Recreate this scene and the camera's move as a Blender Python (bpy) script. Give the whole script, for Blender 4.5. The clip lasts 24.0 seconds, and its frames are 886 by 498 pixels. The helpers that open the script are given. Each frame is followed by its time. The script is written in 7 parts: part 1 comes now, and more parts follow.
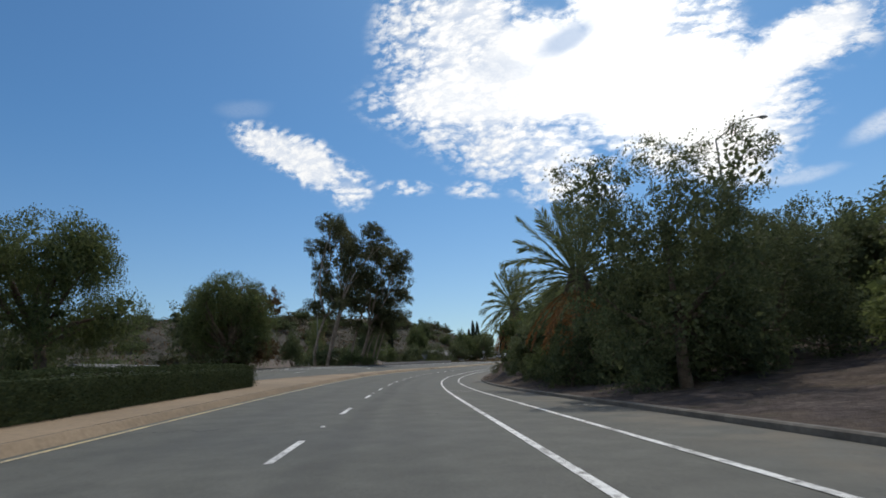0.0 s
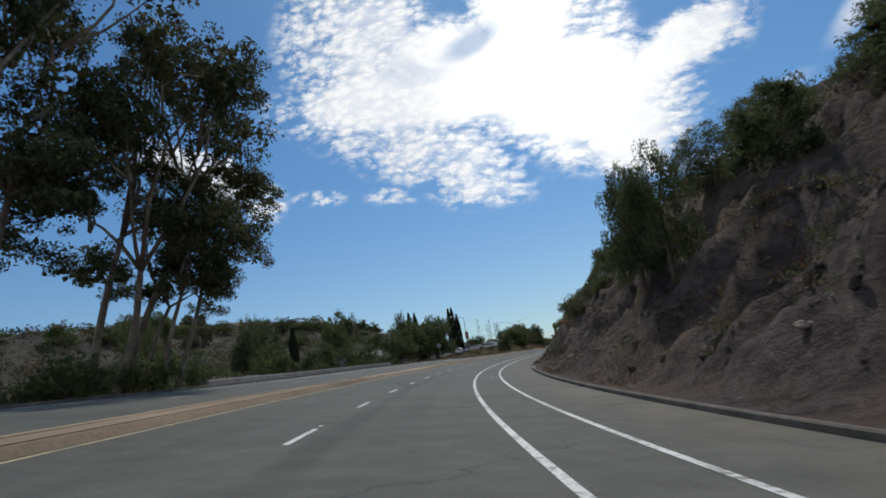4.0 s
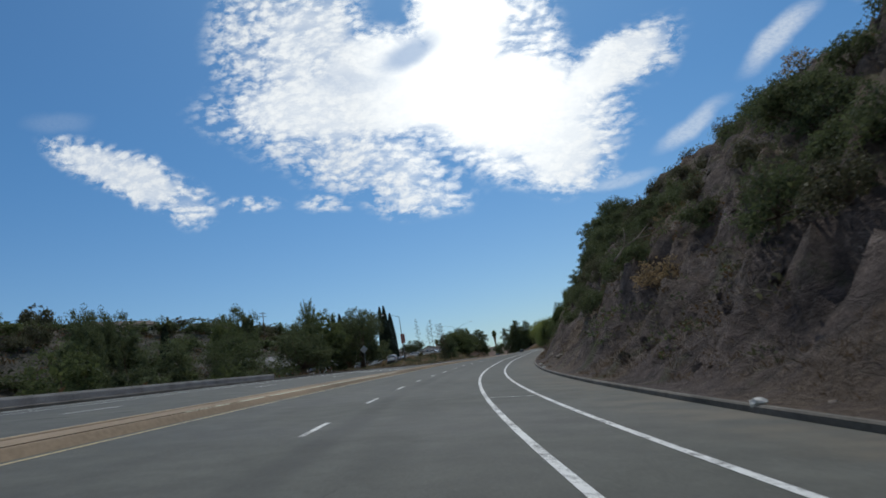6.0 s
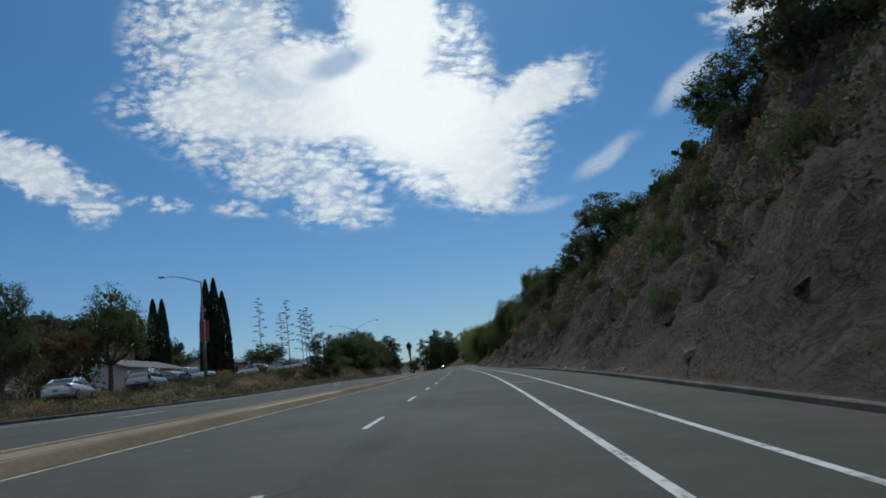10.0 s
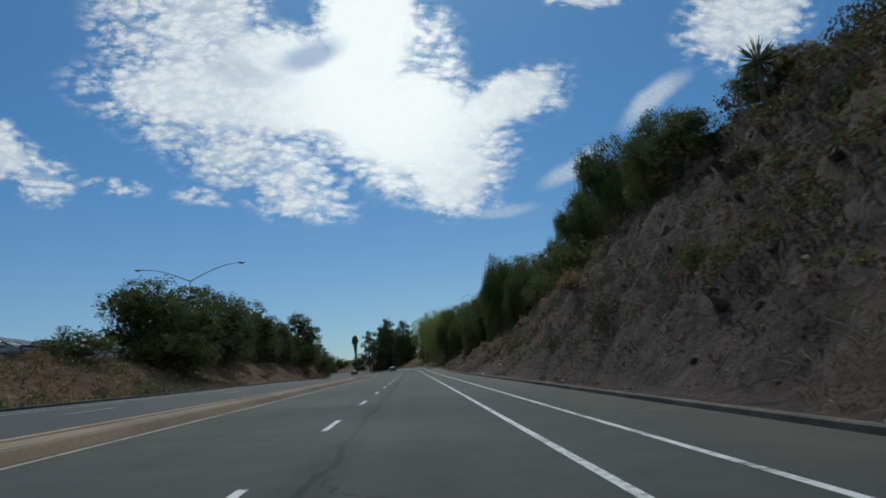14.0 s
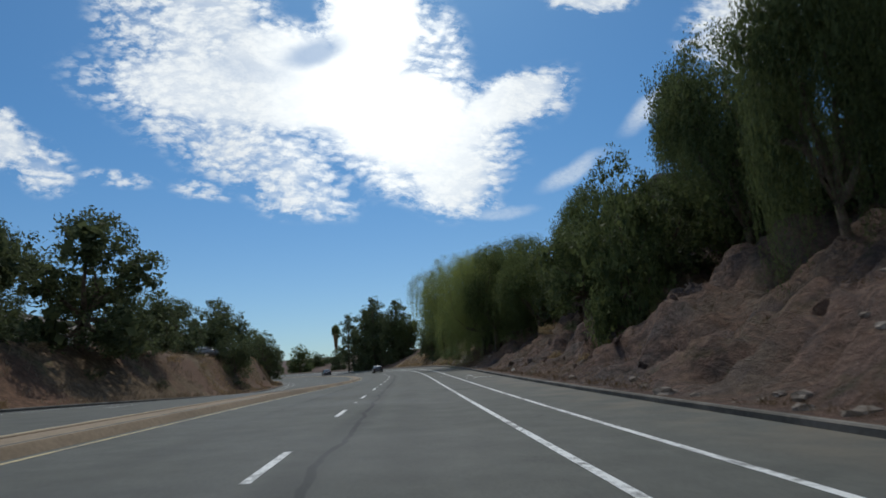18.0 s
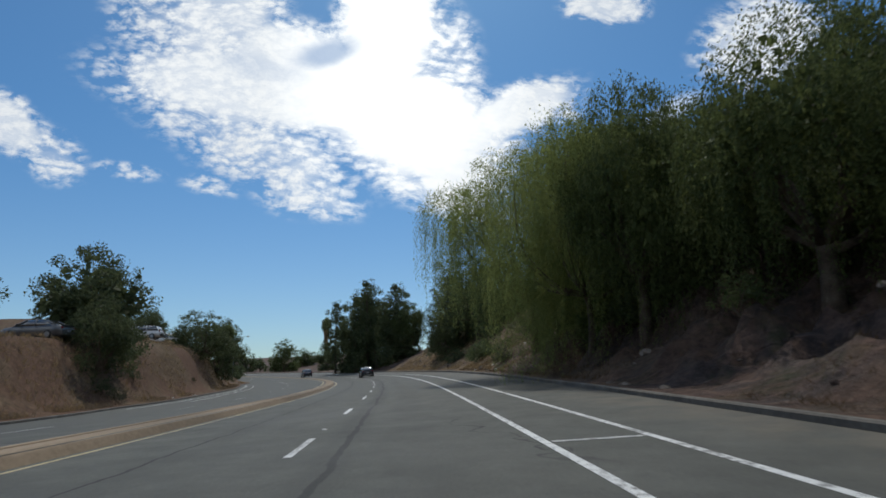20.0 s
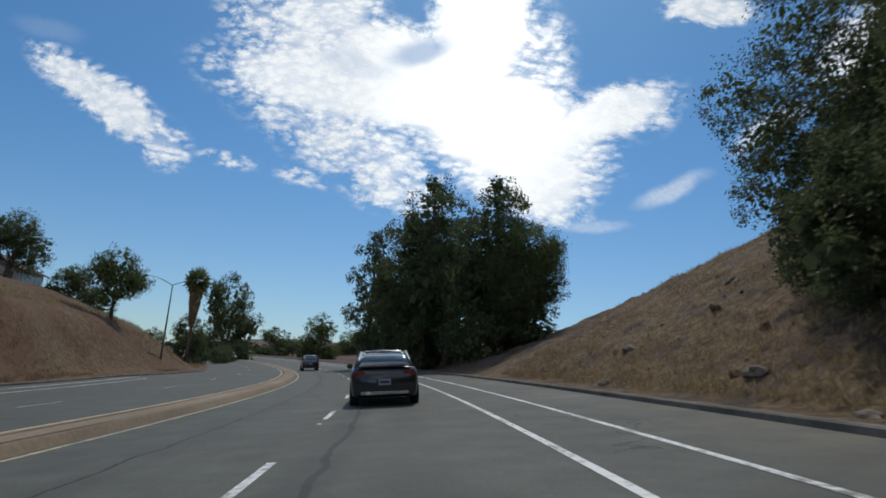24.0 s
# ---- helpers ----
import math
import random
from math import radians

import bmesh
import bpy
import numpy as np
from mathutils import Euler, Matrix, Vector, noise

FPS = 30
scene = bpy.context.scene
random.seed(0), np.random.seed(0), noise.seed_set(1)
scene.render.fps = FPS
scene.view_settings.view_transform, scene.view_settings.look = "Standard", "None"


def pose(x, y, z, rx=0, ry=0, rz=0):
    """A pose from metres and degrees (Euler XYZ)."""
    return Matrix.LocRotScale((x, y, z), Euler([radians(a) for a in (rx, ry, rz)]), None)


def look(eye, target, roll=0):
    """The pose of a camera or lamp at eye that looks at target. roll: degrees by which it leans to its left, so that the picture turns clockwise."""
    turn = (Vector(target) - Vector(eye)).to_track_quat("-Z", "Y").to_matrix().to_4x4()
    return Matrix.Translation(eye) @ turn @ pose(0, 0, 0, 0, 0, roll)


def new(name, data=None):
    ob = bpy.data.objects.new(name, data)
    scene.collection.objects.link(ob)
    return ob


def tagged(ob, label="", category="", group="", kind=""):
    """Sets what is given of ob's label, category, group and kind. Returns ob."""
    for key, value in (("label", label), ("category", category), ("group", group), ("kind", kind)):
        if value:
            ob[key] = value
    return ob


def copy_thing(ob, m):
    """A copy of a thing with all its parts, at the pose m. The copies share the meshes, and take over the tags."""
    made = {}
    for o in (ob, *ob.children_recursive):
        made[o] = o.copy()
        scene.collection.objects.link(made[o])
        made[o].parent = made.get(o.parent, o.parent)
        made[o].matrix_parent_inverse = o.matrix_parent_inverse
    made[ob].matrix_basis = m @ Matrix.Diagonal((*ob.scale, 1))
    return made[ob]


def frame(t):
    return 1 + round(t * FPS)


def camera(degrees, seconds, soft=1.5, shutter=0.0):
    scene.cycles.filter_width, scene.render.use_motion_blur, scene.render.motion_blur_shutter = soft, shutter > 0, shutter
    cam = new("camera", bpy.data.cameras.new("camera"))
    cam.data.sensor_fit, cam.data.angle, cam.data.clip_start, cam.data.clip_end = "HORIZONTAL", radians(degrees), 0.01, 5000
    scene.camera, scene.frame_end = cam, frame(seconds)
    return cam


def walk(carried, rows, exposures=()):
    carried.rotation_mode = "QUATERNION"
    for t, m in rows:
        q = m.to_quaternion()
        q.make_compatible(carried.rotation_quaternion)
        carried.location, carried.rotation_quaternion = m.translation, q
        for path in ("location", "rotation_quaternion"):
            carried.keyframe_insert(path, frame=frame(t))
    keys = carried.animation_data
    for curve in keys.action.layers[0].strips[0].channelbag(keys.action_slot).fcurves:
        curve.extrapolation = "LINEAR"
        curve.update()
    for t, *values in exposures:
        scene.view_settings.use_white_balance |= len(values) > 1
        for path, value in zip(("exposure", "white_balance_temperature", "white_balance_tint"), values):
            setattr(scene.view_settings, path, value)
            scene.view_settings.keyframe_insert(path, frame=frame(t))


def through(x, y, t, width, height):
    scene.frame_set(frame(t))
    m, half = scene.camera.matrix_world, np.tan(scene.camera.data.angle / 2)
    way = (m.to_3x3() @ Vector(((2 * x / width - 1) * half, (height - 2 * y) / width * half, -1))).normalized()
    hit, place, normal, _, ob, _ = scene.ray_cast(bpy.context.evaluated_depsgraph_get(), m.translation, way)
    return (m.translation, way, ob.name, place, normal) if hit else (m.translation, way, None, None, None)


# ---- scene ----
# The road's line: metres along it, the way it heads (degrees left of +y), its cross fall (degrees, right side up).
ALIGN = [
    (-160, 28.86, -0.23), (0, 29.17, -0.23), (18.2, 29.5, -2.23), (36.4, 28.04, -4.13), (54.6, 25.68, -5.51), (72.8, 22.61, -6.23), (91, 18.88, -6.31), (109.2, 15.57, -6.05),
    (127.4, 11.85, -5.91), (145.6, 8.67, -5.92), (163.8, 5.59, -5.6), (182, 2.85, -4.55), (200.2, 2.76, -3.32), (218.4, 3.41, -2.55), (236.6, 3.84, -2.51), (254.8, 4.1, -2.68),
    (273, 4.1, -2.49), (291.2, 4.19, -2.2), (309.4, 4.32, -2.05), (327.6, 4.37, -1.78), (345.8, 4.37, -1.01), (364, 4.35, 0.79), (382.2, 4.88, 2.96), (400.4, 6.27, 4.78),
    (418.6, 8.19, 5.69), (436.8, 10.81, 5.74), (460, 14.59, 5.95), (500, 22.4, 6.01), (560, 33.48, 5.6), (640, 47.58, 3.71), (760, 61.7, 1.81)]
TURNS = [
    (0, 26.07, 12.46, -2.90), (0.5, 26.12, 12.38, -3.92), (1, 25.66, 12.28, -4.93), (1.5, 24.77, 12.17, -5.91), (2, 23.57, 12.10, -6.81),
    (2.5, 22.24, 12.07, -7.59), (3, 20.98, 12.09, -8.21), (3.5, 19.79, 12.16, -8.66), (4, 18.35, 12.21, -8.98), (4.5, 16.31, 12.21, -9.17),
    (5, 14.34, 12.19, -9.25), (5.5, 12.88, 12.17, -9.25), (6, 11.87, 12.16, -9.20), (6.5, 10.95, 12.16, -9.16), (7, 9.87, 12.15, -9.15),
    (7.5, 8.50, 12.14, -9.15), (8, 7.02, 12.14, -9.14), (8.5, 5.93, 12.19, -9.06), (9, 5.38, 12.29, -8.84), (9.5, 4.83, 12.39, -8.45),
    (10, 3.83, 12.45, -7.89), (10.5, 2.51, 12.45, -7.22), (11, 1.24, 12.41, -6.55), (11.5, 0.36, 12.35, -6.00), (12, -0.03, 12.30, -5.65),
    (12.5, -0.02, 12.25, -5.48), (13, 0.15, 12.22, -5.44), (13.5, 0.28, 12.19, -5.43), (14, 0.25, 12.16, -5.37), (14.5, 0.11, 12.14, -5.23),
    (15, 0.00, 12.14, -5.02), (15.5, -0.04, 12.14, -4.76), (16, -0.01, 12.13, -4.51), (16.5, 0.04, 12.13, -4.30), (17, 0.05, 12.13, -4.16),
    (17.5, 0.07, 12.14, -4.05), (18, 0.11, 12.19, -3.90), (18.5, 0.18, 12.26, -3.64), (19, 0.28, 12.37, -3.18), (19.5, 0.39, 12.49, -2.47),
    (20, 0.58, 12.62, -1.54), (20.5, 0.96, 12.71, -0.46), (21, 1.62, 12.75, 0.64), (21.5, 2.50, 12.74, 1.66), (22, 3.47, 12.69, 2.52),
    (22.5, 4.47, 12.62, 3.19), (23, 5.58, 12.55, 3.62), (23.5, 6.88, 12.52, 3.82), (24, 8.36, 12.52, 3.75)]

GRADE = math.tan(radians(1.45))
# how far the road lies above its even grade, by metres along it
RISE = [(-20, -0.16), (0, -0.19), (20, -0.23), (40, -0.28), (60, -0.31), (80, -0.31), (100, -0.26), (120, -0.18), (140, -0.11), (160, -0.03), (180, 0.15), (200, 0.25), (220, 0.27), (240, 0.25), (260, 0.21), (280, 0.17), (300, 0.13), (320, 0.1), (340, 0.09), (360, 0.1), (380, 0.12), (400, 0.14), (420, 0.13), (440, 0.09), (460, 0.04), (480, -0.01), (500, -0.06)]
SPEED = 18.2
EYE = 1.05


def eased(table, column):
    xs = np.array([row[0] for row in table], float)
    ys = np.array([row[column] for row in table], float)
    d = np.gradient(ys, xs)

    def at(x):
        x = np.clip(x, xs[0], xs[-1])
        k = np.clip(np.searchsorted(xs, x) - 1, 0, len(xs) - 2)
        h = xs[k + 1] - xs[k]
        w = (x - xs[k]) / h
        return (ys[k] * (1 + 2 * w) * (1 - w) ** 2 + d[k] * h * w * (1 - w) ** 2
                + ys[k + 1] * w * w * (3 - 2 * w) - d[k + 1] * h * w * w * (1 - w))
    return at


heading_at, bank_at, rise_at = eased(ALIGN, 1), eased(ALIGN, 2), eased(RISE, 1)
S_MIN, S_MAX = -160, 760
_s = np.arange(S_MIN, S_MAX + 0.5, 0.5)
_a = np.radians(heading_at(_s))
_x = np.cumsum(-np.sin(_a)) * 0.5
_y = np.cumsum(np.cos(_a)) * 0.5
_zero = int(-S_MIN / 0.5)
_x, _y = _x - _x[_zero], _y - _y[_zero]


def road(s, u, h=0.0):
    """The place at s metres along the road, u metres right of the driven lane's middle, h above its cross fall."""
    x, y = float(np.interp(s, _s, _x)), float(np.interp(s, _s, _y))
    a, b = radians(float(heading_at(s))), radians(float(bank_at(s)))
    lean = max(-15.0, min(6.0, u))
    return Vector((x + u * math.cos(a), y + u * math.sin(a), s * GRADE + float(rise_at(s)) + lean * math.tan(b) + h))


cam = camera(73.0, 24.0, soft=1.7, shutter=0.12)


# how far the car keeps right of its lane's middle, by seconds
DRIFT = [(0, 0.15), (1, 0.3), (3.5, 0.57), (4.5, 0.59), (5.5, 0.6), (7, 0.67), (8.5, 0.63), (9.5, 0.43), (11, 0.24), (14, 0.04), (17, -0.01), (20, -0.09), (22, -0.21), (24, -0.21)]
drift_at = eased(DRIFT, 1)


def stand(t, yaw, pitch, roll):
    at = road(SPEED * t, float(drift_at(t)), EYE)
    return pose(*at, 0, 0, yaw) @ pose(0, 0, 0, 90 + pitch) @ pose(0, 0, 0, 0, 0, roll)


walk(cam, [(t, stand(t, yaw, pitch, roll)) for t, yaw, pitch, roll in TURNS],
     [(0, 0.15, 6750, 10), (2.5, 0.08, 6750, 10), (4, -0.02, 6600, 10), (7, -0.2, 6250, 6), (10, -0.40, 6080, 4), (14, -0.38, 6150, 4), (17, -0.17, 6250, 6), (20, -0.1, 6400, 8), (24, -0.08, 6400, 8)])

# ---- sky, sun ----
SUN_LEFT, SUN_UP = 4.0, 55.0  # degrees left of +y, degrees above the horizon
world = bpy.data.worlds.new("sky")
scene.world = world
world.use_nodes = True


class Net:
    """A node tree, with short calls for its nodes."""

    def __init__(self, tree):
        self.tree = tree

    def node(self, kind, **values):
        n = self.tree.nodes.new(kind)
        for key, value in values.items():
            setattr(n, key, value)
        return n

    def put(self, socket, value):
        if isinstance(value, bpy.types.NodeSocket):
            self.tree.links.new(value, socket)
        else:
            socket.default_value = value

    def math(self, op, a, b=0.0, c=0.0, clamp=False):
        n = self.node("ShaderNodeMath", operation=op, use_clamp=clamp)
        for socket, value in zip(n.inputs, (a, b, c)):
            self.put(socket, value)
        return n.outputs[0]

    def dot(self, v, w):
        n = self.node("ShaderNodeVectorMath", operation="DOT_PRODUCT")
        self.put(n.inputs[0], v)
        n.inputs[1].default_value = w
        return n.outputs["Value"]

    def noise(self, vector, scale, detail=4.0, rough=0.55, distort=0.0):
        n = self.node("ShaderNodeTexNoise")
        self.put(n.inputs["Vector"], vector)
        n.inputs["Scale"].default_value = scale
        n.inputs["Detail"].default_value = detail
        n.inputs["Roughness"].default_value = rough
        n.inputs["Distortion"].default_value = distort
        return n.outputs["Fac"]

    def ramp(self, fac, stops, smooth=False):
        n = self.node("ShaderNodeValToRGB")
        self.put(n.inputs[0], fac)
        els = n.color_ramp.elements
        while len(els) < len(stops):
            els.new(0.5)
        for el, (at, colour) in zip(els, stops):
            el.position = at
            el.color = (*colour, 1) if len(colour) == 3 else colour
        n.color_ramp.interpolation = "EASE" if smooth else "LINEAR"
        return n.outputs[0]

    def mix(self, fac, a, b, kind="MIX"):
        n = self.node("ShaderNodeMix", data_type="RGBA", blend_type=kind)
        self.put(n.inputs[0], fac)
        self.put(n.inputs[6], a if isinstance(a, bpy.types.NodeSocket) else (*a, 1))
        self.put(n.inputs[7], b if isinstance(b, bpy.types.NodeSocket) else (*b, 1))
        return n.outputs[2]

    def span(self, value, lo, hi, to_lo=0.0, to_hi=1.0, smooth=True):
        n = self.node("ShaderNodeMapRange", interpolation_type="SMOOTHSTEP" if smooth else "LINEAR")
        for socket, v in zip(n.inputs, (value, lo, hi, to_lo, to_hi)):
            self.put(socket, v)
        return n.outputs[0]


def build_sky():
    net = Net(world.node_tree)
    world.node_tree.nodes.clear()
    sky = net.node("ShaderNodeTexSky", sky_type="NISHITA", sun_disc=False)
    sky.sun_elevation, sky.sun_rotation = radians(SUN_UP), radians(-SUN_LEFT)
    sky.air_density, sky.dust_density, sky.ozone_density, sky.altitude = 1.0, 0.6, 1.6, 50
    where = net.node("ShaderNodeTexCoord").outputs["Generated"]
    # a flat chart of the sky ahead: across, up and towards its middle
    toward = net.math("MAXIMUM", net.dot(where, (-0.0042, 0.9775, 0.2107)), 0.02)
    across = net.math("DIVIDE", net.dot(where, (0.9955, 0.024, -0.0915)), toward)
    up = net.math("DIVIDE", net.dot(where, (0.0945, -0.2094, 0.9733)), toward)
    chart = net.node("ShaderNodeCombineXYZ")
    net.put(chart.inputs[0], across), net.put(chart.inputs[1], up)
    chart = chart.outputs[0]
    wob = net.node("ShaderNodeTexNoise")
    net.put(wob.inputs["Vector"], chart)
    wob.inputs["Scale"].default_value, wob.inputs["Detail"].default_value = 9.0, 6.0
    shift = net.node("ShaderNodeVectorMath", operation="MULTIPLY_ADD")
    net.put(shift.inputs[0], wob.outputs["Color"])
    shift.inputs[1].default_value = (0.05, 0.038, 0)
    net.put(shift.inputs[2], chart)
    part = net.node("ShaderNodeSeparateXYZ")
    net.put(part.inputs[0], shift.outputs[0])
    # shift adds half the swing on average: taken off again in the banks' places
    px, py = net.math("SUBTRACT", part.outputs[0], 0.025), net.math("SUBTRACT", part.outputs[1], 0.019)

    def bank(x, y, wide, high, turn, weight=1.0):
        """One soft oval cloud bank; turn: degrees anticlockwise."""
        c, s = math.cos(radians(turn)), math.sin(radians(turn))
        dx, dy = net.math("SUBTRACT", px, x), net.math("SUBTRACT", py, y)
        a = net.math("ADD", net.math("MULTIPLY", dx, c / wide), net.math("MULTIPLY", dy, s / wide))
        b = net.math("ADD", net.math("MULTIPLY", dx, -s / high), net.math("MULTIPLY", dy, c / high))
        r = net.math("SQRT", net.math("ADD", net.math("MULTIPLY", a, a), net.math("MULTIPLY", b, b)))
        return net.math("MULTIPLY", net.span(r, 1.42, 0.42), weight)

    def together(banks):
        total = banks[0]
        for b in banks[1:]:
            total = net.math("MAXIMUM", total, b)
        return total

    core = together([bank(-0.30, 0.255, 0.30, 0.075, -4), bank(-0.40, 0.37, 0.10, 0.12, -30, 0.78), bank(-0.27, 0.31, 0.15, 0.065, -4),
                     bank(-0.125, 0.37, 0.085, 0.24, -6), bank(-0.07, 0.21, 0.18, 0.105, -14), bank(0.01, 0.135, 0.085, 0.075, -30),
                     bank(0.10, 0.25, 0.115, 0.042, 24), bank(-0.20, 0.72, 0.42, 0.16, 0)])
    flank = together([bank(-0.815, 0.20, 0.155, 0.042, -27), bank(-0.75, 0.165, 0.09, 0.045, -30), bank(0.505, 0.39, 0.115, 0.075, 28), bank(0.235, 0.435, 0.07, 0.03, 5)])
    thin = together([bank(-0.34, 0.165, 0.215, 0.07, -20), bank(-0.245, 0.09, 0.105, 0.045, -12), bank(-0.40, 0.09, 0.05, 0.022, -5, 0.75), bank(-0.545, 0.105, 0.07, 0.016, -6, 0.75),
                     bank(-0.68, 0.125, 0.07, 0.045, -30), bank(-0.05, 0.125, 0.13, 0.055, -18), bank(0.02, 0.085, 0.08, 0.03, -6, 0.9), bank(0.055, 0.125, 0.06, 0.05, 20),
                     bank(-0.02, 0.33, 0.06, 0.11, 20, 0.85), bank(-0.50, 0.40, 0.10, 0.12, -25, 0.9), bank(-0.44, 0.48, 0.13, 0.10, -20), bank(0.155, 0.265, 0.055, 0.05, 20, 0.9)])
    wisp = together([bank(0.215, 0.135, 0.06, 0.014, 30, 0.5), bank(0.35, 0.248, 0.065, 0.018, 40, 0.6), bank(0.08, 0.125, 0.03, 0.012, 5, 0.4),
                     bank(-0.93, 0.31, 0.07, 0.02, -5, 0.1), bank(0.10, 0.065, 0.05, 0.009, 4, 0.35)])
    hole = net.math("MAXIMUM", bank(-0.222, 0.328, 0.058, 0.024, 18, 0.62), bank(-0.33, 0.292, 0.08, 0.018, -5, 0.2))
    # ripples: rounded cells in rows, broken by a finer grain
    squash = net.node("ShaderNodeMapping")
    net.put(squash.inputs[0], shift.outputs[0])
    squash.inputs["Rotation"].default_value = (0, 0, radians(12))
    squash.inputs["Scale"].default_value = (1.0, 1.9, 1.0)
    cell = net.node("ShaderNodeTexVoronoi", feature="SMOOTH_F1")
    net.put(cell.inputs["Vector"], squash.outputs[0])
    cell.inputs["Scale"].default_value, cell.inputs["Smoothness"].default_value = 50.0, 0.9
    fine = net.noise(squash.outputs[0], 120.0, 5.0, 0.68, 0.3)
    broad = net.noise(squash.outputs[0], 16.0, 4.0, 0.6, 0.4)
    ripple = net.math("ADD", net.math("SUBTRACT", 0.72, cell.outputs["Distance"]), net.math("ADD", net.math("MULTIPLY", net.math("SUBTRACT", fine, 0.5), 1.0), net.math("MULTIPLY", net.math("SUBTRACT", broad, 0.5), 0.7)))
    gap = net.span(ripple, 0.54, 0.06, smooth=False)
    # smoothest where the sun stands behind it, broken into puffs where it thins out
    shine = bank(-0.10, 0.34, 0.22, 0.30, 0)
    field = net.math("MAXIMUM", net.math("MAXIMUM", core, net.math("MULTIPLY", flank, 0.85)), net.math("MULTIPLY", thin, 0.62))
    field = net.math("ADD", field, net.math("MULTIPLY", net.math("MULTIPLY", net.math("SUBTRACT", broad, 0.5), 0.5), net.span(field, 0.02, 0.3)))
    depth = net.math("ADD", net.math("MULTIPLY", net.math("SUBTRACT", 1.0, shine), 0.22), net.span(field, 0.95, 0.25, 0.0, 1.0))
    cover = net.math("MULTIPLY", net.span(field, 0.03, 0.66), net.math("SUBTRACT", 1.0, net.math("MULTIPLY", depth, gap)))
    cover = net.math("MAXIMUM", cover, net.math("MULTIPLY", wisp, net.span(fine, 0.2, 0.6, 0.6, 1.0)))
    cover = net.math("MULTIPLY", cover, net.math("SUBTRACT", 1.0, hole), clamp=True)
    front = net.span(net.dot(where, (-0.0042, 0.9775, 0.2107)), 0.10, 0.30)
    cover = net.math("MULTIPLY", cover, front)
    # unseen puffs added over the rest of the sky, to brighten the shadows
    rest = net.math("MULTIPLY", net.span(net.noise(where, 2.2, 6.0, 0.6), 0.44, 0.62), net.math("SUBTRACT", 1.0, front))
    cover = net.math("MAXIMUM", cover, net.math("MULTIPLY", rest, 0.85))
    tint = net.mix(net.span(net.dot(where, (0.0, 0.0, 1.0)), 0.0, 0.42), (0.62, 0.77, 0.90), (0.41, 0.71, 0.92))
    blue = net.mix(1.0, sky.outputs[0], tint, "MULTIPLY")
    bright = net.math("MAXIMUM", shine, net.math("MULTIPLY", core, 0.3))
    bright = net.math("ADD", net.math("MULTIPLY", bright, 0.85), net.math("MULTIPLY", net.span(fine, 0.25, 0.75), 0.15))
    white = net.mix(bright, (8.1, 8.4, 8.8), (12.6, 12.6, 12.4))
    colour = net.mix(cover, blue, white)
    glow = net.node("ShaderNodeBackground")
    net.put(glow.inputs[0], colour)
    glow.inputs[1].default_value = 0.1
    out = net.node("ShaderNodeOutputWorld")
    world.node_tree.links.new(glow.outputs[0], out.inputs[0])


build_sky()
sun = new("sun", bpy.data.lights.new("sun", "SUN"))
sun.data.energy, sun.data.angle, sun.data.color = 2.05, radians(0.6), (1.0, 0.95, 0.87)
sun.matrix_world = look((0, 0, 0), (math.sin(radians(SUN_LEFT)) * math.cos(radians(SUN_UP)), -math.cos(radians(SUN_LEFT)) * math.cos(radians(SUN_UP)), -math.sin(radians(SUN_UP))))
sun.location = (0, 0, 200)


# ---- materials ----
def material(name, paint):
    m = bpy.data.materials.new(name)
    m.use_nodes = True
    net = Net(m.node_tree)
    bsdf = m.node_tree.nodes["Principled BSDF"]
    paint(net, bsdf)
    return m


def place(net):
    return net.node("ShaderNodeNewGeometry").outputs["Position"]


def local(net):
    return net.node("ShaderNodeTexCoord").outputs["Object"]


def bump(net, bsdf, height, strength=0.4, distance=0.03):
    n = net.node("ShaderNodeBump")
    n.inputs["Strength"].default_value, n.inputs["Distance"].default_value = strength, distance
    net.put(n.inputs["Height"], height)
    net.put(bsdf.inputs["Normal"], n.outputs[0])


def mottled(name, dark, mid, light, scale, fine, rough=0.9, relief=0.4, depth=0.03, metal=0.0, at=place):
    """A surface that varies at two scales between three colours."""
    def paint(net, bsdf):
        v = at(net)
        big, small = net.noise(v, scale, 5.0), net.noise(v, fine, 6.0, 0.65)
        both = net.math("ADD", net.math("MULTIPLY", big, 0.6), net.math("MULTIPLY", small, 0.4))
        net.put(bsdf.inputs["Base Color"], net.ramp(both, [(0.34, dark), (0.5, mid), (0.66, light)]))
        bsdf.inputs["Roughness"].default_value = rough
        bsdf.inputs["Metallic"].default_value = metal
        if relief:
            bump(net, bsdf, small, relief, depth)
    return material(name, paint)


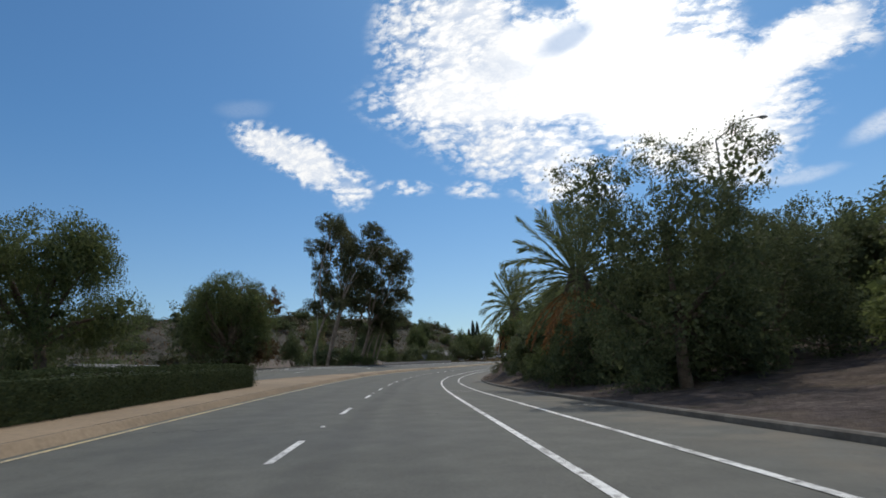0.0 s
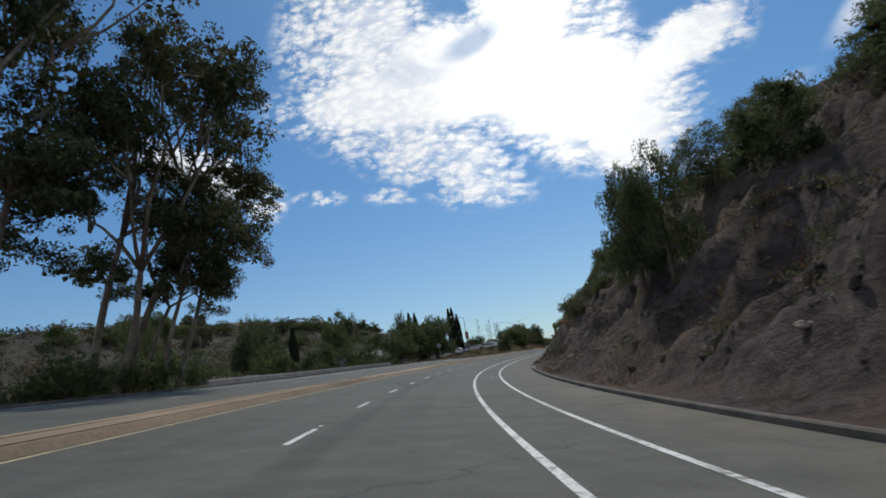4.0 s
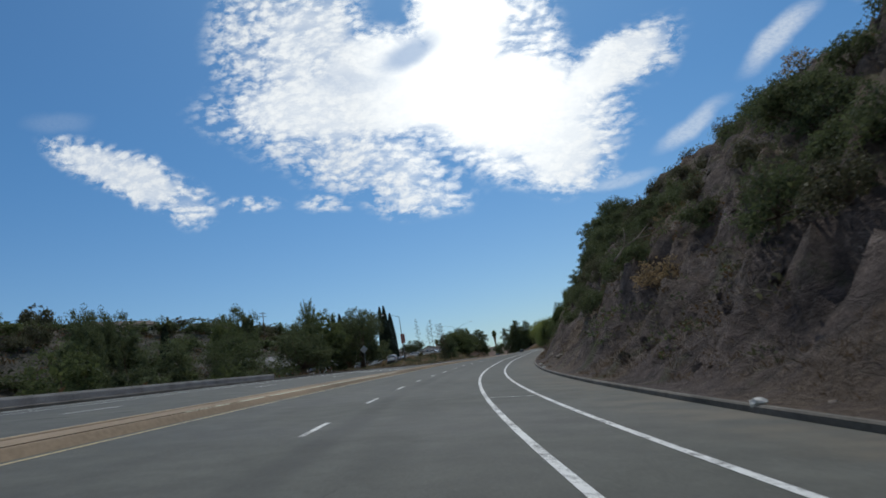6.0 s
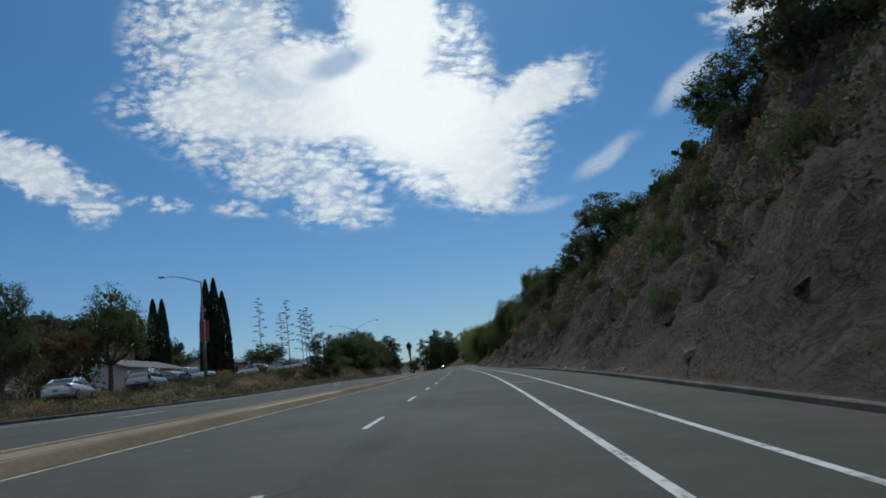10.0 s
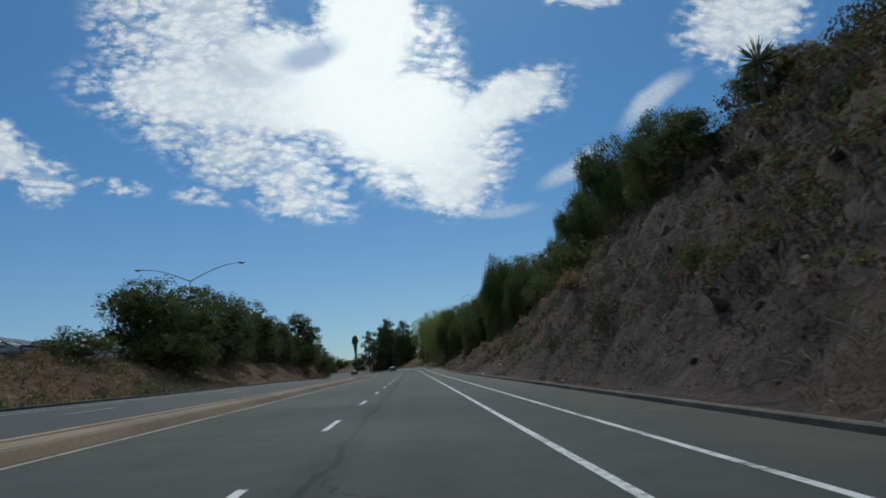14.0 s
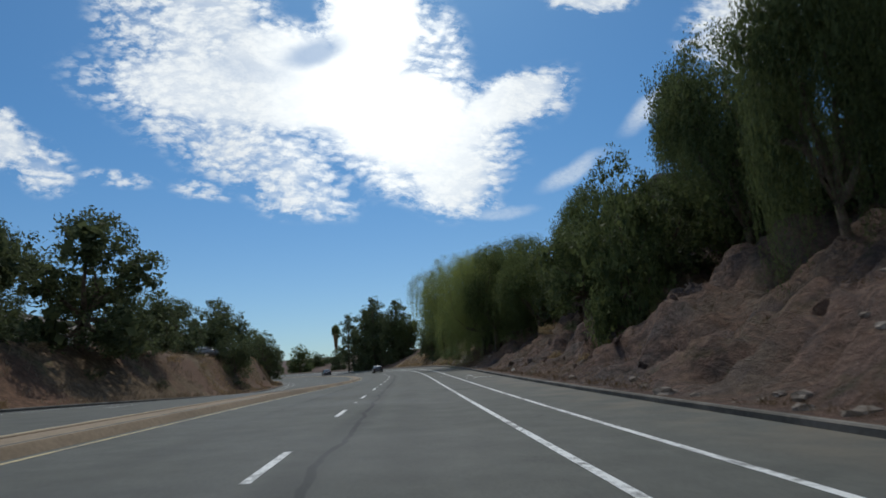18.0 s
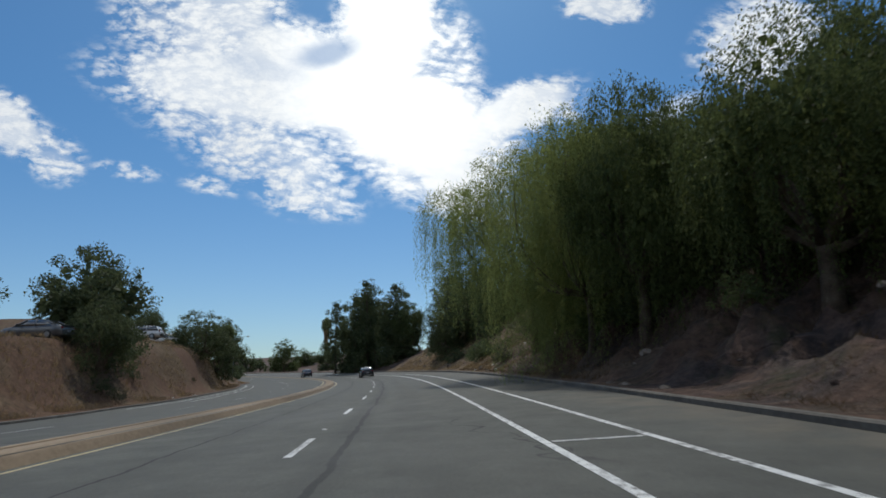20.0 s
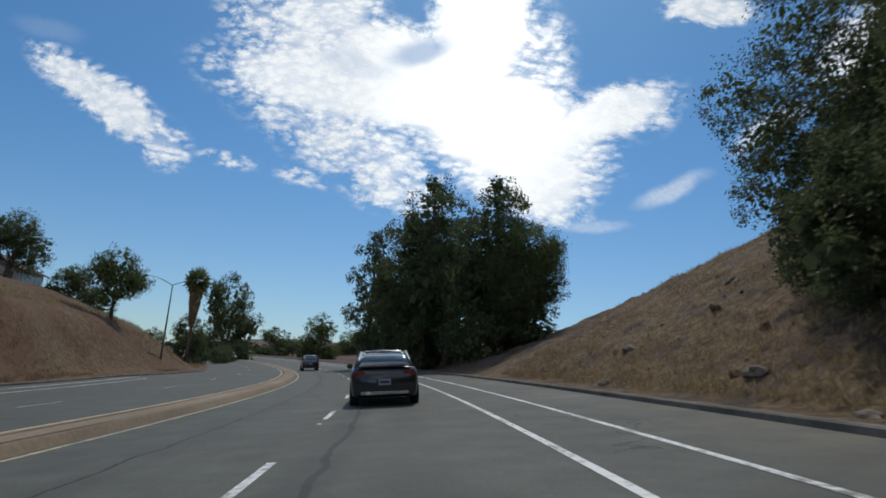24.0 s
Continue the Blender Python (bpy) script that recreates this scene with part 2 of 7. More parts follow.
def leafy(name, dark, light, through=0.35, gloss=0.22):
    """Leaves: each its own shade, some light passing through."""
    def paint(net, bsdf):
        isle = net.node("ShaderNodeNewGeometry").outputs["Random Per Island"]
        tone = net.noise(place(net), 0.55, 3.0)
        both = net.math("ADD", net.math("MULTIPLY", isle, 0.6), net.math("MULTIPLY", tone, 0.4))
        colour = net.ramp(both, [(0.2, dark), (0.8, light)])
        net.put(bsdf.inputs["Base Color"], colour)
        bsdf.inputs["Roughness"].default_value = 0.72
        bsdf.inputs["Specular IOR Level"].default_value = gloss
        glow = net.node("ShaderNodeBsdfTranslucent")
        net.put(glow.inputs[0], net.mix(0.5, colour, light))
        both = net.node("ShaderNodeMixShader")
        both.inputs[0].default_value = through
        tree = net.tree
        tree.links.new(bsdf.outputs[0], both.inputs[1])
        tree.links.new(glow.outputs[0], both.inputs[2])
        tree.links.new(both.outputs[0], tree.nodes["Material Output"].inputs[0])
    return material(name, paint)


def plain(name, colour, rough=0.5, metal=0.0, coat=0.0, wear=0.12):
    def paint(net, bsdf):
        v = local(net)
        f = net.noise(v, 3.0, 6.0, 0.65)
        low = tuple(c * (1 - wear) for c in colour)
        high = tuple(min(1, c * (1 + wear)) for c in colour)
        net.put(bsdf.inputs["Base Color"], net.ramp(f, [(0.35, low), (0.65, high)]))
        net.put(bsdf.inputs["Roughness"], net.span(f, 0.3, 0.7, max(0.02, rough - 0.07), min(1, rough + 0.1)))
        bsdf.inputs["Metallic"].default_value = metal
        bsdf.inputs["Coat Weight"].default_value = coat
    return material(name, paint)


def asphalt_paint(net, bsdf):
    v = place(net)
    big, grit = net.noise(v, 0.18, 5.0, 0.6), net.noise(v, 28.0, 6.0, 0.7)
    blot = net.noise(v, 1.3, 5.0, 0.6)
    both = net.math("ADD", net.math("ADD", net.math("MULTIPLY", big, 0.4), net.math("MULTIPLY", grit, 0.35)), net.math("MULTIPLY", blot, 0.25))
    colour = net.ramp(both, [(0.36, (0.040, 0.041, 0.035)), (0.5, (0.085, 0.086, 0.073)), (0.64, (0.14, 0.14, 0.122))])
    crack = net.node("ShaderNodeTexVoronoi", feature="DISTANCE_TO_EDGE")
    wav = net.node("ShaderNodeVectorMath", operation="MULTIPLY_ADD")
    nz = net.node("ShaderNodeTexNoise")
    net.put(nz.inputs["Vector"], v)
    nz.inputs["Scale"].default_value = 1.2
    net.put(wav.inputs[0], nz.outputs["Color"])
    wav.inputs[1].default_value = (1.6, 1.6, 0)
    net.put(wav.inputs[2], v)
    net.put(crack.inputs["Vector"], wav.outputs[0])
    crack.inputs["Scale"].default_value = 0.11
    line = net.span(crack.outputs["Distance"], 0.0, 0.0045, 1.0, 0.0)
    line = net.math("MULTIPLY", line, net.span(net.noise(v, 0.09, 3.0), 0.48, 0.6))
    colour = net.mix(line, colour, (0.03, 0.03, 0.028))
    # oil and tyre bands, and a tar seam, that follow the lanes
    chart = net.node("ShaderNodeSeparateXYZ")
    net.put(chart.inputs[0], net.node("ShaderNodeUVMap", uv_map="across").outputs[0])
    wander = net.math("MULTIPLY", net.math("SUBTRACT", net.noise(v, 0.07, 3.0), 0.5), 0.9)
    across = net.math("ADD", chart.outputs[0], wander)
    for middle, half, weight in ((-1.05, 0.42, 0.45), (0.0, 0.55, 0.22), (-3.4, 0.5, 0.2)):
        off = net.math("ABSOLUTE", net.math("SUBTRACT", across, middle))
        band = net.math("MULTIPLY", net.span(off, half, half * 0.25), net.span(net.noise(v, 0.35, 4.0), 0.3, 0.62, 0.25, 1.0))
        colour = net.mix(net.math("MULTIPLY", band, weight), colour, (0.03, 0.03, 0.028))
    seam = net.math("ABSOLUTE", net.math("ADD", net.math("SUBTRACT", chart.outputs[0], -1.0), net.math("MULTIPLY", net.math("SUBTRACT", net.noise(v, 0.5, 4.0), 0.5), 0.5)))
    seam = net.math("MULTIPLY", net.span(seam, 0.06, 0.035), net.span(chart.outputs[1], 225.0, 245.0))
    colour = net.mix(net.math("MULTIPLY", seam, 0.7), colour, (0.02, 0.02, 0.02))
    split = net.math("ABSOLUTE", net.math("ADD", net.math("SUBTRACT", chart.outputs[0], -3.5), net.math("MULTIPLY", net.math("SUBTRACT", net.noise(v, 0.8, 5.0), 0.5), 0.45)))
    split = net.math("MULTIPLY", net.span(split, 0.035, 0.012), net.span(chart.outputs[1], 338.0, 352.0))
    colour = net.mix(net.math("MULTIPLY", split, 0.85), colour, (0.015, 0.015, 0.014))
    dust = net.math("MULTIPLY", net.span(chart.outputs[0], 3.2, 5.0), net.span(net.noise(v, 0.8, 5.0), 0.35, 0.7))
    colour = net.mix(net.math("MULTIPLY", dust, 0.6), colour, (0.17, 0.14, 0.10))
    # darker from about 140 to 315 metres along
    dark_stretch = net.math("MULTIPLY", net.span(chart.outputs[1], 138.0, 200.0), net.span(chart.outputs[1], 315.0, 255.0))
    colour = net.mix(net.math("MULTIPLY", dark_stretch, 0.42), colour, (0.028, 0.030, 0.027))
    net.put(bsdf.inputs["Base Color"], colour)
    net.put(bsdf.inputs["Roughness"], net.span(big, 0.3, 0.7, 0.72, 0.9))
    bsdf.inputs["Specular IOR Level"].default_value = 0.35
    bump(net, bsdf, grit, 0.35, 0.01)


def line_paint(colour):
    def paint(net, bsdf):
        v = place(net)
        wear = net.noise(v, 9.0, 8.0, 0.75)
        patch = net.noise(v, 0.7, 4.0)
        both = net.math("ADD", net.math("MULTIPLY", wear, 0.7), net.math("MULTIPLY", patch, 0.3))
        net.put(bsdf.inputs["Base Color"], net.mix(net.span(both, 0.40, 0.53), (0.16, 0.155, 0.145), colour))
        bsdf.inputs["Roughness"].default_value = 0.7
    return paint


def rock_paint(net, bsdf):
    v = place(net)
    stretch = net.node("ShaderNodeMapping")
    net.put(stretch.inputs[0], v)
    stretch.inputs["Rotation"].default_value = (0.3, 0.35, 0)
    stretch.inputs["Scale"].default_value = (1, 1, 1.5)
    band = net.noise(stretch.outputs[0], 0.8, 8.0, 0.72, 0.35)
    small = net.noise(v, 3.2, 7.0, 0.7)
    crumb = net.noise(v, 17.0, 4.0, 0.7)
    both = net.math("ADD", net.math("ADD", net.math("MULTIPLY", band, 0.45), net.math("MULTIPLY", small, 0.35)), net.math("MULTIPLY", crumb, 0.2))
    stone = net.ramp(both, [(0.34, (0.024, 0.019, 0.018)), (0.46, (0.068, 0.053, 0.048)), (0.57, (0.14, 0.108, 0.095)), (0.68, (0.30, 0.245, 0.215))])
    # dark cracks between the blocks of stone
    crack = net.node("ShaderNodeTexVoronoi", feature="DISTANCE_TO_EDGE")
    twist = net.node("ShaderNodeVectorMath", operation="MULTIPLY_ADD")
    wild = net.node("ShaderNodeTexNoise")
    net.put(wild.inputs["Vector"], v)
    wild.inputs["Scale"].default_value, wild.inputs["Detail"].default_value = 1.6, 5.0
    net.put(twist.inputs[0], wild.outputs["Color"])
    twist.inputs[1].default_value = (1.1, 1.1, 1.1)
    net.put(twist.inputs[2], stretch.outputs[0])
    net.put(crack.inputs["Vector"], twist.outputs[0])
    crack.inputs["Scale"].default_value = 0.8
    seam = net.span(crack.outputs["Distance"], 0.0, 0.09, 1.0, 0.0)
    stone = net.mix(net.math("MULTIPLY", seam, net.span(net.noise(v, 0.5, 4.0), 0.42, 0.62, 0.0, 0.55)), stone, (0.014, 0.012, 0.011))
    straw = net.ramp(net.noise(v, 5.0, 6.0, 0.7), [(0.3, (0.065, 0.047, 0.034)), (0.7, (0.20, 0.15, 0.11))])
    patch = net.math("MULTIPLY", net.span(net.noise(v, 0.16, 6.0, 0.65), 0.46, 0.60), 0.85)
    colour = net.mix(patch, stone, straw)
    green = net.math("MULTIPLY", net.span(net.noise(v, 0.33, 5.0, 0.7), 0.56, 0.66), 0.6)
    colour = net.mix(green, colour, (0.07, 0.075, 0.035))
    # redder earth over the further stretch, golden straw on the last slope
    along = net.dot(v, (0.0, 1.0, 0.0))
    red = net.math("MULTIPLY", net.span(along, 268.0, 302.0), net.span(net.noise(v, 0.4, 5.0, 0.7), 0.36, 0.6))
    colour = net.mix(net.math("MULTIPLY", red, 0.5), colour, net.ramp(small, [(0.34, (0.075, 0.038, 0.026)), (0.66, (0.26, 0.15, 0.10))]))
    gold = net.math("MULTIPLY", net.math("MULTIPLY", net.span(along, 385.0, 402.0), net.span(along, 475.0, 455.0)), net.span(net.noise(v, 0.7, 6.0, 0.7), 0.36, 0.55))
    net.put(bsdf.inputs["Base Color"], net.mix(net.math("MULTIPLY", gold, 0.75), colour, net.ramp(small, [(0.34, (0.12, 0.075, 0.035)), (0.66, (0.36, 0.255, 0.13))])))
    bsdf.inputs["Roughness"].default_value = 0.95
    bsdf.inputs["Specular IOR Level"].default_value = 0.2
    bump(net, bsdf, net.math("SUBTRACT", both, net.math("MULTIPLY", seam, 0.07)), 1.0, 0.45)


def soil_paint(net, bsdf):
    v = place(net)
    big, small = net.noise(v, 0.12, 6.0, 0.65), net.noise(v, 2.4, 7.0, 0.75)
    straw = net.ramp(small, [(0.32, (0.055, 0.036, 0.022)), (0.5, (0.125, 0.085, 0.05)), (0.68, (0.25, 0.175, 0.108))])
    dirt = net.ramp(small, [(0.32, (0.06, 0.034, 0.022)), (0.68, (0.19, 0.108, 0.068))])
    colour = net.mix(net.span(big, 0.42, 0.58), straw, dirt)
    green = net.math("MULTIPLY", net.span(net.noise(v, 0.25, 5.0, 0.7), 0.60, 0.72), 0.6)
    net.put(bsdf.inputs["Base Color"], net.mix(green, colour, (0.085, 0.09, 0.035)))
    bsdf.inputs["Roughness"].default_value = 0.95
    bsdf.inputs["Specular IOR Level"].default_value = 0.15
    bump(net, bsdf, small, 0.8, 0.12)


ASPHALT = material("asphalt", asphalt_paint)
WHITE_LINE = material("white road paint", line_paint((0.72, 0.72, 0.69)))
YELLOW_LINE = material("faded yellow road paint", line_paint((0.62, 0.50, 0.26)))
TAN = mottled("tan concrete", (0.13, 0.096, 0.062), (0.235, 0.172, 0.108), (0.36, 0.265, 0.17), 0.12, 9.0, 0.9, 0.3, 0.01)
KERB_STONE = mottled("dusty kerb concrete", (0.07, 0.062, 0.05), (0.13, 0.115, 0.095), (0.21, 0.19, 0.16), 0.8, 12.0, 0.95, 0.3, 0.01)
CONCRETE = mottled("grey concrete", (0.20, 0.19, 0.175), (0.30, 0.285, 0.26), (0.40, 0.385, 0.36), 0.8, 18.0, 0.9, 0.3, 0.01)
ROCK = material("weathered rock and dry scrub", rock_paint)
SOIL = material("dry grass and dirt", soil_paint)
SCRUB = mottled("dark brush and eroded earth", (0.013, 0.014, 0.009), (0.034, 0.030, 0.020), (0.095, 0.074, 0.052), 0.06, 0.5, 0.95, 1.0, 0.8)
FAR_SOIL = mottled("distant scrubland", (0.04, 0.048, 0.04), (0.09, 0.09, 0.07), (0.17, 0.145, 0.11), 0.02, 0.3, 0.95, 0.0)
BARK = mottled("brown bark", (0.045, 0.032, 0.022), (0.11, 0.08, 0.055), (0.18, 0.14, 0.10), 3.0, 22.0, 0.95, 0.7, 0.03)
PALE_BARK = mottled("pale peeling bark", (0.10, 0.075, 0.055), (0.21, 0.165, 0.125), (0.36, 0.3, 0.24), 1.6, 9.0, 0.85, 0.4, 0.02)
LEAF_GUM = leafy("olive gum leaves", (0.036, 0.045, 0.022), (0.135, 0.138, 0.065), 0.3)
LEAF_DARK = leafy("dark green leaves", (0.038, 0.052, 0.025), (0.14, 0.165, 0.075), 0.4)
LEAF_MID = leafy("mid green leaves", (0.04, 0.058, 0.023), (0.15, 0.18, 0.068), 0.42)
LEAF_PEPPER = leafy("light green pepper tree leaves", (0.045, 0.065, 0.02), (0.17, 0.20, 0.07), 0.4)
# the pepper leaves again, sunshine through them painted in as brighter colour
LEAF_LIT = leafy("pepper tree leaves painted sunlit", (0.082, 0.106, 0.034), (0.30, 0.34, 0.115), 0.7)
LEAF_RED = leafy("reddish brown leaves", (0.045, 0.035, 0.02), (0.16, 0.10, 0.05), 0.3)
LEAF_PALM = leafy("palm fronds", (0.05, 0.07, 0.025), (0.20, 0.22, 0.09), 0.4)
LEAF_CYPRESS = leafy("cypress leaves", (0.010, 0.017, 0.010), (0.035, 0.05, 0.025), 0.15)
LEAF_HEDGE = leafy("dark hedge leaves", (0.02, 0.03, 0.013), (0.075, 0.095, 0.04), 0.15, 0.06)
LEAF_SAGE = leafy("grey green scrub leaves", (0.045, 0.048, 0.028), (0.16, 0.155, 0.085), 0.25)
DEAD_WOOD = leafy("bleached dead twigs", (0.10, 0.075, 0.055), (0.36, 0.30, 0.24), 0.05, 0.1)
RUST = leafy("dead orange brown fronds", (0.12, 0.05, 0.02), (0.42, 0.19, 0.07), 0.35)
HAY = leafy("greyed dry grass", (0.10, 0.075, 0.05), (0.30, 0.235, 0.165), 0.3)
STRAW = leafy("dry straw", (0.16, 0.105, 0.05), (0.46, 0.34, 0.19), 0.3)
STEEL = plain("galvanised steel", (0.33, 0.34, 0.34), 0.45, 0.8)
POLE_PAINT = plain("grey green lamp pole paint", (0.13, 0.145, 0.14), 0.6)


# ---- mesh helpers ----
def mesh_object(name, verts, faces, mat, parent=None, smooth=False, label=""):
    data = bpy.data.meshes.new(name)
    data.from_pydata([tuple(v) for v in verts], [], faces)
    data.materials.append(mat)
    if smooth:
        data.polygons.foreach_set("use_smooth", [True] * len(data.polygons))
    data.update()
    ob = new(name, data)
    if parent:
        ob.parent = parent
    if label:
        ob["label"] = label
    return ob


def part(name, bm, mat, parent, label="", smooth=False):
    data = bpy.data.meshes.new(name)
    bm.to_mesh(data)
    bm.free()
    data.materials.append(mat)
    if smooth:
        data.polygons.foreach_set("use_smooth", [True] * len(data.polygons))
    ob = new(name, data)
    ob.parent = parent
    if label:
        ob["label"] = label
    return ob


def thing(name, m, label, category, group="", kind=""):
    ob = new(name)
    ob.matrix_world = m
    return tagged(ob, label, category, group, kind)


def box(bm, x0, x1, y0, y1, z0, z1, bevel=0.0):
    made = bmesh.ops.create_cube(bm, size=1.0)["verts"]
    for v in made:
        v.co = Vector((x0 + (v.co.x + 0.5) * (x1 - x0), y0 + (v.co.y + 0.5) * (y1 - y0), z0 + (v.co.z + 0.5) * (z1 - z0)))
    if bevel:
        edges = list({e for v in made for e in v.link_edges})
        bmesh.ops.bevel(bm, geom=edges, offset=bevel, segments=2, affect="EDGES")
    return bm


def tube(verts, faces, points, radii, sides=7):
    """Adds a tapered tube along the points."""
    base = len(verts)
    n = len(points)
    for i, (p, r) in enumerate(zip(points, radii)):
        p, r = Vector(p), float(r)
        d = (Vector(points[min(i + 1, n - 1)]) - Vector(points[max(i - 1, 0)])).normalized()
        a = d.orthogonal().normalized()
        b = d.cross(a)
        for k in range(sides):
            w = 2 * math.pi * k / sides
            verts.append(p + r * (math.cos(w) * a + math.sin(w) * b))
    for i in range(n - 1):
        for k in range(sides):
            q = base + i * sides
            faces.append((q + k, q + (k + 1) % sides, q + sides + (k + 1) % sides, q + sides + k))
    faces.append(tuple(base + (n - 1) * sides + k for k in range(sides)))
    faces.append(tuple(base + k for k in reversed(range(sides))))


def strip(name, s0, s1, inner, outer, height, mat, step=2.0, columns=2, parent=None, smooth=True):
    """A ribbon along the road between two offsets, each a number or a function of s."""
    n = max(2, int(round((s1 - s0) / step)) + 1)
    verts, faces = [], []
    for i in range(n):
        s = s0 + (s1 - s0) * i / (n - 1)
        a = inner(s) if callable(inner) else inner
        b = outer(s) if callable(outer) else outer
        for k in range(columns):
            u = a + (b - a) * k / (columns - 1)
            verts.append(road(s, u, height(s, u) if callable(height) else height))
    for i in range(n - 1):
        for k in range(columns - 1):
            q = i * columns + k
            faces.append((q, q + 1, q + columns + 1, q + columns))
    ob = mesh_object(name, verts, faces, mat, parent, smooth)
    if mat is ASPHALT:  # the chart carries metres across and along
        chart = ob.data.uv_layers.new(name="across")
        flat = []
        for f in faces:
            for q in f:
                i, k = divmod(q, columns)
                t = s0 + (s1 - s0) * i / (n - 1)
                a = inner(t) if callable(inner) else inner
                b = outer(t) if callable(outer) else outer
                flat += [(a + (b - a) * k / (columns - 1)), t]
        chart.data.foreach_set("uv", flat)
    return ob


def rail(name, s0, s1, u, width, height, base, mat, step=3.0, parent=None, batter=0.0):
    """A kerb-like bar along the road with a chamfered top."""
    n = max(2, int(round((s1 - s0) / step)) + 1)
    verts, faces = [], []
    outline = [(-width / 2, base), (-width / 2, base + height * 0.8), (-width / 2 + 0.03, base + height), (width / 2 - 0.03, base + height), (width / 2, base + height * 0.8), (width / 2 + batter, base)]
    m = len(outline)
    for i in range(n):
        s = s0 + (s1 - s0) * i / (n - 1)
        uu = u(s) if callable(u) else u
        for du, h in outline:
            verts.append(road(s, uu + du, h))
    for i in range(n - 1):
        for k in range(m - 1):
            q = i * m + k
            faces.append((q, q + m, q + m + 1, q + 1))
    faces.append(tuple(range(m)))
    faces.append(tuple(reversed(range((n - 1) * m, n * m))))
    return mesh_object(name, verts, faces, mat, parent)


def table_at(rows):
    xs, ys = [r[0] for r in rows], [r[1] for r in rows]
    return lambda s: float(np.interp(s, xs, ys))


# ---- the road ----
LINE_L, LINE_R, KERB = -1.61, 1.71, 5.5
EDGE_L = -5.33
far_side = table_at([(-160, -10.2), (20, -10.2), (60, -6.6), (150, -6.5), (760, -6.5)])  # where the median ends
opp = table_at([(-160, 7.8), (382, 7.8), (408, 11.6), (430, 12.0), (490, 12.0), (516, 8.2), (760, 7.8)])  # width of the other carriageway
far_dash = table_at([(-160, 3.7), (382, 3.7), (410, 5.2), (490, 5.2), (516, 3.7), (760, 3.7)])
RAISE = 0.16


def opp_height(s, u):
    return RAISE


road_near = tagged(strip("road_near", S_MIN, S_MAX, EDGE_L - 0.25, KERB, 0.0, ASPHALT, 2.0, 4), "worn grey asphalt carriageway with faint cracks", "road", kind="structure")
road_far = tagged(strip("road_far", S_MIN, S_MAX, lambda s: far_side(s) - opp(s) - 0.8, lambda s: far_side(s) + 0.02, opp_height, ASPHALT, 2.0, 4), "grey asphalt carriageway of the oncoming lanes", "road", kind="structure")


def median_height(s, u):
    w = (u - far_side(s)) / (EDGE_L - 0.25 - far_side(s))
    return 0.165 + 0.03 * math.sin(math.pi * max(0, min(1, w)))


median = tagged(strip("median", S_MIN, S_MAX, lambda s: far_side(s) + 0.12, EDGE_L - 0.37, median_height, TAN, 2.0, 5), "tan concrete median strip between carriageways", "median", kind="structure")
tagged(rail("median_kerb", S_MIN, S_MAX, EDGE_L - 0.31, 0.14, 0.185, -0.02, TAN, batter=0.10), "low tan kerb of the median", "kerb", kind="structure")
tagged(rail("median_kerb_far", S_MIN, S_MAX, lambda s: far_side(s) + 0.07, 0.14, 0.075, RAISE - 0.03, TAN), "low tan kerb of the median", "kerb", kind="structure")
tagged(rail("kerb", S_MIN, S_MAX, KERB + 0.08, 0.16, 0.15, -0.02, KERB_STONE), "grey concrete kerb along the hillside", "kerb", kind="structure")
tagged(rail("kerb_far", S_MIN, S_MAX, lambda s: far_side(s) - opp(s) - 0.85, 0.16, 0.15, RAISE - 0.02, KERB_STONE), "grey concrete kerb of the oncoming lanes", "kerb", kind="structure")
markings = thing("road_markings", pose(0, 0, 0), "worn white and faded yellow road lines", "road marking", kind="structure")
UP = 0.006
strip("edge_line", S_MIN, S_MAX, LINE_R - 0.06, LINE_R + 0.06, UP, WHITE_LINE, 2.0, 2, markings)
bike = table_at([(-160, 3.4), (20, 3.3), (60, 3.13), (760, 3.13)])
strip("bike_line", S_MIN, S_MAX, lambda s: bike(s) - 0.06, lambda s: bike(s) + 0.06, UP, WHITE_LINE, 2.0, 2, markings)
strip("median_line", S_MIN, S_MAX, EDGE_L + 0.02, EDGE_L + 0.11, UP, YELLOW_LINE, 2.0, 2, markings)
strip("far_edge_line", S_MIN, S_MAX, lambda s: far_side(s) - opp(s) + 0.1, lambda s: far_side(s) - opp(s) + 0.22, RAISE + UP, WHITE_LINE, 2.0, 2, markings)
strip("far_bike_line", S_MIN, S_MAX, lambda s: far_side(s) - opp(s) + 1.3, lambda s: far_side(s) - opp(s) + 1.4, RAISE + UP, WHITE_LINE, 2.0, 2, markings)
strip("far_median_line", S_MIN, S_MAX, lambda s: far_side(s) - 0.35, lambda s: far_side(s) - 0.25, RAISE + UP, YELLOW_LINE, 2.0, 2, markings)
CYCLE = 7.28
stretch = table_at([(-160, 0.2), (0, 0.2), (80, 2.1), (135, 3.1), (190, 3.4), (262, 4.0), (317, 5.7), (372, 8.8), (445, 13.6), (760, 13.6)])  # the dashes' spacing varies a little
for k in range(-10, 95):
    s = 7.1 + k * CYCLE
    s += stretch(s)
    strip("dash", s, s + 2.2, LINE_L - 0.055, LINE_L + 0.055, UP, WHITE_LINE, 1.1, 2, markings)
    if k % 2 == 0:
        strip("far_dash", s, s + 3.0, lambda q: far_side(q) - far_dash(q) - 0.05, lambda q: far_side(q) - far_dash(q) + 0.05, RAISE + UP, WHITE_LINE, 1.5, 2, markings)
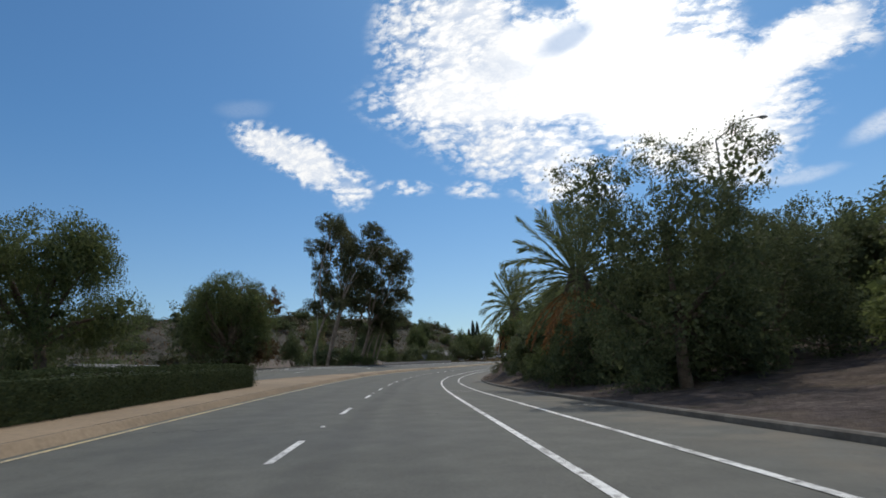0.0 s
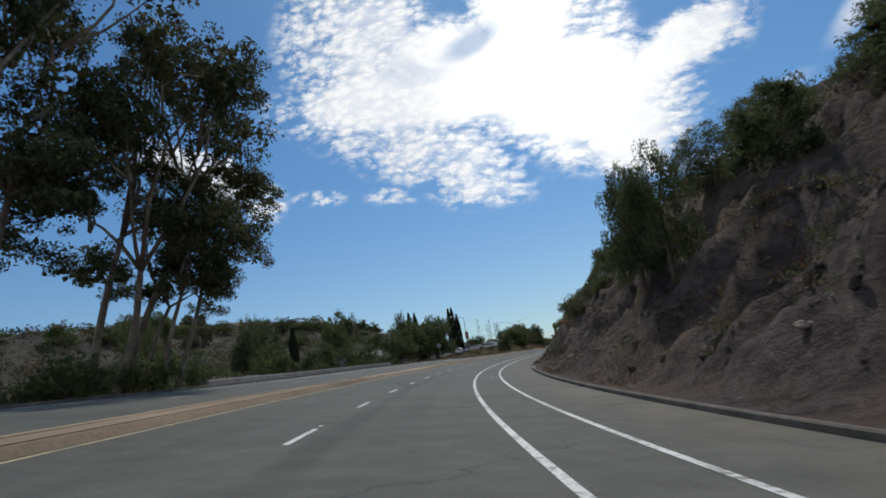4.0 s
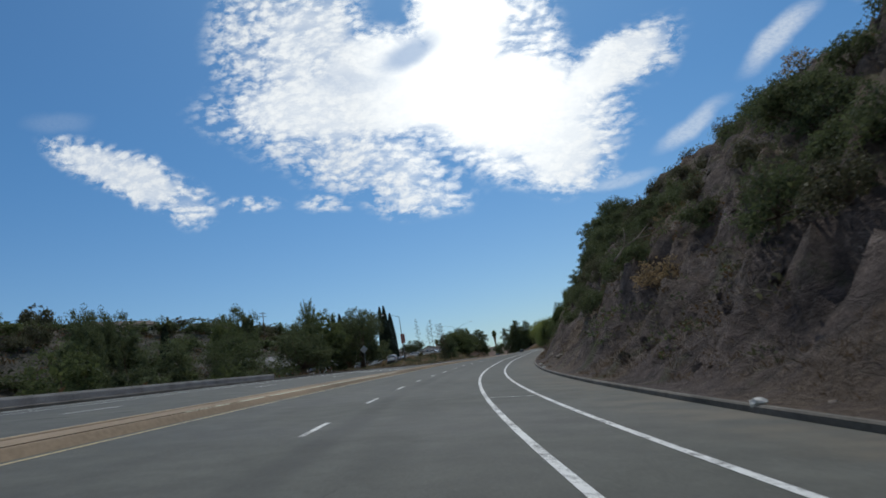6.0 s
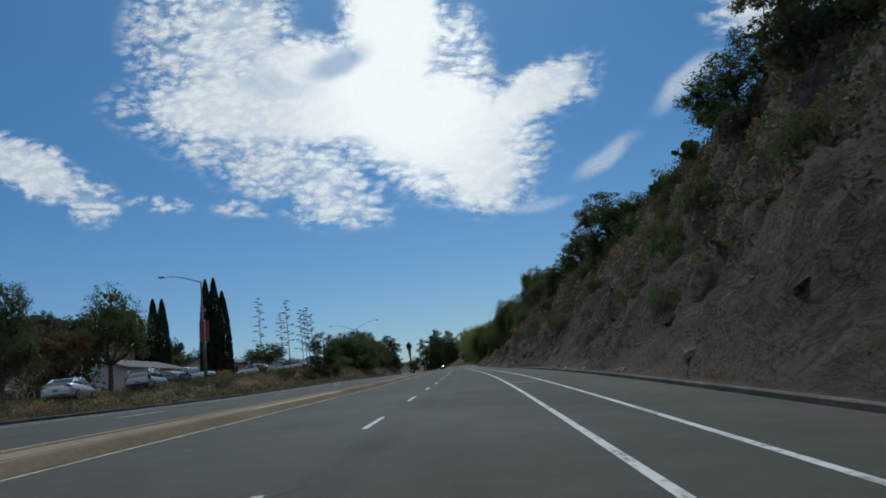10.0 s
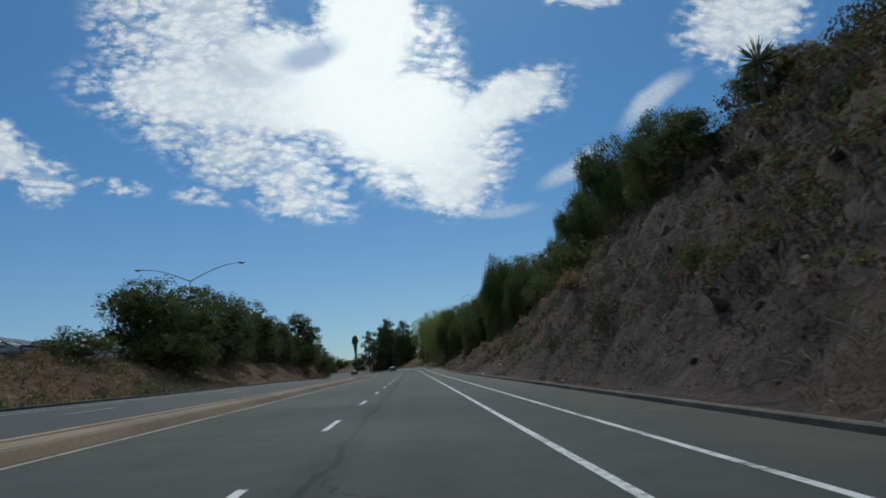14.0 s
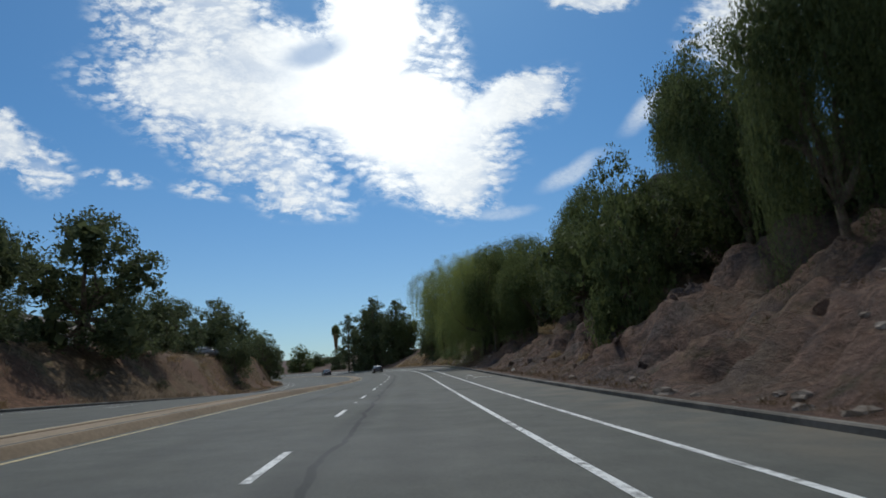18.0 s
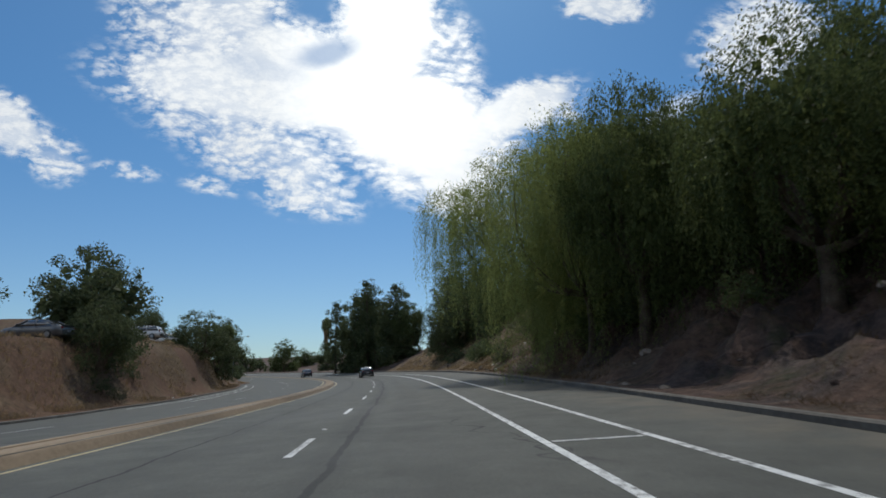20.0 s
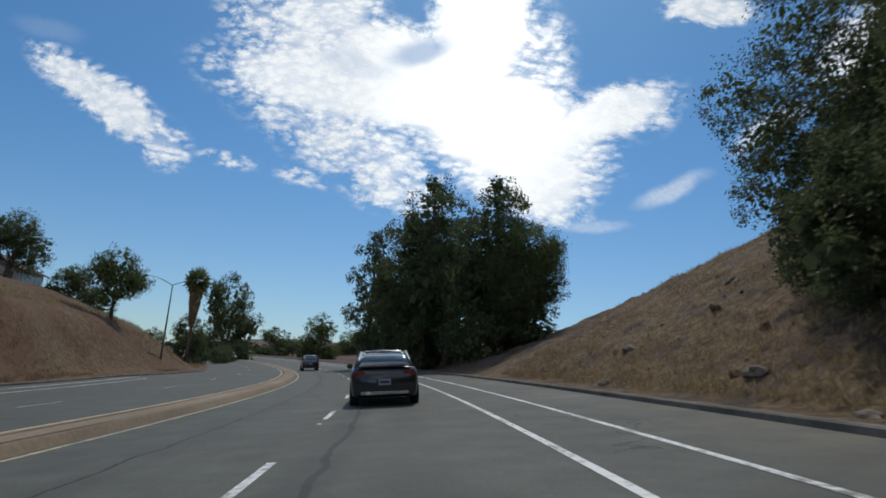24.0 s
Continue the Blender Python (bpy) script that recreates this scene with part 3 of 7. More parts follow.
for s in (30, 108, 126, 207, 298, 331, 372, 440):
    strip("cross_mark", s, s + 0.1, LINE_R + 0.1, lambda q: bike(q) - 0.1, UP, WHITE_LINE, 0.1, 2, markings)

# hatching before the side street
for start in (166.6, 186.0):
    for k in range(7):
        s = start + 0.62 * k
        strip("hatch_bar", s, s + 0.2, lambda q: far_side(q) - 6.6, lambda q: far_side(q) - 0.7, RAISE + UP, WHITE_LINE, 0.2, 4, markings)


def ring_mark(s, u, r, wide=0.07):
    """A painted ring on the near carriageway."""
    verts = [road(s + q * math.sin(a), u + q * math.cos(a), UP) for q in (r, r - wide) for a in np.linspace(0, 2 * math.pi, 20, endpoint=False)]
    mesh_object("cycle_ring", verts, [(k, (k + 1) % 20, 20 + (k + 1) % 20, 20 + k) for k in range(20)], WHITE_LINE, markings)


def bar_mark(name, s0, u0, s1, u1, wide=0.07):
    """A painted bar between two places on the near carriageway."""
    ds, du = s1 - s0, u1 - u0
    n = math.hypot(ds, du)
    a, b = -du / n * wide / 2, ds / n * wide / 2
    mesh_object(name, [road(s0 + a, u0 + b, UP), road(s1 + a, u1 + b, UP), road(s1 - a, u1 - b, UP), road(s0 - a, u0 - b, UP)], [(0, 3, 2, 1)], WHITE_LINE, markings)


ring_mark(363.9, 3.85, 0.34)
ring_mark(363.9, 4.75, 0.34)
for s0, u0, s1, u1 in ((363.9, 3.85, 364.6, 4.15), (364.6, 4.15, 364.6, 4.55), (364.6, 4.55, 363.9, 4.3), (363.9, 3.85, 363.9, 4.3), (364.8, 4.6, 363.9, 4.75), (363.9, 4.3, 364.7, 4.1)):
    bar_mark("cycle_bar", s0, u0, s1, u1)
for s0, u0, s1, u1 in ((366.9, 4.25, 368.9, 4.25), (368.2, 3.9, 368.9, 4.25), (368.2, 4.6, 368.9, 4.25)):
    bar_mark("arrow_bar", s0, u0, s1, u1, 0.11)

# ---- the land ----
hill_top = table_at([(-160, 0.5), (30, 0.8), (52, 2.5), (70, 8), (90, 10.5), (115, 12), (150, 13.5), (185, 14), (205, 14.5), (245, 12.5), (270, 11.6), (290, 10.8), (310, 9.8), (325, 8.4), (345, 8.0), (365, 9.0), (395, 9), (420, 10.5), (433, 12), (440, 12.8), (458, 13.5), (480, 9), (500, 4), (525, 1.6), (560, 0.6), (760, 0.6)])
hill_run = table_at([(-160, 20), (52, 9), (75, 12), (120, 15), (150, 14), (230, 13), (280, 10.5), (300, 11.2), (318, 12.6), (332, 14.5), (345, 15.5), (360, 18), (400, 16), (420, 19), (440, 20), (520, 18), (760, 20)])
left_top = table_at([(-160, -2.0), (60, -2.2), (140, -2.6), (165, -1.2), (200, 0.4), (240, 1.6), (270, 2.4), (330, 3.0), (380, 4.2), (410, 4.9), (440, 5.7), (470, 5.6), (490, 5.1), (518, 4.4), (545, 3.0), (575, 0.6), (760, 0.4)])
left_run = table_at([(-160, 9), (150, 10), (200, 9), (240, 7), (330, 6.5), (385, 6), (408, 4.6), (475, 4.8), (515, 7.5), (760, 14)])


def smoothed(w):
    w = max(0.0, min(1.0, w))
    return w * w * (3 - 2 * w)


def right_height(s, u):
    d = u - (KERB + 0.9)
    if d <= 0:
        return 0.12
    top, run = hill_top(s), hill_run(s)
    w = d / run
    h = top * (0.85 * min(w, 1.0) + 0.15 * smoothed(w)) + max(0, d - run) * 0.14
    rough = min(1.0, d / 2.5) * min(1.0, top / 6)
    p = Vector((s * 0.16, u * 0.16, 0.0))
    gully = noise.fractal(Vector((s * 0.22, u * 0.06, 3.1)), 1.0, 2.1, 4)
    lump = noise.fractal(p * 2.2, 0.5, 2.1, 4)
    crag = 0.35 - abs(noise.noise(Vector((s * 0.42, u * 0.55, 6.4)))) * 1.4
    rib = 0.3 - abs(noise.noise(Vector((s * 0.62 + 0.3 * gully, u * 0.16, 1.9)))) * 1.3
    step = noise.noise(Vector((s * 0.2, u * 0.2, 4.7)))
    ledge = abs(((h + 0.8 * step + 0.12 * s) * 0.62) % 1.0 - 0.5) - 0.25
    chip = noise.fractal(Vector((s * 1.5, u * 1.5, 2.2)), 0.7, 2.2, 3)
    wild = 1.0 - 0.7 * smoothed((s - 395) / 20)
    return 0.12 + h + rough * wild * (1.0 * gully + 0.68 * lump + 0.85 * crag + 0.66 * rib + 0.8 * ledge + 0.26 * chip) + 0.05 * noise.noise(Vector((s, u, 0)))


def left_edge(s):
    return far_side(s) - opp(s) - 0.95


def left_height(s, u):
    d = left_edge(s) - u
    if d <= 0.3:
        return RAISE + 0.1
    top, run = left_top(s), left_run(s)
    shelf = min(1.0, max(0.0, d - 1.2) / run)
    h = top * smoothed(shelf)
    ridge = 3.0 + 18.0 * smoothed((s - 90) / 85) * smoothed((420 - s) / 90)
    h += ridge * smoothed((d - 34) / 60) + 0.05 * max(0.0, d - 90)
    h += 3.6 * smoothed((d - 6) / 13) * smoothed((s - 425) / 25) * smoothed((575 - s) / 35)
    lump = noise.fractal(Vector((s * 0.2, u * 0.2, 7.7)), 0.9, 2.2, 5)
    return RAISE + 0.1 + h + min(1.0, d / 4) * 0.28 * lump + min(1.0, max(0, d - 34) / 20) * 1.3 * noise.fractal(Vector((s * 0.07, u * 0.07, 1.7)), 0.9, 2.2, 4)


def sheet(name, s0, s1, step, offsets, height, mat, apron=0):
    """Land along the road: offsets from the road's edge, outward, by a function of s."""
    count = int(round((s1 - s0) / step)) + 1
    right = name.startswith("hillside")
    m = len(offsets)
    verts, faces = [], []
    for i in range(count):
        s = s0 + i * step
        for d in offsets:
            u = (KERB + 0.1 + d) if right else left_edge(s) + 0.02 - d
            verts.append(road(s, u, height(s, u)))
        if apron:  # runs down to the far ground
            p = road(s, u + (apron if right else -apron), 0)
            verts.append(Vector((p.x, p.y, -15.0)))
    m += 1 if apron else 0
    for i in range(count - 1):
        for k in range(m - 1):
            q = i * m + k
            f = (q, q + 1, q + m + 1, q + m)
            faces.append(f if right else tuple(reversed(f)))
    return mesh_object(name, verts, faces, mat, None, True)


near_cols = [0, 0.4, 0.9] + [0.9 + 0.42 * k for k in range(1, 52)] + [24, 26, 29, 33, 38, 45, 55, 68, 85]
for name, s0, s1, step, text in (("hillside_1", -160, 62, 1.2, "low dirt bank with dry scrub"), ("hillside_2", 62, 330, 0.4, "steep weathered rock cutting with dry scrub"),
                                 ("hillside_3", 330, 480, 0.5, "brown slope of loose stones and dry grass"), ("hillside_4", 480, 760, 1.4, "low slope of dry grass and dirt")):
    tagged(sheet(name, s0, s1, step, near_cols, right_height, ROCK, 70), text, "hillside", kind="structure")
left_cols = [0, 0.4, 0.8] + [0.8 + 0.9 * k for k in range(1, 22)] + [21, 23, 26, 30]
valley_cols = [30, 33, 37, 41, 45, 50, 55, 62, 70, 78, 88, 100, 115, 135, 160, 190]
tagged(sheet("verge_1", -160, 186.5, 1.5, left_cols[:12], left_height, SOIL), "dry grass and dirt verge beside the road", "ground", kind="structure")
tagged(sheet("verge_2", 186.5, 759, 1.5, left_cols, left_height, SOIL), "dry grass and dirt slope beside the road", "ground", kind="structure")
tagged(sheet("valley_side_1", -160, 186.5, 1.5, left_cols[11:] + valley_cols[1:], left_height, SCRUB, 70), "brush covered brown hollow and far slope", "hillside", kind="structure")
tagged(sheet("valley_side_2", 186.5, 759, 1.5, valley_cols, left_height, SCRUB, 70), "brush covered brown hillside across the valley", "hillside", kind="structure")

bm = bmesh.new()
rings = [(0, -14), (120, -14), (400, -13), (900, -11), (1600, -6), (2600, 0), (4300, 2)]
loops = []
for r, z in rings[1:]:
    loops.append([bm.verts.new((-60 + r * math.cos(a), 220 + r * math.sin(a), z + (0 if r < 900 else 10 * noise.noise(Vector((3 * math.cos(a), 3 * math.sin(a), r * 0.002)))))) for a in np.linspace(0, 2 * math.pi, 72, endpoint=False)])
bm.faces.new(loops[0])
for a, b in zip(loops, loops[1:]):
    for k in range(72):
        bm.faces.new((a[k], a[(k + 1) % 72], b[(k + 1) % 72], b[k]))
data = bpy.data.meshes.new("ground")
bm.to_mesh(data), bm.free()
data.materials.append(FAR_SOIL)
tagged(new("ground", data), "distant dry scrubland reaching the horizon", "ground", kind="structure")


def land(s, u):
    """The ground's place at s, u."""
    if u > KERB:
        return road(s, u, right_height(s, u))
    if u < left_edge(s):
        return road(s, u, left_height(s, u))
    return road(s, u, 0.0 if u > EDGE_L else (median_height(s, u) if u > far_side(s) else RAISE))


# ---- plants ----
rng = np.random.default_rng(7)


def leaf_mesh(name, centres, axes, lengths, widths, mat):
    """One mesh of many folded leaves."""
    n = len(centres)
    axes = axes / np.linalg.norm(axes, axis=1)[:, None]
    side = np.cross(axes, rng.normal(size=(n, 3)))
    side /= np.linalg.norm(side, axis=1)[:, None] + 1e-9
    fold = np.cross(axes, side)
    half = axes * lengths[:, None] * 0.5
    wide = side * widths[:, None] * 0.5
    lift = fold * widths[:, None] * 0.18
    corners = np.stack([centres - half, centres + wide + lift, centres + half, centres - wide + lift], axis=1).reshape(-1, 3)
    data = bpy.data.meshes.new(name)
    data.vertices.add(4 * n)
    data.vertices.foreach_set("co", corners.astype(np.float32).ravel())
    data.loops.add(4 * n)
    data.loops.foreach_set("vertex_index", np.arange(4 * n, dtype=np.int32))
    data.polygons.add(n)
    data.polygons.foreach_set("loop_start", np.arange(0, 4 * n, 4, dtype=np.int32))
    data.polygons.foreach_set("loop_total", np.full(n, 4, dtype=np.int32))
    data.update(calc_edges=True)
    data.materials.append(mat)
    return data


def in_ball(n, inner=0.0):
    v = rng.normal(size=(n, 3))
    v /= np.linalg.norm(v, axis=1)[:, None]
    return v * (inner + (1 - inner) * rng.random((n, 1)) ** 0.5)


def crown(blobs, clumps, per, spread, leaf, mat, droop=0.0, inner=0.55, fill=1.0):
    """Leaves in clumps near the skin of some ovals (x, y, z, rx, ry, rz)."""
    blobs = np.array(blobs, float)
    size = blobs[:, 3] * blobs[:, 4] + blobs[:, 4] * blobs[:, 5] + blobs[:, 3] * blobs[:, 5]
    pick = rng.choice(len(blobs), size=clumps, p=size / size.sum())
    heart = blobs[pick, :3] + in_ball(clumps, inner) * blobs[pick, 3:]
    girth = spread * (0.6 + 0.8 * rng.random(clumps))
    which = np.repeat(np.arange(clumps), per)
    at = heart[which] + in_ball(len(which)) * girth[which, None] * np.array([1.0, 1.0, 0.8])
    way = rng.normal(size=at.shape)
    way[:, 2] -= droop
    size = leaf * (0.7 + 0.6 * rng.random(len(at)))
    wide = size * 0.5
    # broad shaded leaves close the inside
    n = int(clumps * 2.6)
    pick = rng.choice(len(blobs), size=n)
    at = np.concatenate([at, blobs[pick, :3] + in_ball(n) * blobs[pick, 3:] * 0.72])
    way = np.concatenate([way, rng.normal(size=(n, 3))])
    big = np.minimum(leaf * 3.0, 0.9) * (0.7 + 0.6 * rng.random(n)) * fill
    return leaf_mesh("crown", at, way, np.concatenate([size, big]), np.concatenate([wide, big * 0.7]), mat), heart


def strands(blobs, count, drop, leaf, mat, bunch=1, close=7.0, slim=0.34):
    """Hanging strings of small leaves, from ovals' skins."""
    blobs = np.array(blobs, float)
    pick = rng.integers(0, len(blobs), count)
    v = rng.normal(size=(count, 3))
    v /= np.linalg.norm(v, axis=1)[:, None]
    top = blobs[pick, :3] + v * blobs[pick, 3:] * (0.75 + 0.25 * rng.random((count, 1)))
    if bunch > 1:  # tresses of several strings
        top = np.repeat(top[:count // bunch], bunch, axis=0) + rng.normal(size=(count // bunch * bunch, 3)) * 0.11
        v = np.repeat(v[:count // bunch], bunch, axis=0)
    centres, ways = [], []
    for p, out in zip(top, v):
        n = int(6 + rng.random() * drop * close)
        k = np.arange(n)[:, None] / close
        lean = out * np.array([0.25, 0.25, 0]) * np.minimum(k, 1.0)
        pts = p + lean + np.array([0, 0, -1.0]) * k + rng.normal(size=(n, 3)) * (0.35 / close)
        centres.append(pts)
        w = rng.normal(size=(n, 3)) * 0.5
        w[:, 2] -= 1.0
        ways.append(w)
    centres, ways = np.concatenate(centres), np.concatenate(ways)
    size = leaf * (0.7 + 0.6 * rng.random(len(centres)))
    return leaf_mesh("foliage_curtain", centres, ways, size, size * slim, mat)


def wood(paths, mat, parent, name="trunk", sides=7):
    verts, faces = [], []
    for points, radii in paths:
        tube(verts, faces, points, radii, sides)
    return mesh_object(name, verts, faces, mat, parent, True)


def bent(a, b, sag=0.15, n=5):
    a, b = Vector(a), Vector(b)
    side = Vector(rng.normal(size=3)) * (b - a).length * sag
    return [a.lerp(b, k / (n - 1)) + side * math.sin(math.pi * k / (n - 1)) for k in range(n)]


def limbs(base, hearts, r0, mat, parent, fork=0.35, name="trunk", extra=()):
    """A trunk and limbs to the given places."""
    top = Vector(hearts[0])
    fork_at = Vector(base).lerp(Vector((base[0] * 0.5 + top.x * 0.5, base[1] * 0.5 + top.y * 0.5, top.z)), fork)
    paths = [(bent(Vector(base) - Vector((0, 0, 0.3)), fork_at, 0.05), np.linspace(r0 * 1.25, r0 * 0.8, 5))]
    for h in hearts:
        paths.append((bent(fork_at, h, 0.12), np.linspace(r0 * 0.62, r0 * 0.1, 5)))
    for a, b, r in extra:
        paths.append((bent(a, b, 0.12), np.linspace(r, r * 0.2, 5)))
    return wood(paths, mat, parent, name)


def add_crown(data, parent, name="crown"):
    ob = new(name, data)
    ob.parent = parent
    return ob


def grow_fine(root, mat, seed):
    """As grow_dense, with the finer leaves that show close by."""
    blobs = [(0, 0, 6.3, 3.4, 3.4, 3.3)]
    for k in range(11):
        a = k * 0.62 + seed
        r = 2.5 + 0.8 * rng.random()
        blobs.append((r * math.cos(a), r * math.sin(a), 1.9 + 5.4 * rng.random(), 1.9, 1.9, 1.7))
    data, hearts = crown(blobs, 400, 40, 0.62, 0.21, mat, 0.3, 0.68, 0.65)
    limbs((0, 0, 0), [b[:3] for b in blobs], 0.34, BARK, root)
    add_crown(data, root)


def grow_close(root, mat, seed):
    """As grow_fine, leafy to the ground, with the small leaves that show beside the lane."""
    blobs = [(0, 0, 6.3, 3.3, 3.3, 3.2)]
    for k in range(16):
        a = k * 2.4 + seed
        r = 2.3 + 1.2 * rng.random()
        blobs.append((r * math.cos(a), r * math.sin(a), 1.0 + 6.6 * (k / 15), 1.7, 1.7, 1.6))
    data, hearts = crown(blobs, 850, 52, 0.5, 0.125, mat, 0.4, 0.62, 0.7)
    limbs((0, 0, 0), [b[:3] for b in blobs[:9]], 0.26, BARK, root)
    add_crown(data, root)


def grow_broad(root, mat, seed, bark=BARK, low=0.22, clumps=230, per=42, leaf=0.235):
    """Ten metres high and nine wide; low: where the crown begins."""
    blobs = [(0, 0, 7.0, 2.8, 2.8, 2.7)]
    for k in range(7):
        a = k * 0.9 + seed
        r = 2.2 + 0.7 * rng.random()
        blobs.append((r * math.cos(a), r * math.sin(a), 1.9 + 5.4 * rng.random(), 2.2, 2.2, 1.9))
    data, hearts = crown(blobs, clumps, per, 0.75, leaf, mat)
    limbs((0, 0, 0), [b[:3] for b in blobs], 0.28, bark, root)
    add_crown(data, root)


def grow_dense(root, mat, seed):
    blobs = [(0, 0, 6.3, 3.4, 3.4, 3.3)]
    for k in range(9):
        a = k * 0.7 + seed
        r = 2.6 + 0.6 * rng.random()
        blobs.append((r * math.cos(a), r * math.sin(a), (1.2 if k % 2 else 2.0 + 5.2 * rng.random()), 2.0, 2.0, 1.8))
    data, hearts = crown(blobs, 290, 36, 0.72, 0.27, mat, 0.0, 0.68)
    limbs((0, 0, 0), [b[:3] for b in blobs], 0.34, BARK, root)
    add_crown(data, root)


def grow_far(root, mat, seed):
    """A plain tree for the distance, eight metres high and nine wide."""
    blobs = [(0, 0, 5.0, 2.9, 2.9, 2.6)] + [(2.6 * math.cos(k + seed), 2.6 * math.sin(k + seed), 1.5 + 3 * rng.random(), 1.9, 1.9, 1.7) for k in range(6)]
    data, hearts = crown(blobs, 80, 13, 0.85, 0.72, mat, 0.0, 0.7)
    limbs((0, 0, 0), [b[:3] for b in blobs], 0.25, BARK, root)
    add_crown(data, root)


def grow_thicket(root, mat, seed):
    """A low leafy thicket, four metres high and five wide."""
    blobs = [(0, 0, 2.4, 1.5, 1.5, 1.4)] + [(1.4 * math.cos(k * 0.9 + seed), 1.4 * math.sin(k * 0.9 + seed), 0.7 + 1.7 * rng.random(), 1.1, 1.1, 0.95) for k in range(7)]
    data, hearts = crown(blobs, 130, 24, 0.4, 0.17, mat, -0.2, 0.6, 0.7)
    limbs((0, 0, 0), [b[:3] for b in blobs], 0.12, BARK, root)
    add_crown(data, root)


def grow_gum(root, mat, seed):
    """Twenty-four metres high, twelve wide; open clumps on long pale limbs."""
    ends, paths = [], []
    for k in range(3):
        a = seed + k * 2.2
        base = Vector((0.7 * math.cos(a), 0.7 * math.sin(a), -0.4))
        mid = Vector((1.5 * math.cos(a), 1.5 * math.sin(a), 8.5 + k))
        paths.append((bent(base, mid, 0.06), np.linspace(0.27, 0.15, 5)))
        for j in range(4):
            b = a + (j - 1.5) * 0.85
            r = 2.0 + 3.0 * rng.random()
            end = Vector((r * math.cos(b), r * math.sin(b), min(21.4, 11.0 + 3.6 * j + 1.5 * rng.random())))
            paths.append((bent(mid, end, 0.12), np.linspace(0.13, 0.035, 5)))
            ends.append(end)
            for q in range(2):
                tip = end + Vector(np.clip(rng.normal(size=3), -1.3, 0.9)) * 1.5
                paths.append((bent(mid.lerp(end, 0.6), tip, 0.15), np.linspace(0.10, 0.03, 5)))
                ends.append(tip)
    blobs = [(e.x, e.y, min(e.z, 22.4), 1.9, 1.9, 1.4) for e in ends]
    blobs += [(3.2 * math.cos(a), 3.2 * math.sin(a), 7.5 + rng.random() * 4, 1.7, 1.7, 1.3) for a in np.linspace(0, 6, 5)]
    data, hearts = crown(blobs, 620, 76, 0.66, 0.21, mat, 0.9, 0.5, 0.8)
    wood(paths, PALE_BARK, root)
    add_crown(data, root)


def grow_pine(root, mat, seed):
    """Nineteen metres high, eight wide; a tall dark crown of lobes on one bole."""
    blobs = []
    for k in range(13):
        z = 5.0 + 13.0 * k / 12
        r = 2.4 * (1 - 0.6 * abs(k - 5) / 8)
        a = seed + k * 2.4
        blobs.append((r * math.cos(a) * 1.1, r * math.sin(a) * 1.1, z - 1.5, 2.2, 2.2, 1.5))
    blobs.append((0, 0, 17.8, 1.3, 1.3, 1.2))
    data, hearts = crown(blobs, 260, 54, 0.7, 0.26, mat, 0.0, 0.6, 0.8)
    paths = [([(0, 0, -0.4), (0.1, 0.1, 6), (0, 0.15, 12), (0, 0, 17.5)], [0.42, 0.34, 0.2, 0.05])]
    for b in blobs[::2]:
        paths.append((bent((0, 0, b[2] - 1.0), b[:3], 0.1), np.linspace(0.14, 0.04, 5)))
    wood(paths, BARK, root)
    add_crown(data, root)


def grow_pepper_near(root, mat, seed):
    """Eleven metres high and eleven wide, with thick curtains of fine hanging twigs."""
    blobs = [(0, 0, 8.2, 3.4, 3.4, 2.4)]
    for k in range(12):
        a = k * 0.7 + seed
        r = 3.2 + 0.8 * rng.random()
        blobs.append((r * math.cos(a), r * math.sin(a), 3.9 + 4.4 * rng.random(), 1.8, 1.8, 1.6))
    data, hearts = crown(blobs, 480, 54, 0.66, 0.105, mat, 1.6, 0.5, 0.55)
    limbs((0, 0, 0), [b[:3] for b in blobs], 0.17, BARK, root, 0.3)
    add_crown(data, root)
    add_crown(strands(blobs, 5200, 4.2, 0.15, mat, 5, 8.0, 0.15), root, "foliage_curtain")


def grow_pepper_full(root, mat, seed):
    """As grow_pepper_near, of coarser leaves, with a crown that hangs almost to the ground."""
    blobs = [(0, 0, 7.6, 3.4, 3.4, 2.9)]
    for k in range(12):
        a = k * 0.6 + seed
        r = 3.0 + 0.9 * rng.random()
        blobs.append((r * math.cos(a), r * math.sin(a), 3.0 + 5.0 * rng.random(), 1.7, 1.7, 1.7))
    data, hearts = crown(blobs, 640, 44, 0.7, 0.155, mat, 1.3, 0.6, 0.95)
    limbs((0, 0, 0), [b[:3] for b in blobs], 0.36, BARK, root, 0.3)
    add_crown(data, root)
    add_crown(strands(blobs, 1900, 3.2, 0.135, mat, 4, 8.0), root, "foliage_curtain")


def grow_yucca(root, mat, seed):
    """A ball of stiff blades on a short stem, two metres high."""
    n = 90
    v = in_ball(n, 0.98)
    v[:, 2] = v[:, 2] * 0.8 + 0.15
    wood([([(0, 0, -0.3), (0.05, 0, 0.7), (0, 0, 1.35)], [0.12, 0.09, 0.08])], BARK, root)
    add_crown(leaf_mesh("blades", v * 0.36 + np.array([0, 0, 1.35]), v, np.full(n, 0.75), np.full(n, 0.07), mat), root, "rosette")


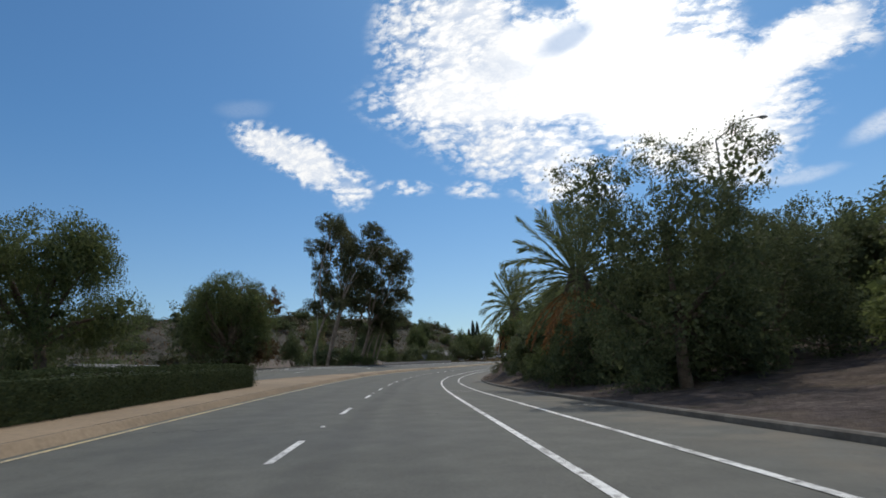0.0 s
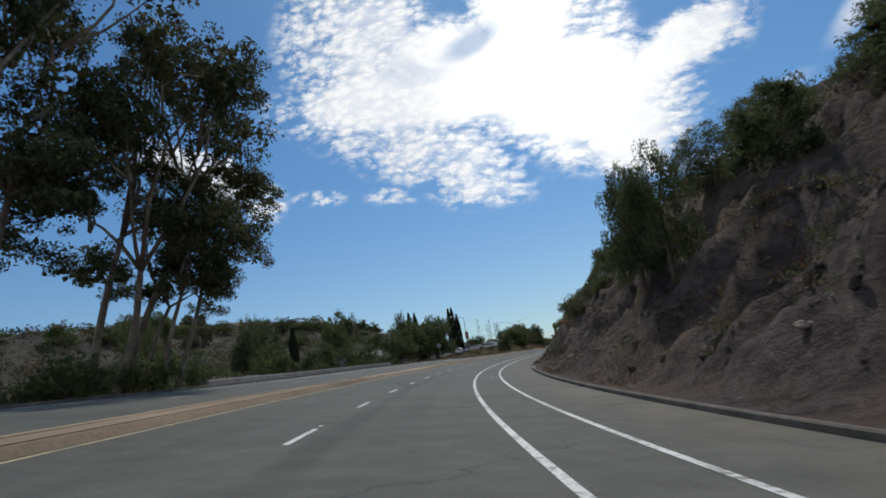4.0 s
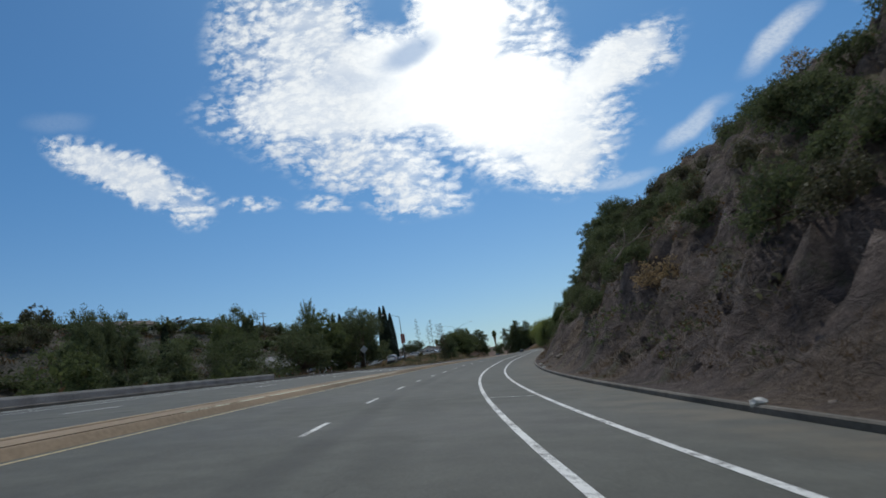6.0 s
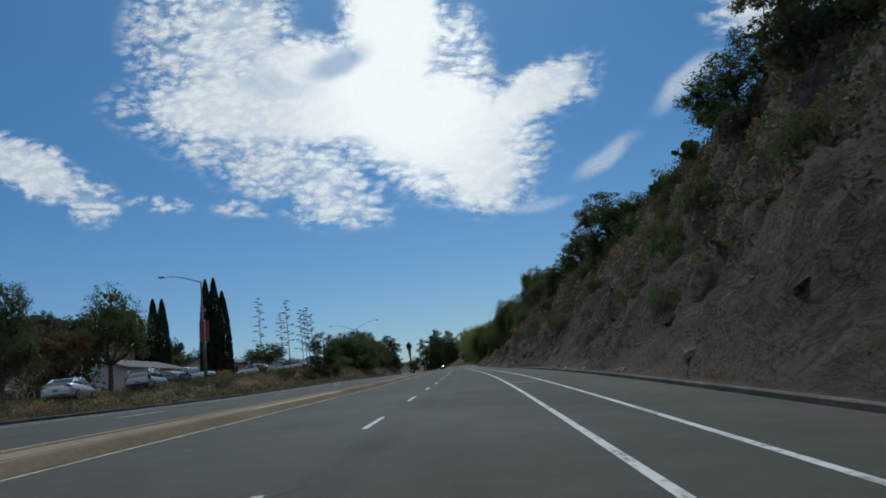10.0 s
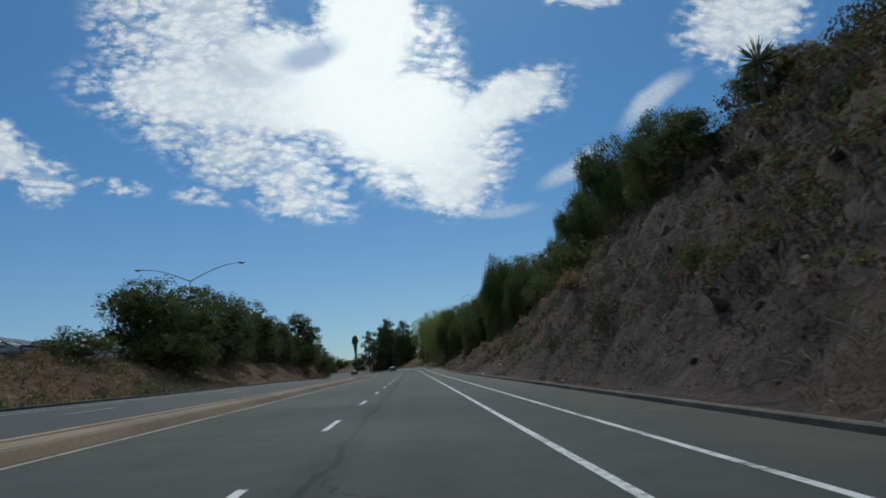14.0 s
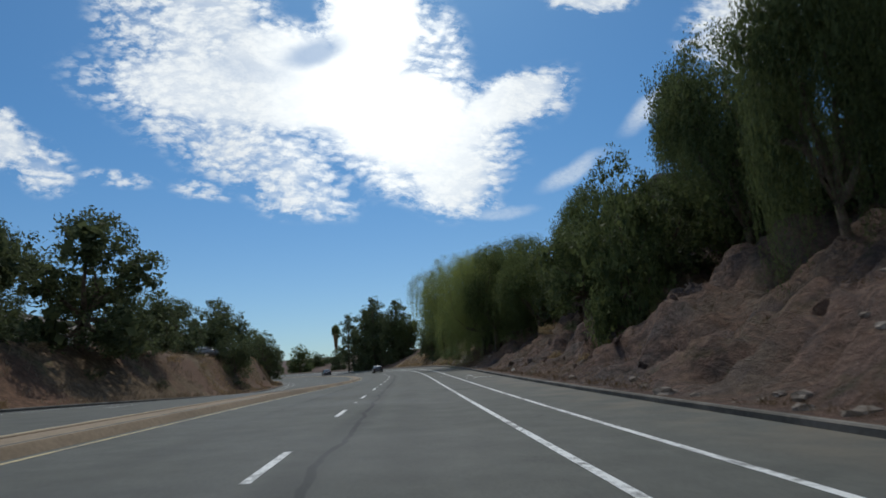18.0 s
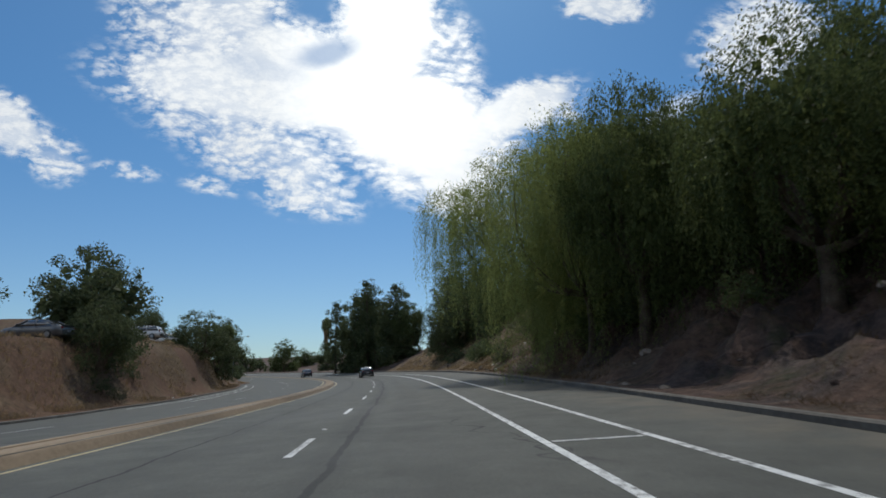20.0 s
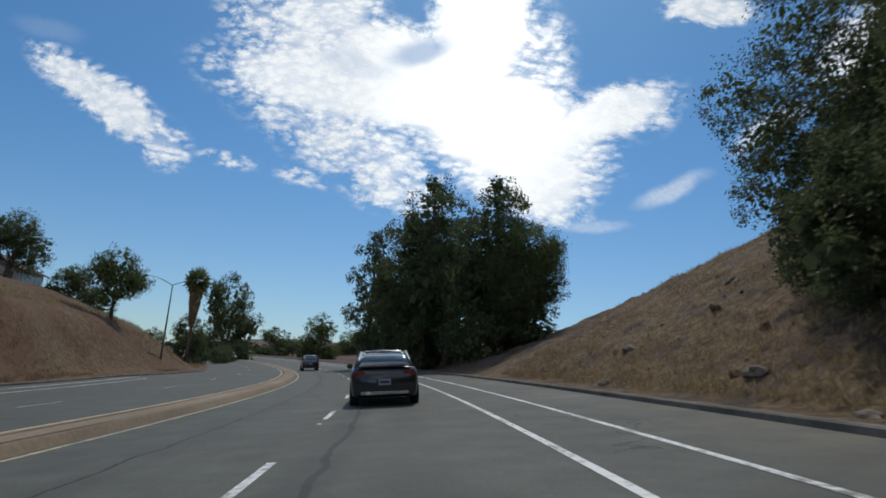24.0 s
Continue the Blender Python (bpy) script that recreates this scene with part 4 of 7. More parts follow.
def grow_cypress(root, mat, seed):
    """Nine metres high and two wide."""
    n = 7000
    z = rng.random(n) ** 1.25
    r = 0.95 * np.sin(np.pi * np.minimum(1, 0.015 + 0.985 * (1 - z)) ** 0.72 * 0.56) * (0.65 + 0.4 * rng.random(n))
    a = rng.random(n) * 2 * np.pi
    at = np.stack([r * np.cos(a), r * np.sin(a), 0.2 + 8.7 * z], 1)
    way = rng.normal(size=(n, 3)) * 0.35 + np.array([0, 0, 1.0])
    size = 0.26 * (0.7 + 0.6 * rng.random(n))
    wood([([(0, 0, -0.3), (0, 0, 4), (0, 0, 8)], [0.16, 0.1, 0.03])], BARK, root)
    add_crown(leaf_mesh("crown", at, way, size, size * 0.45, mat), root)


def frond(centres, ways, lens, wids, start, angle, rise, length, sag, leaflet):
    """One feather frond: a curved rib with two rows of leaflets. Returns the rib's points."""
    out = Vector((math.cos(angle), math.sin(angle), 0))
    rib = []
    n = 50
    for k in range(n):
        w = k / (n - 1)
        p = Vector(start) + out * length * w * math.cos(rise) * (1 - 0.18 * w * w) + Vector((0, 0, length * (math.sin(rise) * w - sag * w * w)))
        rib.append(p)
    for k in range(5, n):
        d = (rib[k] - rib[k - 1]).normalized()
        side = d.cross(Vector((0, 0, 1))).normalized()
        ln = leaflet * math.sin(math.pi * min(1, 0.15 + 0.85 * (1 - k / n) + 0.05)) + 0.12
        for sgn in (-1, 1):
            w = (side * sgn * 0.7 + d * 0.75 + Vector((0, 0, -0.35 + 0.6 * rng.random()))).normalized()
            centres.append(rib[k] + w * ln * 0.5)
            ways.append(w)
            lens.append(ln)
            wids.append(0.05)
    return rib


def grow_date_palm(root, mat, seed):
    """Nine metres to the tips; a thick scarred trunk, arching feather fronds, dead fronds and fruit stalks below."""
    wood([([(0, 0, -0.4), (0, 0, 1.6), (0, 0, 3.2), (0, 0, 4.1), (0, 0, 5.1)], [0.42, 0.38, 0.42, 0.66, 0.25])], BARK, root, sides=12)
    stub, faces = [], []
    tube(stub, faces, [Vector((-0.06, 0, 0)), Vector((0.14, 0, 0.16))], [0.06, 0.035], 5)
    mold = mesh_object("frond_stub", stub, faces, BARK, root)
    for k in range(44):  # the stubs of cut fronds wind up the trunk
        a, z = k * 2.4, 1.4 + 2.7 * k / 44
        r = 0.38 + 0.28 * max(0.0, (z - 3.0) / 1.1)
        ob = mold if k == 0 else add_crown(mold.data, root, "frond_stub")
        ob.matrix_local = Matrix.Rotation(a, 4, "Z") @ Matrix.Translation((r, 0, z))
    for k in range(54):
        a = k * 2.4 + seed
        q = (k + 0.5) / 54
        rise = radians(86 - 92 * q ** 0.95)
        c, w, l, d = [], [], [], []
        rib = frond(c, w, l, d, (0.2 * math.cos(a), 0.2 * math.sin(a), 4.5 + 0.5 * (1 - q)), a, rise, 4.5 * (0.85 + 0.25 * rng.random()), 0.20 + 0.26 * q + 0.08 * rng.random(), 0.55)
        leaf = add_crown(leaf_mesh("frond", np.array([tuple(p) for p in c]), np.array([tuple(p) for p in w]), np.array(l), np.array(d), mat), root, "frond")
        wood([(rib[::7], np.linspace(0.04, 0.008, len(rib[::7])))], mat, leaf, "rib", 4)
    for k in range(14):
        c, w, l, d = [], [], [], []
        rib = frond(c, w, l, d, (0, 0, 4.3), k * 2.4 + 0.7, radians(-18 - 24 * rng.random()), 3.4, 0.32, 0.4)
        leaf = add_crown(leaf_mesh("dead_frond", np.array([tuple(p) for p in c]), np.array([tuple(p) for p in w]), np.array(l), np.array(d), RUST), root, "dead_frond")
        wood([(rib[::7], np.linspace(0.035, 0.008, len(rib[::7])))], RUST, leaf, "rib", 4)


def grow_fan_palm(root, mat, seed):
    """Nine metres high; a slim trunk, a skirt of dead leaves and a round head."""
    n = 620
    v = in_ball(n, 0.5)
    at = v * np.array([1.3, 1.3, 1.1]) + np.array([0, 0, 7.8])
    size = 1.15 * (0.7 + 0.6 * rng.random(n))
    wood([([(0, 0, -0.3), (0.05, 0, 3), (0, 0, 7.6)], [0.24, 0.19, 0.2])], BARK, root)
    add_crown(leaf_mesh("crown", at, v + rng.normal(size=v.shape) * 0.15, size, size * 0.13, mat), root)
    m = 1300
    a = rng.random(m) * 6.283
    z = 3.6 + 3.9 * rng.random(m)
    r = 0.28 + 0.7 * (z - 3.6) / 3.9 * (0.5 + 0.5 * rng.random(m))
    at = np.stack([r * np.cos(a), r * np.sin(a), z], 1)
    way = np.stack([np.cos(a) * 0.3, np.sin(a) * 0.3, -np.ones(m)], 1)
    size = 0.6 * (0.7 + 0.5 * rng.random(m))
    add_crown(leaf_mesh("skirt", at, way, size, size * 0.25, STRAW), root, "dry_skirt")


def grow_stalk(root, mat, seed):
    """A seven-metre flower stalk with flat plates of seed pods, over a rosette."""
    paths = [([(0, 0, 0), (0.05, 0, 3.5), (0, 0.04, 7.0)], [0.07, 0.05, 0.02])]
    centres, ways = [], []
    for k in range(15):
        z = 3.0 + 3.9 * k / 14
        r = 0.95 * (1 - 0.75 * k / 14)
        a = k * 2.4 + seed
        tip = Vector((r * math.cos(a), r * math.sin(a), z + 0.1))
        paths.append((bent((0, 0, z), tip, 0.05, 3), [0.022, 0.018, 0.015]))
        for q in range(26):
            centres.append(tuple(tip + Vector((rng.normal() * 0.17, rng.normal() * 0.17, rng.normal() * 0.02))))
            ways.append((rng.normal(), rng.normal(), 0.4))
    wood(paths, BARK, root, "stalk", 5)
    n = len(centres)
    tagged(add_crown(leaf_mesh("inflorescence", np.array(centres), np.array(ways), np.full(n, 0.14), np.full(n, 0.09), LEAF_RED), root, "inflorescence"), kind="stuff")
    a = np.linspace(0, 40, 34)
    way = np.stack([np.cos(a), np.sin(a), 0.4 + 0.9 * rng.random(34)], 1)
    way /= np.linalg.norm(way, axis=1)[:, None]
    add_crown(leaf_mesh("rosette", way * 0.62, way, np.full(34, 1.25), np.full(34, 0.2), LEAF_SAGE), root, "rosette")


def grow_shrub(root, mat, seed):
    """Two metres high, two and a half wide, leafy to the ground."""
    blobs = [(0, 0, 1.05, 0.85, 0.85, 0.8)]
    for k in range(6):
        a = k * 1.05 + seed
        blobs.append((0.75 * math.cos(a), 0.75 * math.sin(a), 0.4 + 0.7 * rng.random(), 0.55, 0.55, 0.5))
    data, hearts = crown(blobs, 34, 34, 0.32, 0.115, mat, -0.4, 0.5, 0.6)
    wood([(bent((0, 0, -0.3), b[:3], 0.1), np.linspace(0.035, 0.01, 5)) for b in blobs], BARK, root, "woody_base", 5)
    add_crown(data, root, "foliage")


def grow_sapling(root, mat, seed):
    """A thin, nearly bare young tree, five metres high."""
    paths, tips = [], []
    for k in range(5):
        a = seed + k * 1.3
        top = Vector((1.1 * math.cos(a), 1.1 * math.sin(a), 3.4 + 1.5 * rng.random()))
        paths.append((bent((0.1 * math.cos(a), 0.1 * math.sin(a), -0.2), top, 0.08), np.linspace(0.045, 0.012, 5)))
        for q in range(5):
            root_at = top * (0.5 + 0.1 * q)
            tip = root_at + Vector((rng.normal() * 0.45, rng.normal() * 0.45, 0.4 + 0.3 * rng.random()))
            paths.append((bent(root_at, tip, 0.1, 3), [0.014, 0.01, 0.006]))
            tips.append((tip.x, tip.y, tip.z, 0.22, 0.22, 0.2))
    wood(paths, BARK, root, "trunk", 5)
    data, hearts = crown(tips, 40, 8, 0.2, 0.09, mat, 0.0, 0.2, 0.4)
    add_crown(data, root)


def grow_cactus(root, mat, seed):
    """A clump of prickly pear pads, two metres high."""
    bm = bmesh.new()
    bmesh.ops.create_icosphere(bm, subdivisions=1, radius=1.0)
    data = bpy.data.meshes.new("pad")
    bm.to_mesh(data), bm.free()
    data.materials.append(mat)
    data.polygons.foreach_set("use_smooth", [True] * len(data.polygons))
    pads = [((0.3 * math.cos(k), 0.3 * math.sin(k), 0.2), 0) for k in range(5)]
    made = 0
    while pads and made < 46:
        (p, level) = pads.pop(0)
        lean = Vector((rng.normal() * 0.5, rng.normal() * 0.5, 1.0)).normalized()
        spin = Matrix.Rotation(rng.random() * 6.28, 4, "Z")
        ob = new("pad", data)
        ob.parent = root
        ob.matrix_local = Matrix.Translation(Vector(p) + lean * 0.2) @ lean.to_track_quat("Z", "Y").to_matrix().to_4x4() @ spin @ Matrix.Diagonal((0.19, 0.045, 0.25, 1))
        made += 1
        if level < 5:
            for q in range(2):
                pads.append((tuple(Vector(p) + lean * 0.38 + Vector((rng.normal() * 0.08, rng.normal() * 0.08, 0))), level + 1))


KINDS = {
    # kind: (builder, material, height, width, name, label, category)
    "dense": (grow_dense, LEAF_DARK, 9.6, 9.4, "tree", "dense dark green tree with a low full crown", "tree"),
    "dense_mid": (grow_dense, LEAF_MID, 9.6, 9.4, "tree", "dense green roadside tree with a low full crown", "tree"),
    "fine": (grow_fine, LEAF_DARK, 9.6, 9.0, "tree", "large dark green roadside tree with a full crown", "tree"),
    "close": (grow_close, LEAF_DARK, 9.6, 9.4, "tree", "large dark green tree leafy to the ground", "tree"),
    "pepper_light": (grow_pepper_full, LEAF_PEPPER, 10.8, 11.0, "pepper_tree", "light green pepper tree with twigs hanging low", "tree"),
    "broad": (grow_broad, LEAF_DARK, 10.0, 9.0, "tree", "dark green broadleaf tree with brown trunk", "tree"),
    "broad_mid": (grow_broad, LEAF_MID, 10.0, 9.0, "tree", "mid green broadleaf tree with open crown", "tree"),
    "broad_light": (grow_broad, LEAF_PEPPER, 10.0, 9.0, "tree", "light green broadleaf tree with open crown", "tree"),
    "broad_red": (grow_broad, LEAF_RED, 10.0, 9.0, "tree", "reddish brown leafy tree beside the road", "tree"),
    "far": (grow_far, LEAF_DARK, 7.8, 9.0, "tree", "dark green tree across the valley", "tree"),
    "far_mid": (grow_far, LEAF_MID, 7.8, 9.0, "tree", "mid green tree across the valley", "tree"),
    "far_sage": (grow_far, LEAF_SAGE, 7.8, 9.0, "tree", "grey green tree across the valley", "tree"),
    "thicket": (grow_thicket, LEAF_DARK, 3.9, 5.0, "bush", "dark green bush on the slope", "bush"),
    "thicket_mid": (grow_thicket, LEAF_MID, 3.9, 5.0, "bush", "green bush on the slope", "bush"),
    "thicket_sage": (grow_thicket, LEAF_SAGE, 3.9, 5.0, "bush", "grey green bush on the slope", "bush"),
    "gum": (grow_gum, LEAF_GUM, 24.0, 12.0, "gum_tree", "tall gum tree with pale limbs and olive leaf clumps", "tree"),
    "pine": (grow_pine, LEAF_DARK, 19.2, 8.0, "pine_tree", "tall dark pine with lobed crown", "tree"),
    "pepper_full": (grow_pepper_full, LEAF_MID, 10.8, 11.0, "pepper_tree", "green pepper tree with twigs hanging to the ground", "tree"),
    "pepper_near": (grow_pepper_near, LEAF_LIT, 10.8, 11.0, "pepper_tree", "light green pepper tree in sunlit colours with hanging leafy twigs", "tree"),
    "yucca": (grow_yucca, LEAF_SAGE, 2.0, 1.4, "yucca", "spiky yucca with a round head of stiff blades", "plant"),
    "cypress": (grow_cypress, LEAF_CYPRESS, 9.0, 2.0, "cypress", "slim dark columnar cypress", "tree"),
    "date_palm": (grow_date_palm, LEAF_PALM, 8.6, 8.0, "date_palm", "date palm with thick trunk and arching fronds", "palm"),
    "fan_palm": (grow_fan_palm, LEAF_PALM, 9.0, 2.9, "fan_palm", "slim fan palm with dry brown skirt", "palm"),
    "stalk": (grow_stalk, LEAF_SAGE, 7.2, 2.0, "agave", "agave rosette with tall branched flower stalk", "plant"),
    "shrub": (grow_shrub, LEAF_DARK, 2.0, 2.5, "shrub", "dark green shrub on the dry slope", "shrub"),
    "shrub_mid": (grow_shrub, LEAF_MID, 2.0, 2.5, "shrub", "green shrub on the dry slope", "shrub"),
    "shrub_sage": (grow_shrub, LEAF_SAGE, 2.0, 2.5, "shrub", "grey green sage scrub on the dry slope", "shrub"),
    "shrub_dry": (grow_shrub, STRAW, 2.0, 2.5, "shrub", "dry straw coloured bush on the slope", "shrub"),
    "sapling": (grow_sapling, LEAF_SAGE, 5.0, 2.8, "sapling", "thin nearly bare sapling beside the lamp", "tree"),
    "cactus": (grow_cactus, LEAF_MID, 2.0, 2.0, "prickly_pear", "clump of green prickly pear pads", "cactus"),
}
first = {}


def plant(kind, s, u, top=None, width=None, group="", sink=0.0, label="", lean=0.0):
    """A plant at s, u on the land, as high as the level top over the road's cross fall there, and as wide as width."""
    build, mat, height, wide, name, text, category = KINDS[kind]
    at = land(s, u) - Vector((0, 0, sink))
    up = (road(s, u, top).z - at.z) / height if top is not None else 1.0
    up = max(0.25, up)
    across = width / wide if width else up
    variant = (kind, int(rng.integers(0, 2))) if kind not in ("date_palm", "fan_palm", "cypress", "stalk", "cactus") else (kind, 0)
    m = Matrix.Translation(at) @ Matrix.Rotation(radians(float(heading_at(s))), 4, "Z") @ Matrix.Rotation(radians(lean), 4, "Y") @ Matrix.Rotation(rng.random() * 6.28, 4, "Z") @ Matrix.Diagonal((across, across, up, 1))
    if variant not in first:
        root = thing(name, pose(0, 0, 0), label or text, category, group)
        build(root, mat, variant[1] * 1.7 + len(first))
        root.matrix_world = m
        first[variant] = root
        return root
    proto = first[variant]
    ob = copy_thing(proto, m @ Matrix.Diagonal((1 / proto.scale.x, 1 / proto.scale.y, 1 / proto.scale.z, 1)))
    ob["label"] = label or text
    ob["group"] = group
    return ob


# right-hand side, in the order of the drive
for kind, s, u, top, width in (
        ("close", 20, 9.2, 9.2, 7.4), ("close", 24, 14.8, 7.2, 7.6), ("broad_light", 15, 14.5, 6.5, 4.5), ("dense", 25, 23.0, 9.0, 9.0), ("dense", 33, 27.0, 9.5, 9.0), ("dense", 33, 18, 9.5, 8.5),
        ("date_palm", 32, 9.2, 10.6, 9.4), ("date_palm", 62, 9.3, 11.8, 8.0), ("dense", 37, 9.6, 5.2, 6.0), ("dense", 30, 12.0, 6.0, 6.5), ("dense", 27, 9.0, 3.6, 4.0), ("dense", 40, 8.6, 4.6, 4.6), ("dense", 47, 10.0, 5.6, 6.0), ("dense_mid", 54, 9.6, 6.4, 5.5),
        ("fine", 43, 12.0, 7.0, 6.0), ("fine", 41, 15.5, 8.0, 7.2), ("dense", 52, 14, 7.6, 7.0), ("dense", 57, 11.0, 7.4, 5.0),
        ("fine", 96.5, 10.2, 9.2, 3.0), ("fine", 99.5, 9.8, 9.4, 2.6), ("fine", 102.5, 11.2, 9.6, 2.6), ("dense", 93, 13.4, 9.6, 3.4),
        ("dense", 88, 16, 10.5, 4.4), ("thicket", 106, 11.0, 8.2, 2.4), ("dense", 83, 16, 10.8, 4.6), ("dense", 78, 16.5, 12.0, 5.0), ("dense", 73, 15.5, 11.0, 5.5), ("close", 102, 15, 11.4, 4.0), ("close", 98, 16.5, 11.4, 4.5),
        ("dense", 187, 14.6, 13.0, 4.0), ("dense", 193, 17, 14.8, 4.6),
        ("dense", 209, 20.8, 22.4, 7.0), ("fine", 203, 18.8, 19.4, 6.0), ("dense", 197, 19.0, 18.0, 6.5), ("fine", 190, 17.5, 15.4, 5.0), ("dense", 183, 17.0, 14.0, 4.6), ("dense", 176, 17.5, 13.8, 4.5), ("thicket", 168, 16.5, 13.2, 4.0), ("pepper_full", 313, 18.2, 16.6, 6.0), ("pine", 206.5, 16.4, 19.3, 4.2), ("dense", 214, 17.5, 16.5, 6.0), ("dense", 200, 17, 16.5, 5.0), ("broad", 175, 17, 16.0, 4.0),
        ("dense", 252, 16, 15.2, 6.0), ("dense", 243, 17, 17, 7.0), ("dense", 267, 16, 13.8, 5.5), ("dense", 278, 17, 11.4, 4.0), ("yucca", 275.6, 14.5, 12.9, 1.7),
        ("pepper_full", 300, 17.5, 18.6, 7.0), ("pepper_full", 290, 17, 16.4, 6.0), ("broad", 284, 15.4, 13.6, 4.6), ("pepper_full", 345, 13.9, 17.6, 5.4), ("pepper_full", 338, 16.0, 14.4, 5.5), ("broad", 334, 19.4, 15.0, 5.0), ("dense_mid", 357, 11.4, 11.4, 5.0), ("pepper_light", 386, 9.0, 12.4, 6.5),
        ("pepper_full", 310, 20, 18.6, 8.0), ("pepper_light", 345, 19.5, 17.0, 8.0), ("pepper_full", 355, 17.0, 18.0, 8.5), ("pepper_light", 338, 24, 19.0, 8.0),
        ("pepper_full", 363, 21.0, 20.0, 9.0), ("broad", 350, 25, 19, 9.0), ("dense", 360, 14.5, 10.5, 6.0), ("broad_mid", 368, 12.5, 10.5, 6.5),
        ("thicket_mid", 305, 15, 11.5, 6), ("thicket", 314, 16, 11.5, 6), ("thicket_mid", 324, 17, 12, 6.5), ("thicket", 333, 18, 11.5, 6), ("thicket_mid", 341, 18, 11.5, 6.5), ("thicket", 349, 19, 12, 6), ("thicket_mid", 357, 18, 12, 6.5), ("thicket", 366, 18, 12.5, 7), ("thicket", 375, 13.5, 8.5, 6), ("thicket", 384, 14.5, 9.5, 6.5), ("thicket", 390, 17.5, 11.5, 7), ("thicket", 397, 18, 11.5, 7), ("thicket", 372, 20, 12.5, 7),
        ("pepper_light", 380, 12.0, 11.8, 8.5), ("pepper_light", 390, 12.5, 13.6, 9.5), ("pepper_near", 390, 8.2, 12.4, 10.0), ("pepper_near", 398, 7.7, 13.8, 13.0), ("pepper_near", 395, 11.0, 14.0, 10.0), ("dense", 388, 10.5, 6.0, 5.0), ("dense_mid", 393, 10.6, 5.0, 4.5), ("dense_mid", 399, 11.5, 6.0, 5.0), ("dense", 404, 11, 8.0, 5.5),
        ("pepper_light", 396, 15.0, 15.0, 9.0), ("pepper_light", 384, 19.0, 17.0, 9.0), ("pepper_light", 373, 16, 15.0, 8.0), ("broad", 405, 15.5, 11.5, 6.0),
        ("close", 439, 12.2, 14.6, 11.5), ("close", 446, 13.2, 14.0, 10.5), ("close", 452, 12.6, 12.4, 7.8), ("dense", 447.5, 9.6, 6.6, 4.5), ("dense", 450.5, 11.0, 7.6, 3.8), ("close", 443, 9.0, 8.6, 6.5), ("fine", 439, 15.6, 14.0, 8.0), ("dense", 450, 15, 12.5, 8.0),
        ("pine", 511, 3.2, 17.6, 6.4), ("dense", 505, 5.4, 13.0, 8.0), ("pine", 496, 6.6, 20.6, 8.5), ("pine", 489, 11.2, 18.8, 8.5), ("dense", 494, 8.0, 15.5, 10.5), ("dense", 488, 11.0, 14.5, 10.0), ("pine", 499, 4.9, 17.6, 7.5), ("dense", 486, 12.5, 9.5, 8.0), ("dense", 500, 7.0, 9.0, 8.0),
        ("pine", 505, 9.0, 18.5, 8.5), ("pepper_full", 486, 13.0, 14.0, 8.0), ("dense", 502, 7.5, 12.0, 8.0),
        ("dense_mid", 597, 18.0, 12.3, 12.0), ("dense_mid", 622, 40.0, 10.5, 9.0), ("dense", 560, 17, 9.0, 8.0), ("dense", 640, 24, 10.0, 12.0), ("dense", 655, 6, 8.0, 10.0), ("dense_mid", 668, -6, 7.5, 9.0), ("dense", 690, 14, 8.0, 12.0), ("dense", 680, -22, 6.5, 9.0), ("dense_mid", 700, -38, 7.0, 11.0), ("dense", 715, 30, 8.0, 12.0), ("dense", 640, -32, 5.0, 7.0)):
    plant(kind, s, u, top, width, "trees beside the road", 2.2 if kind.startswith("pepper") and u > 13 else 0.0)

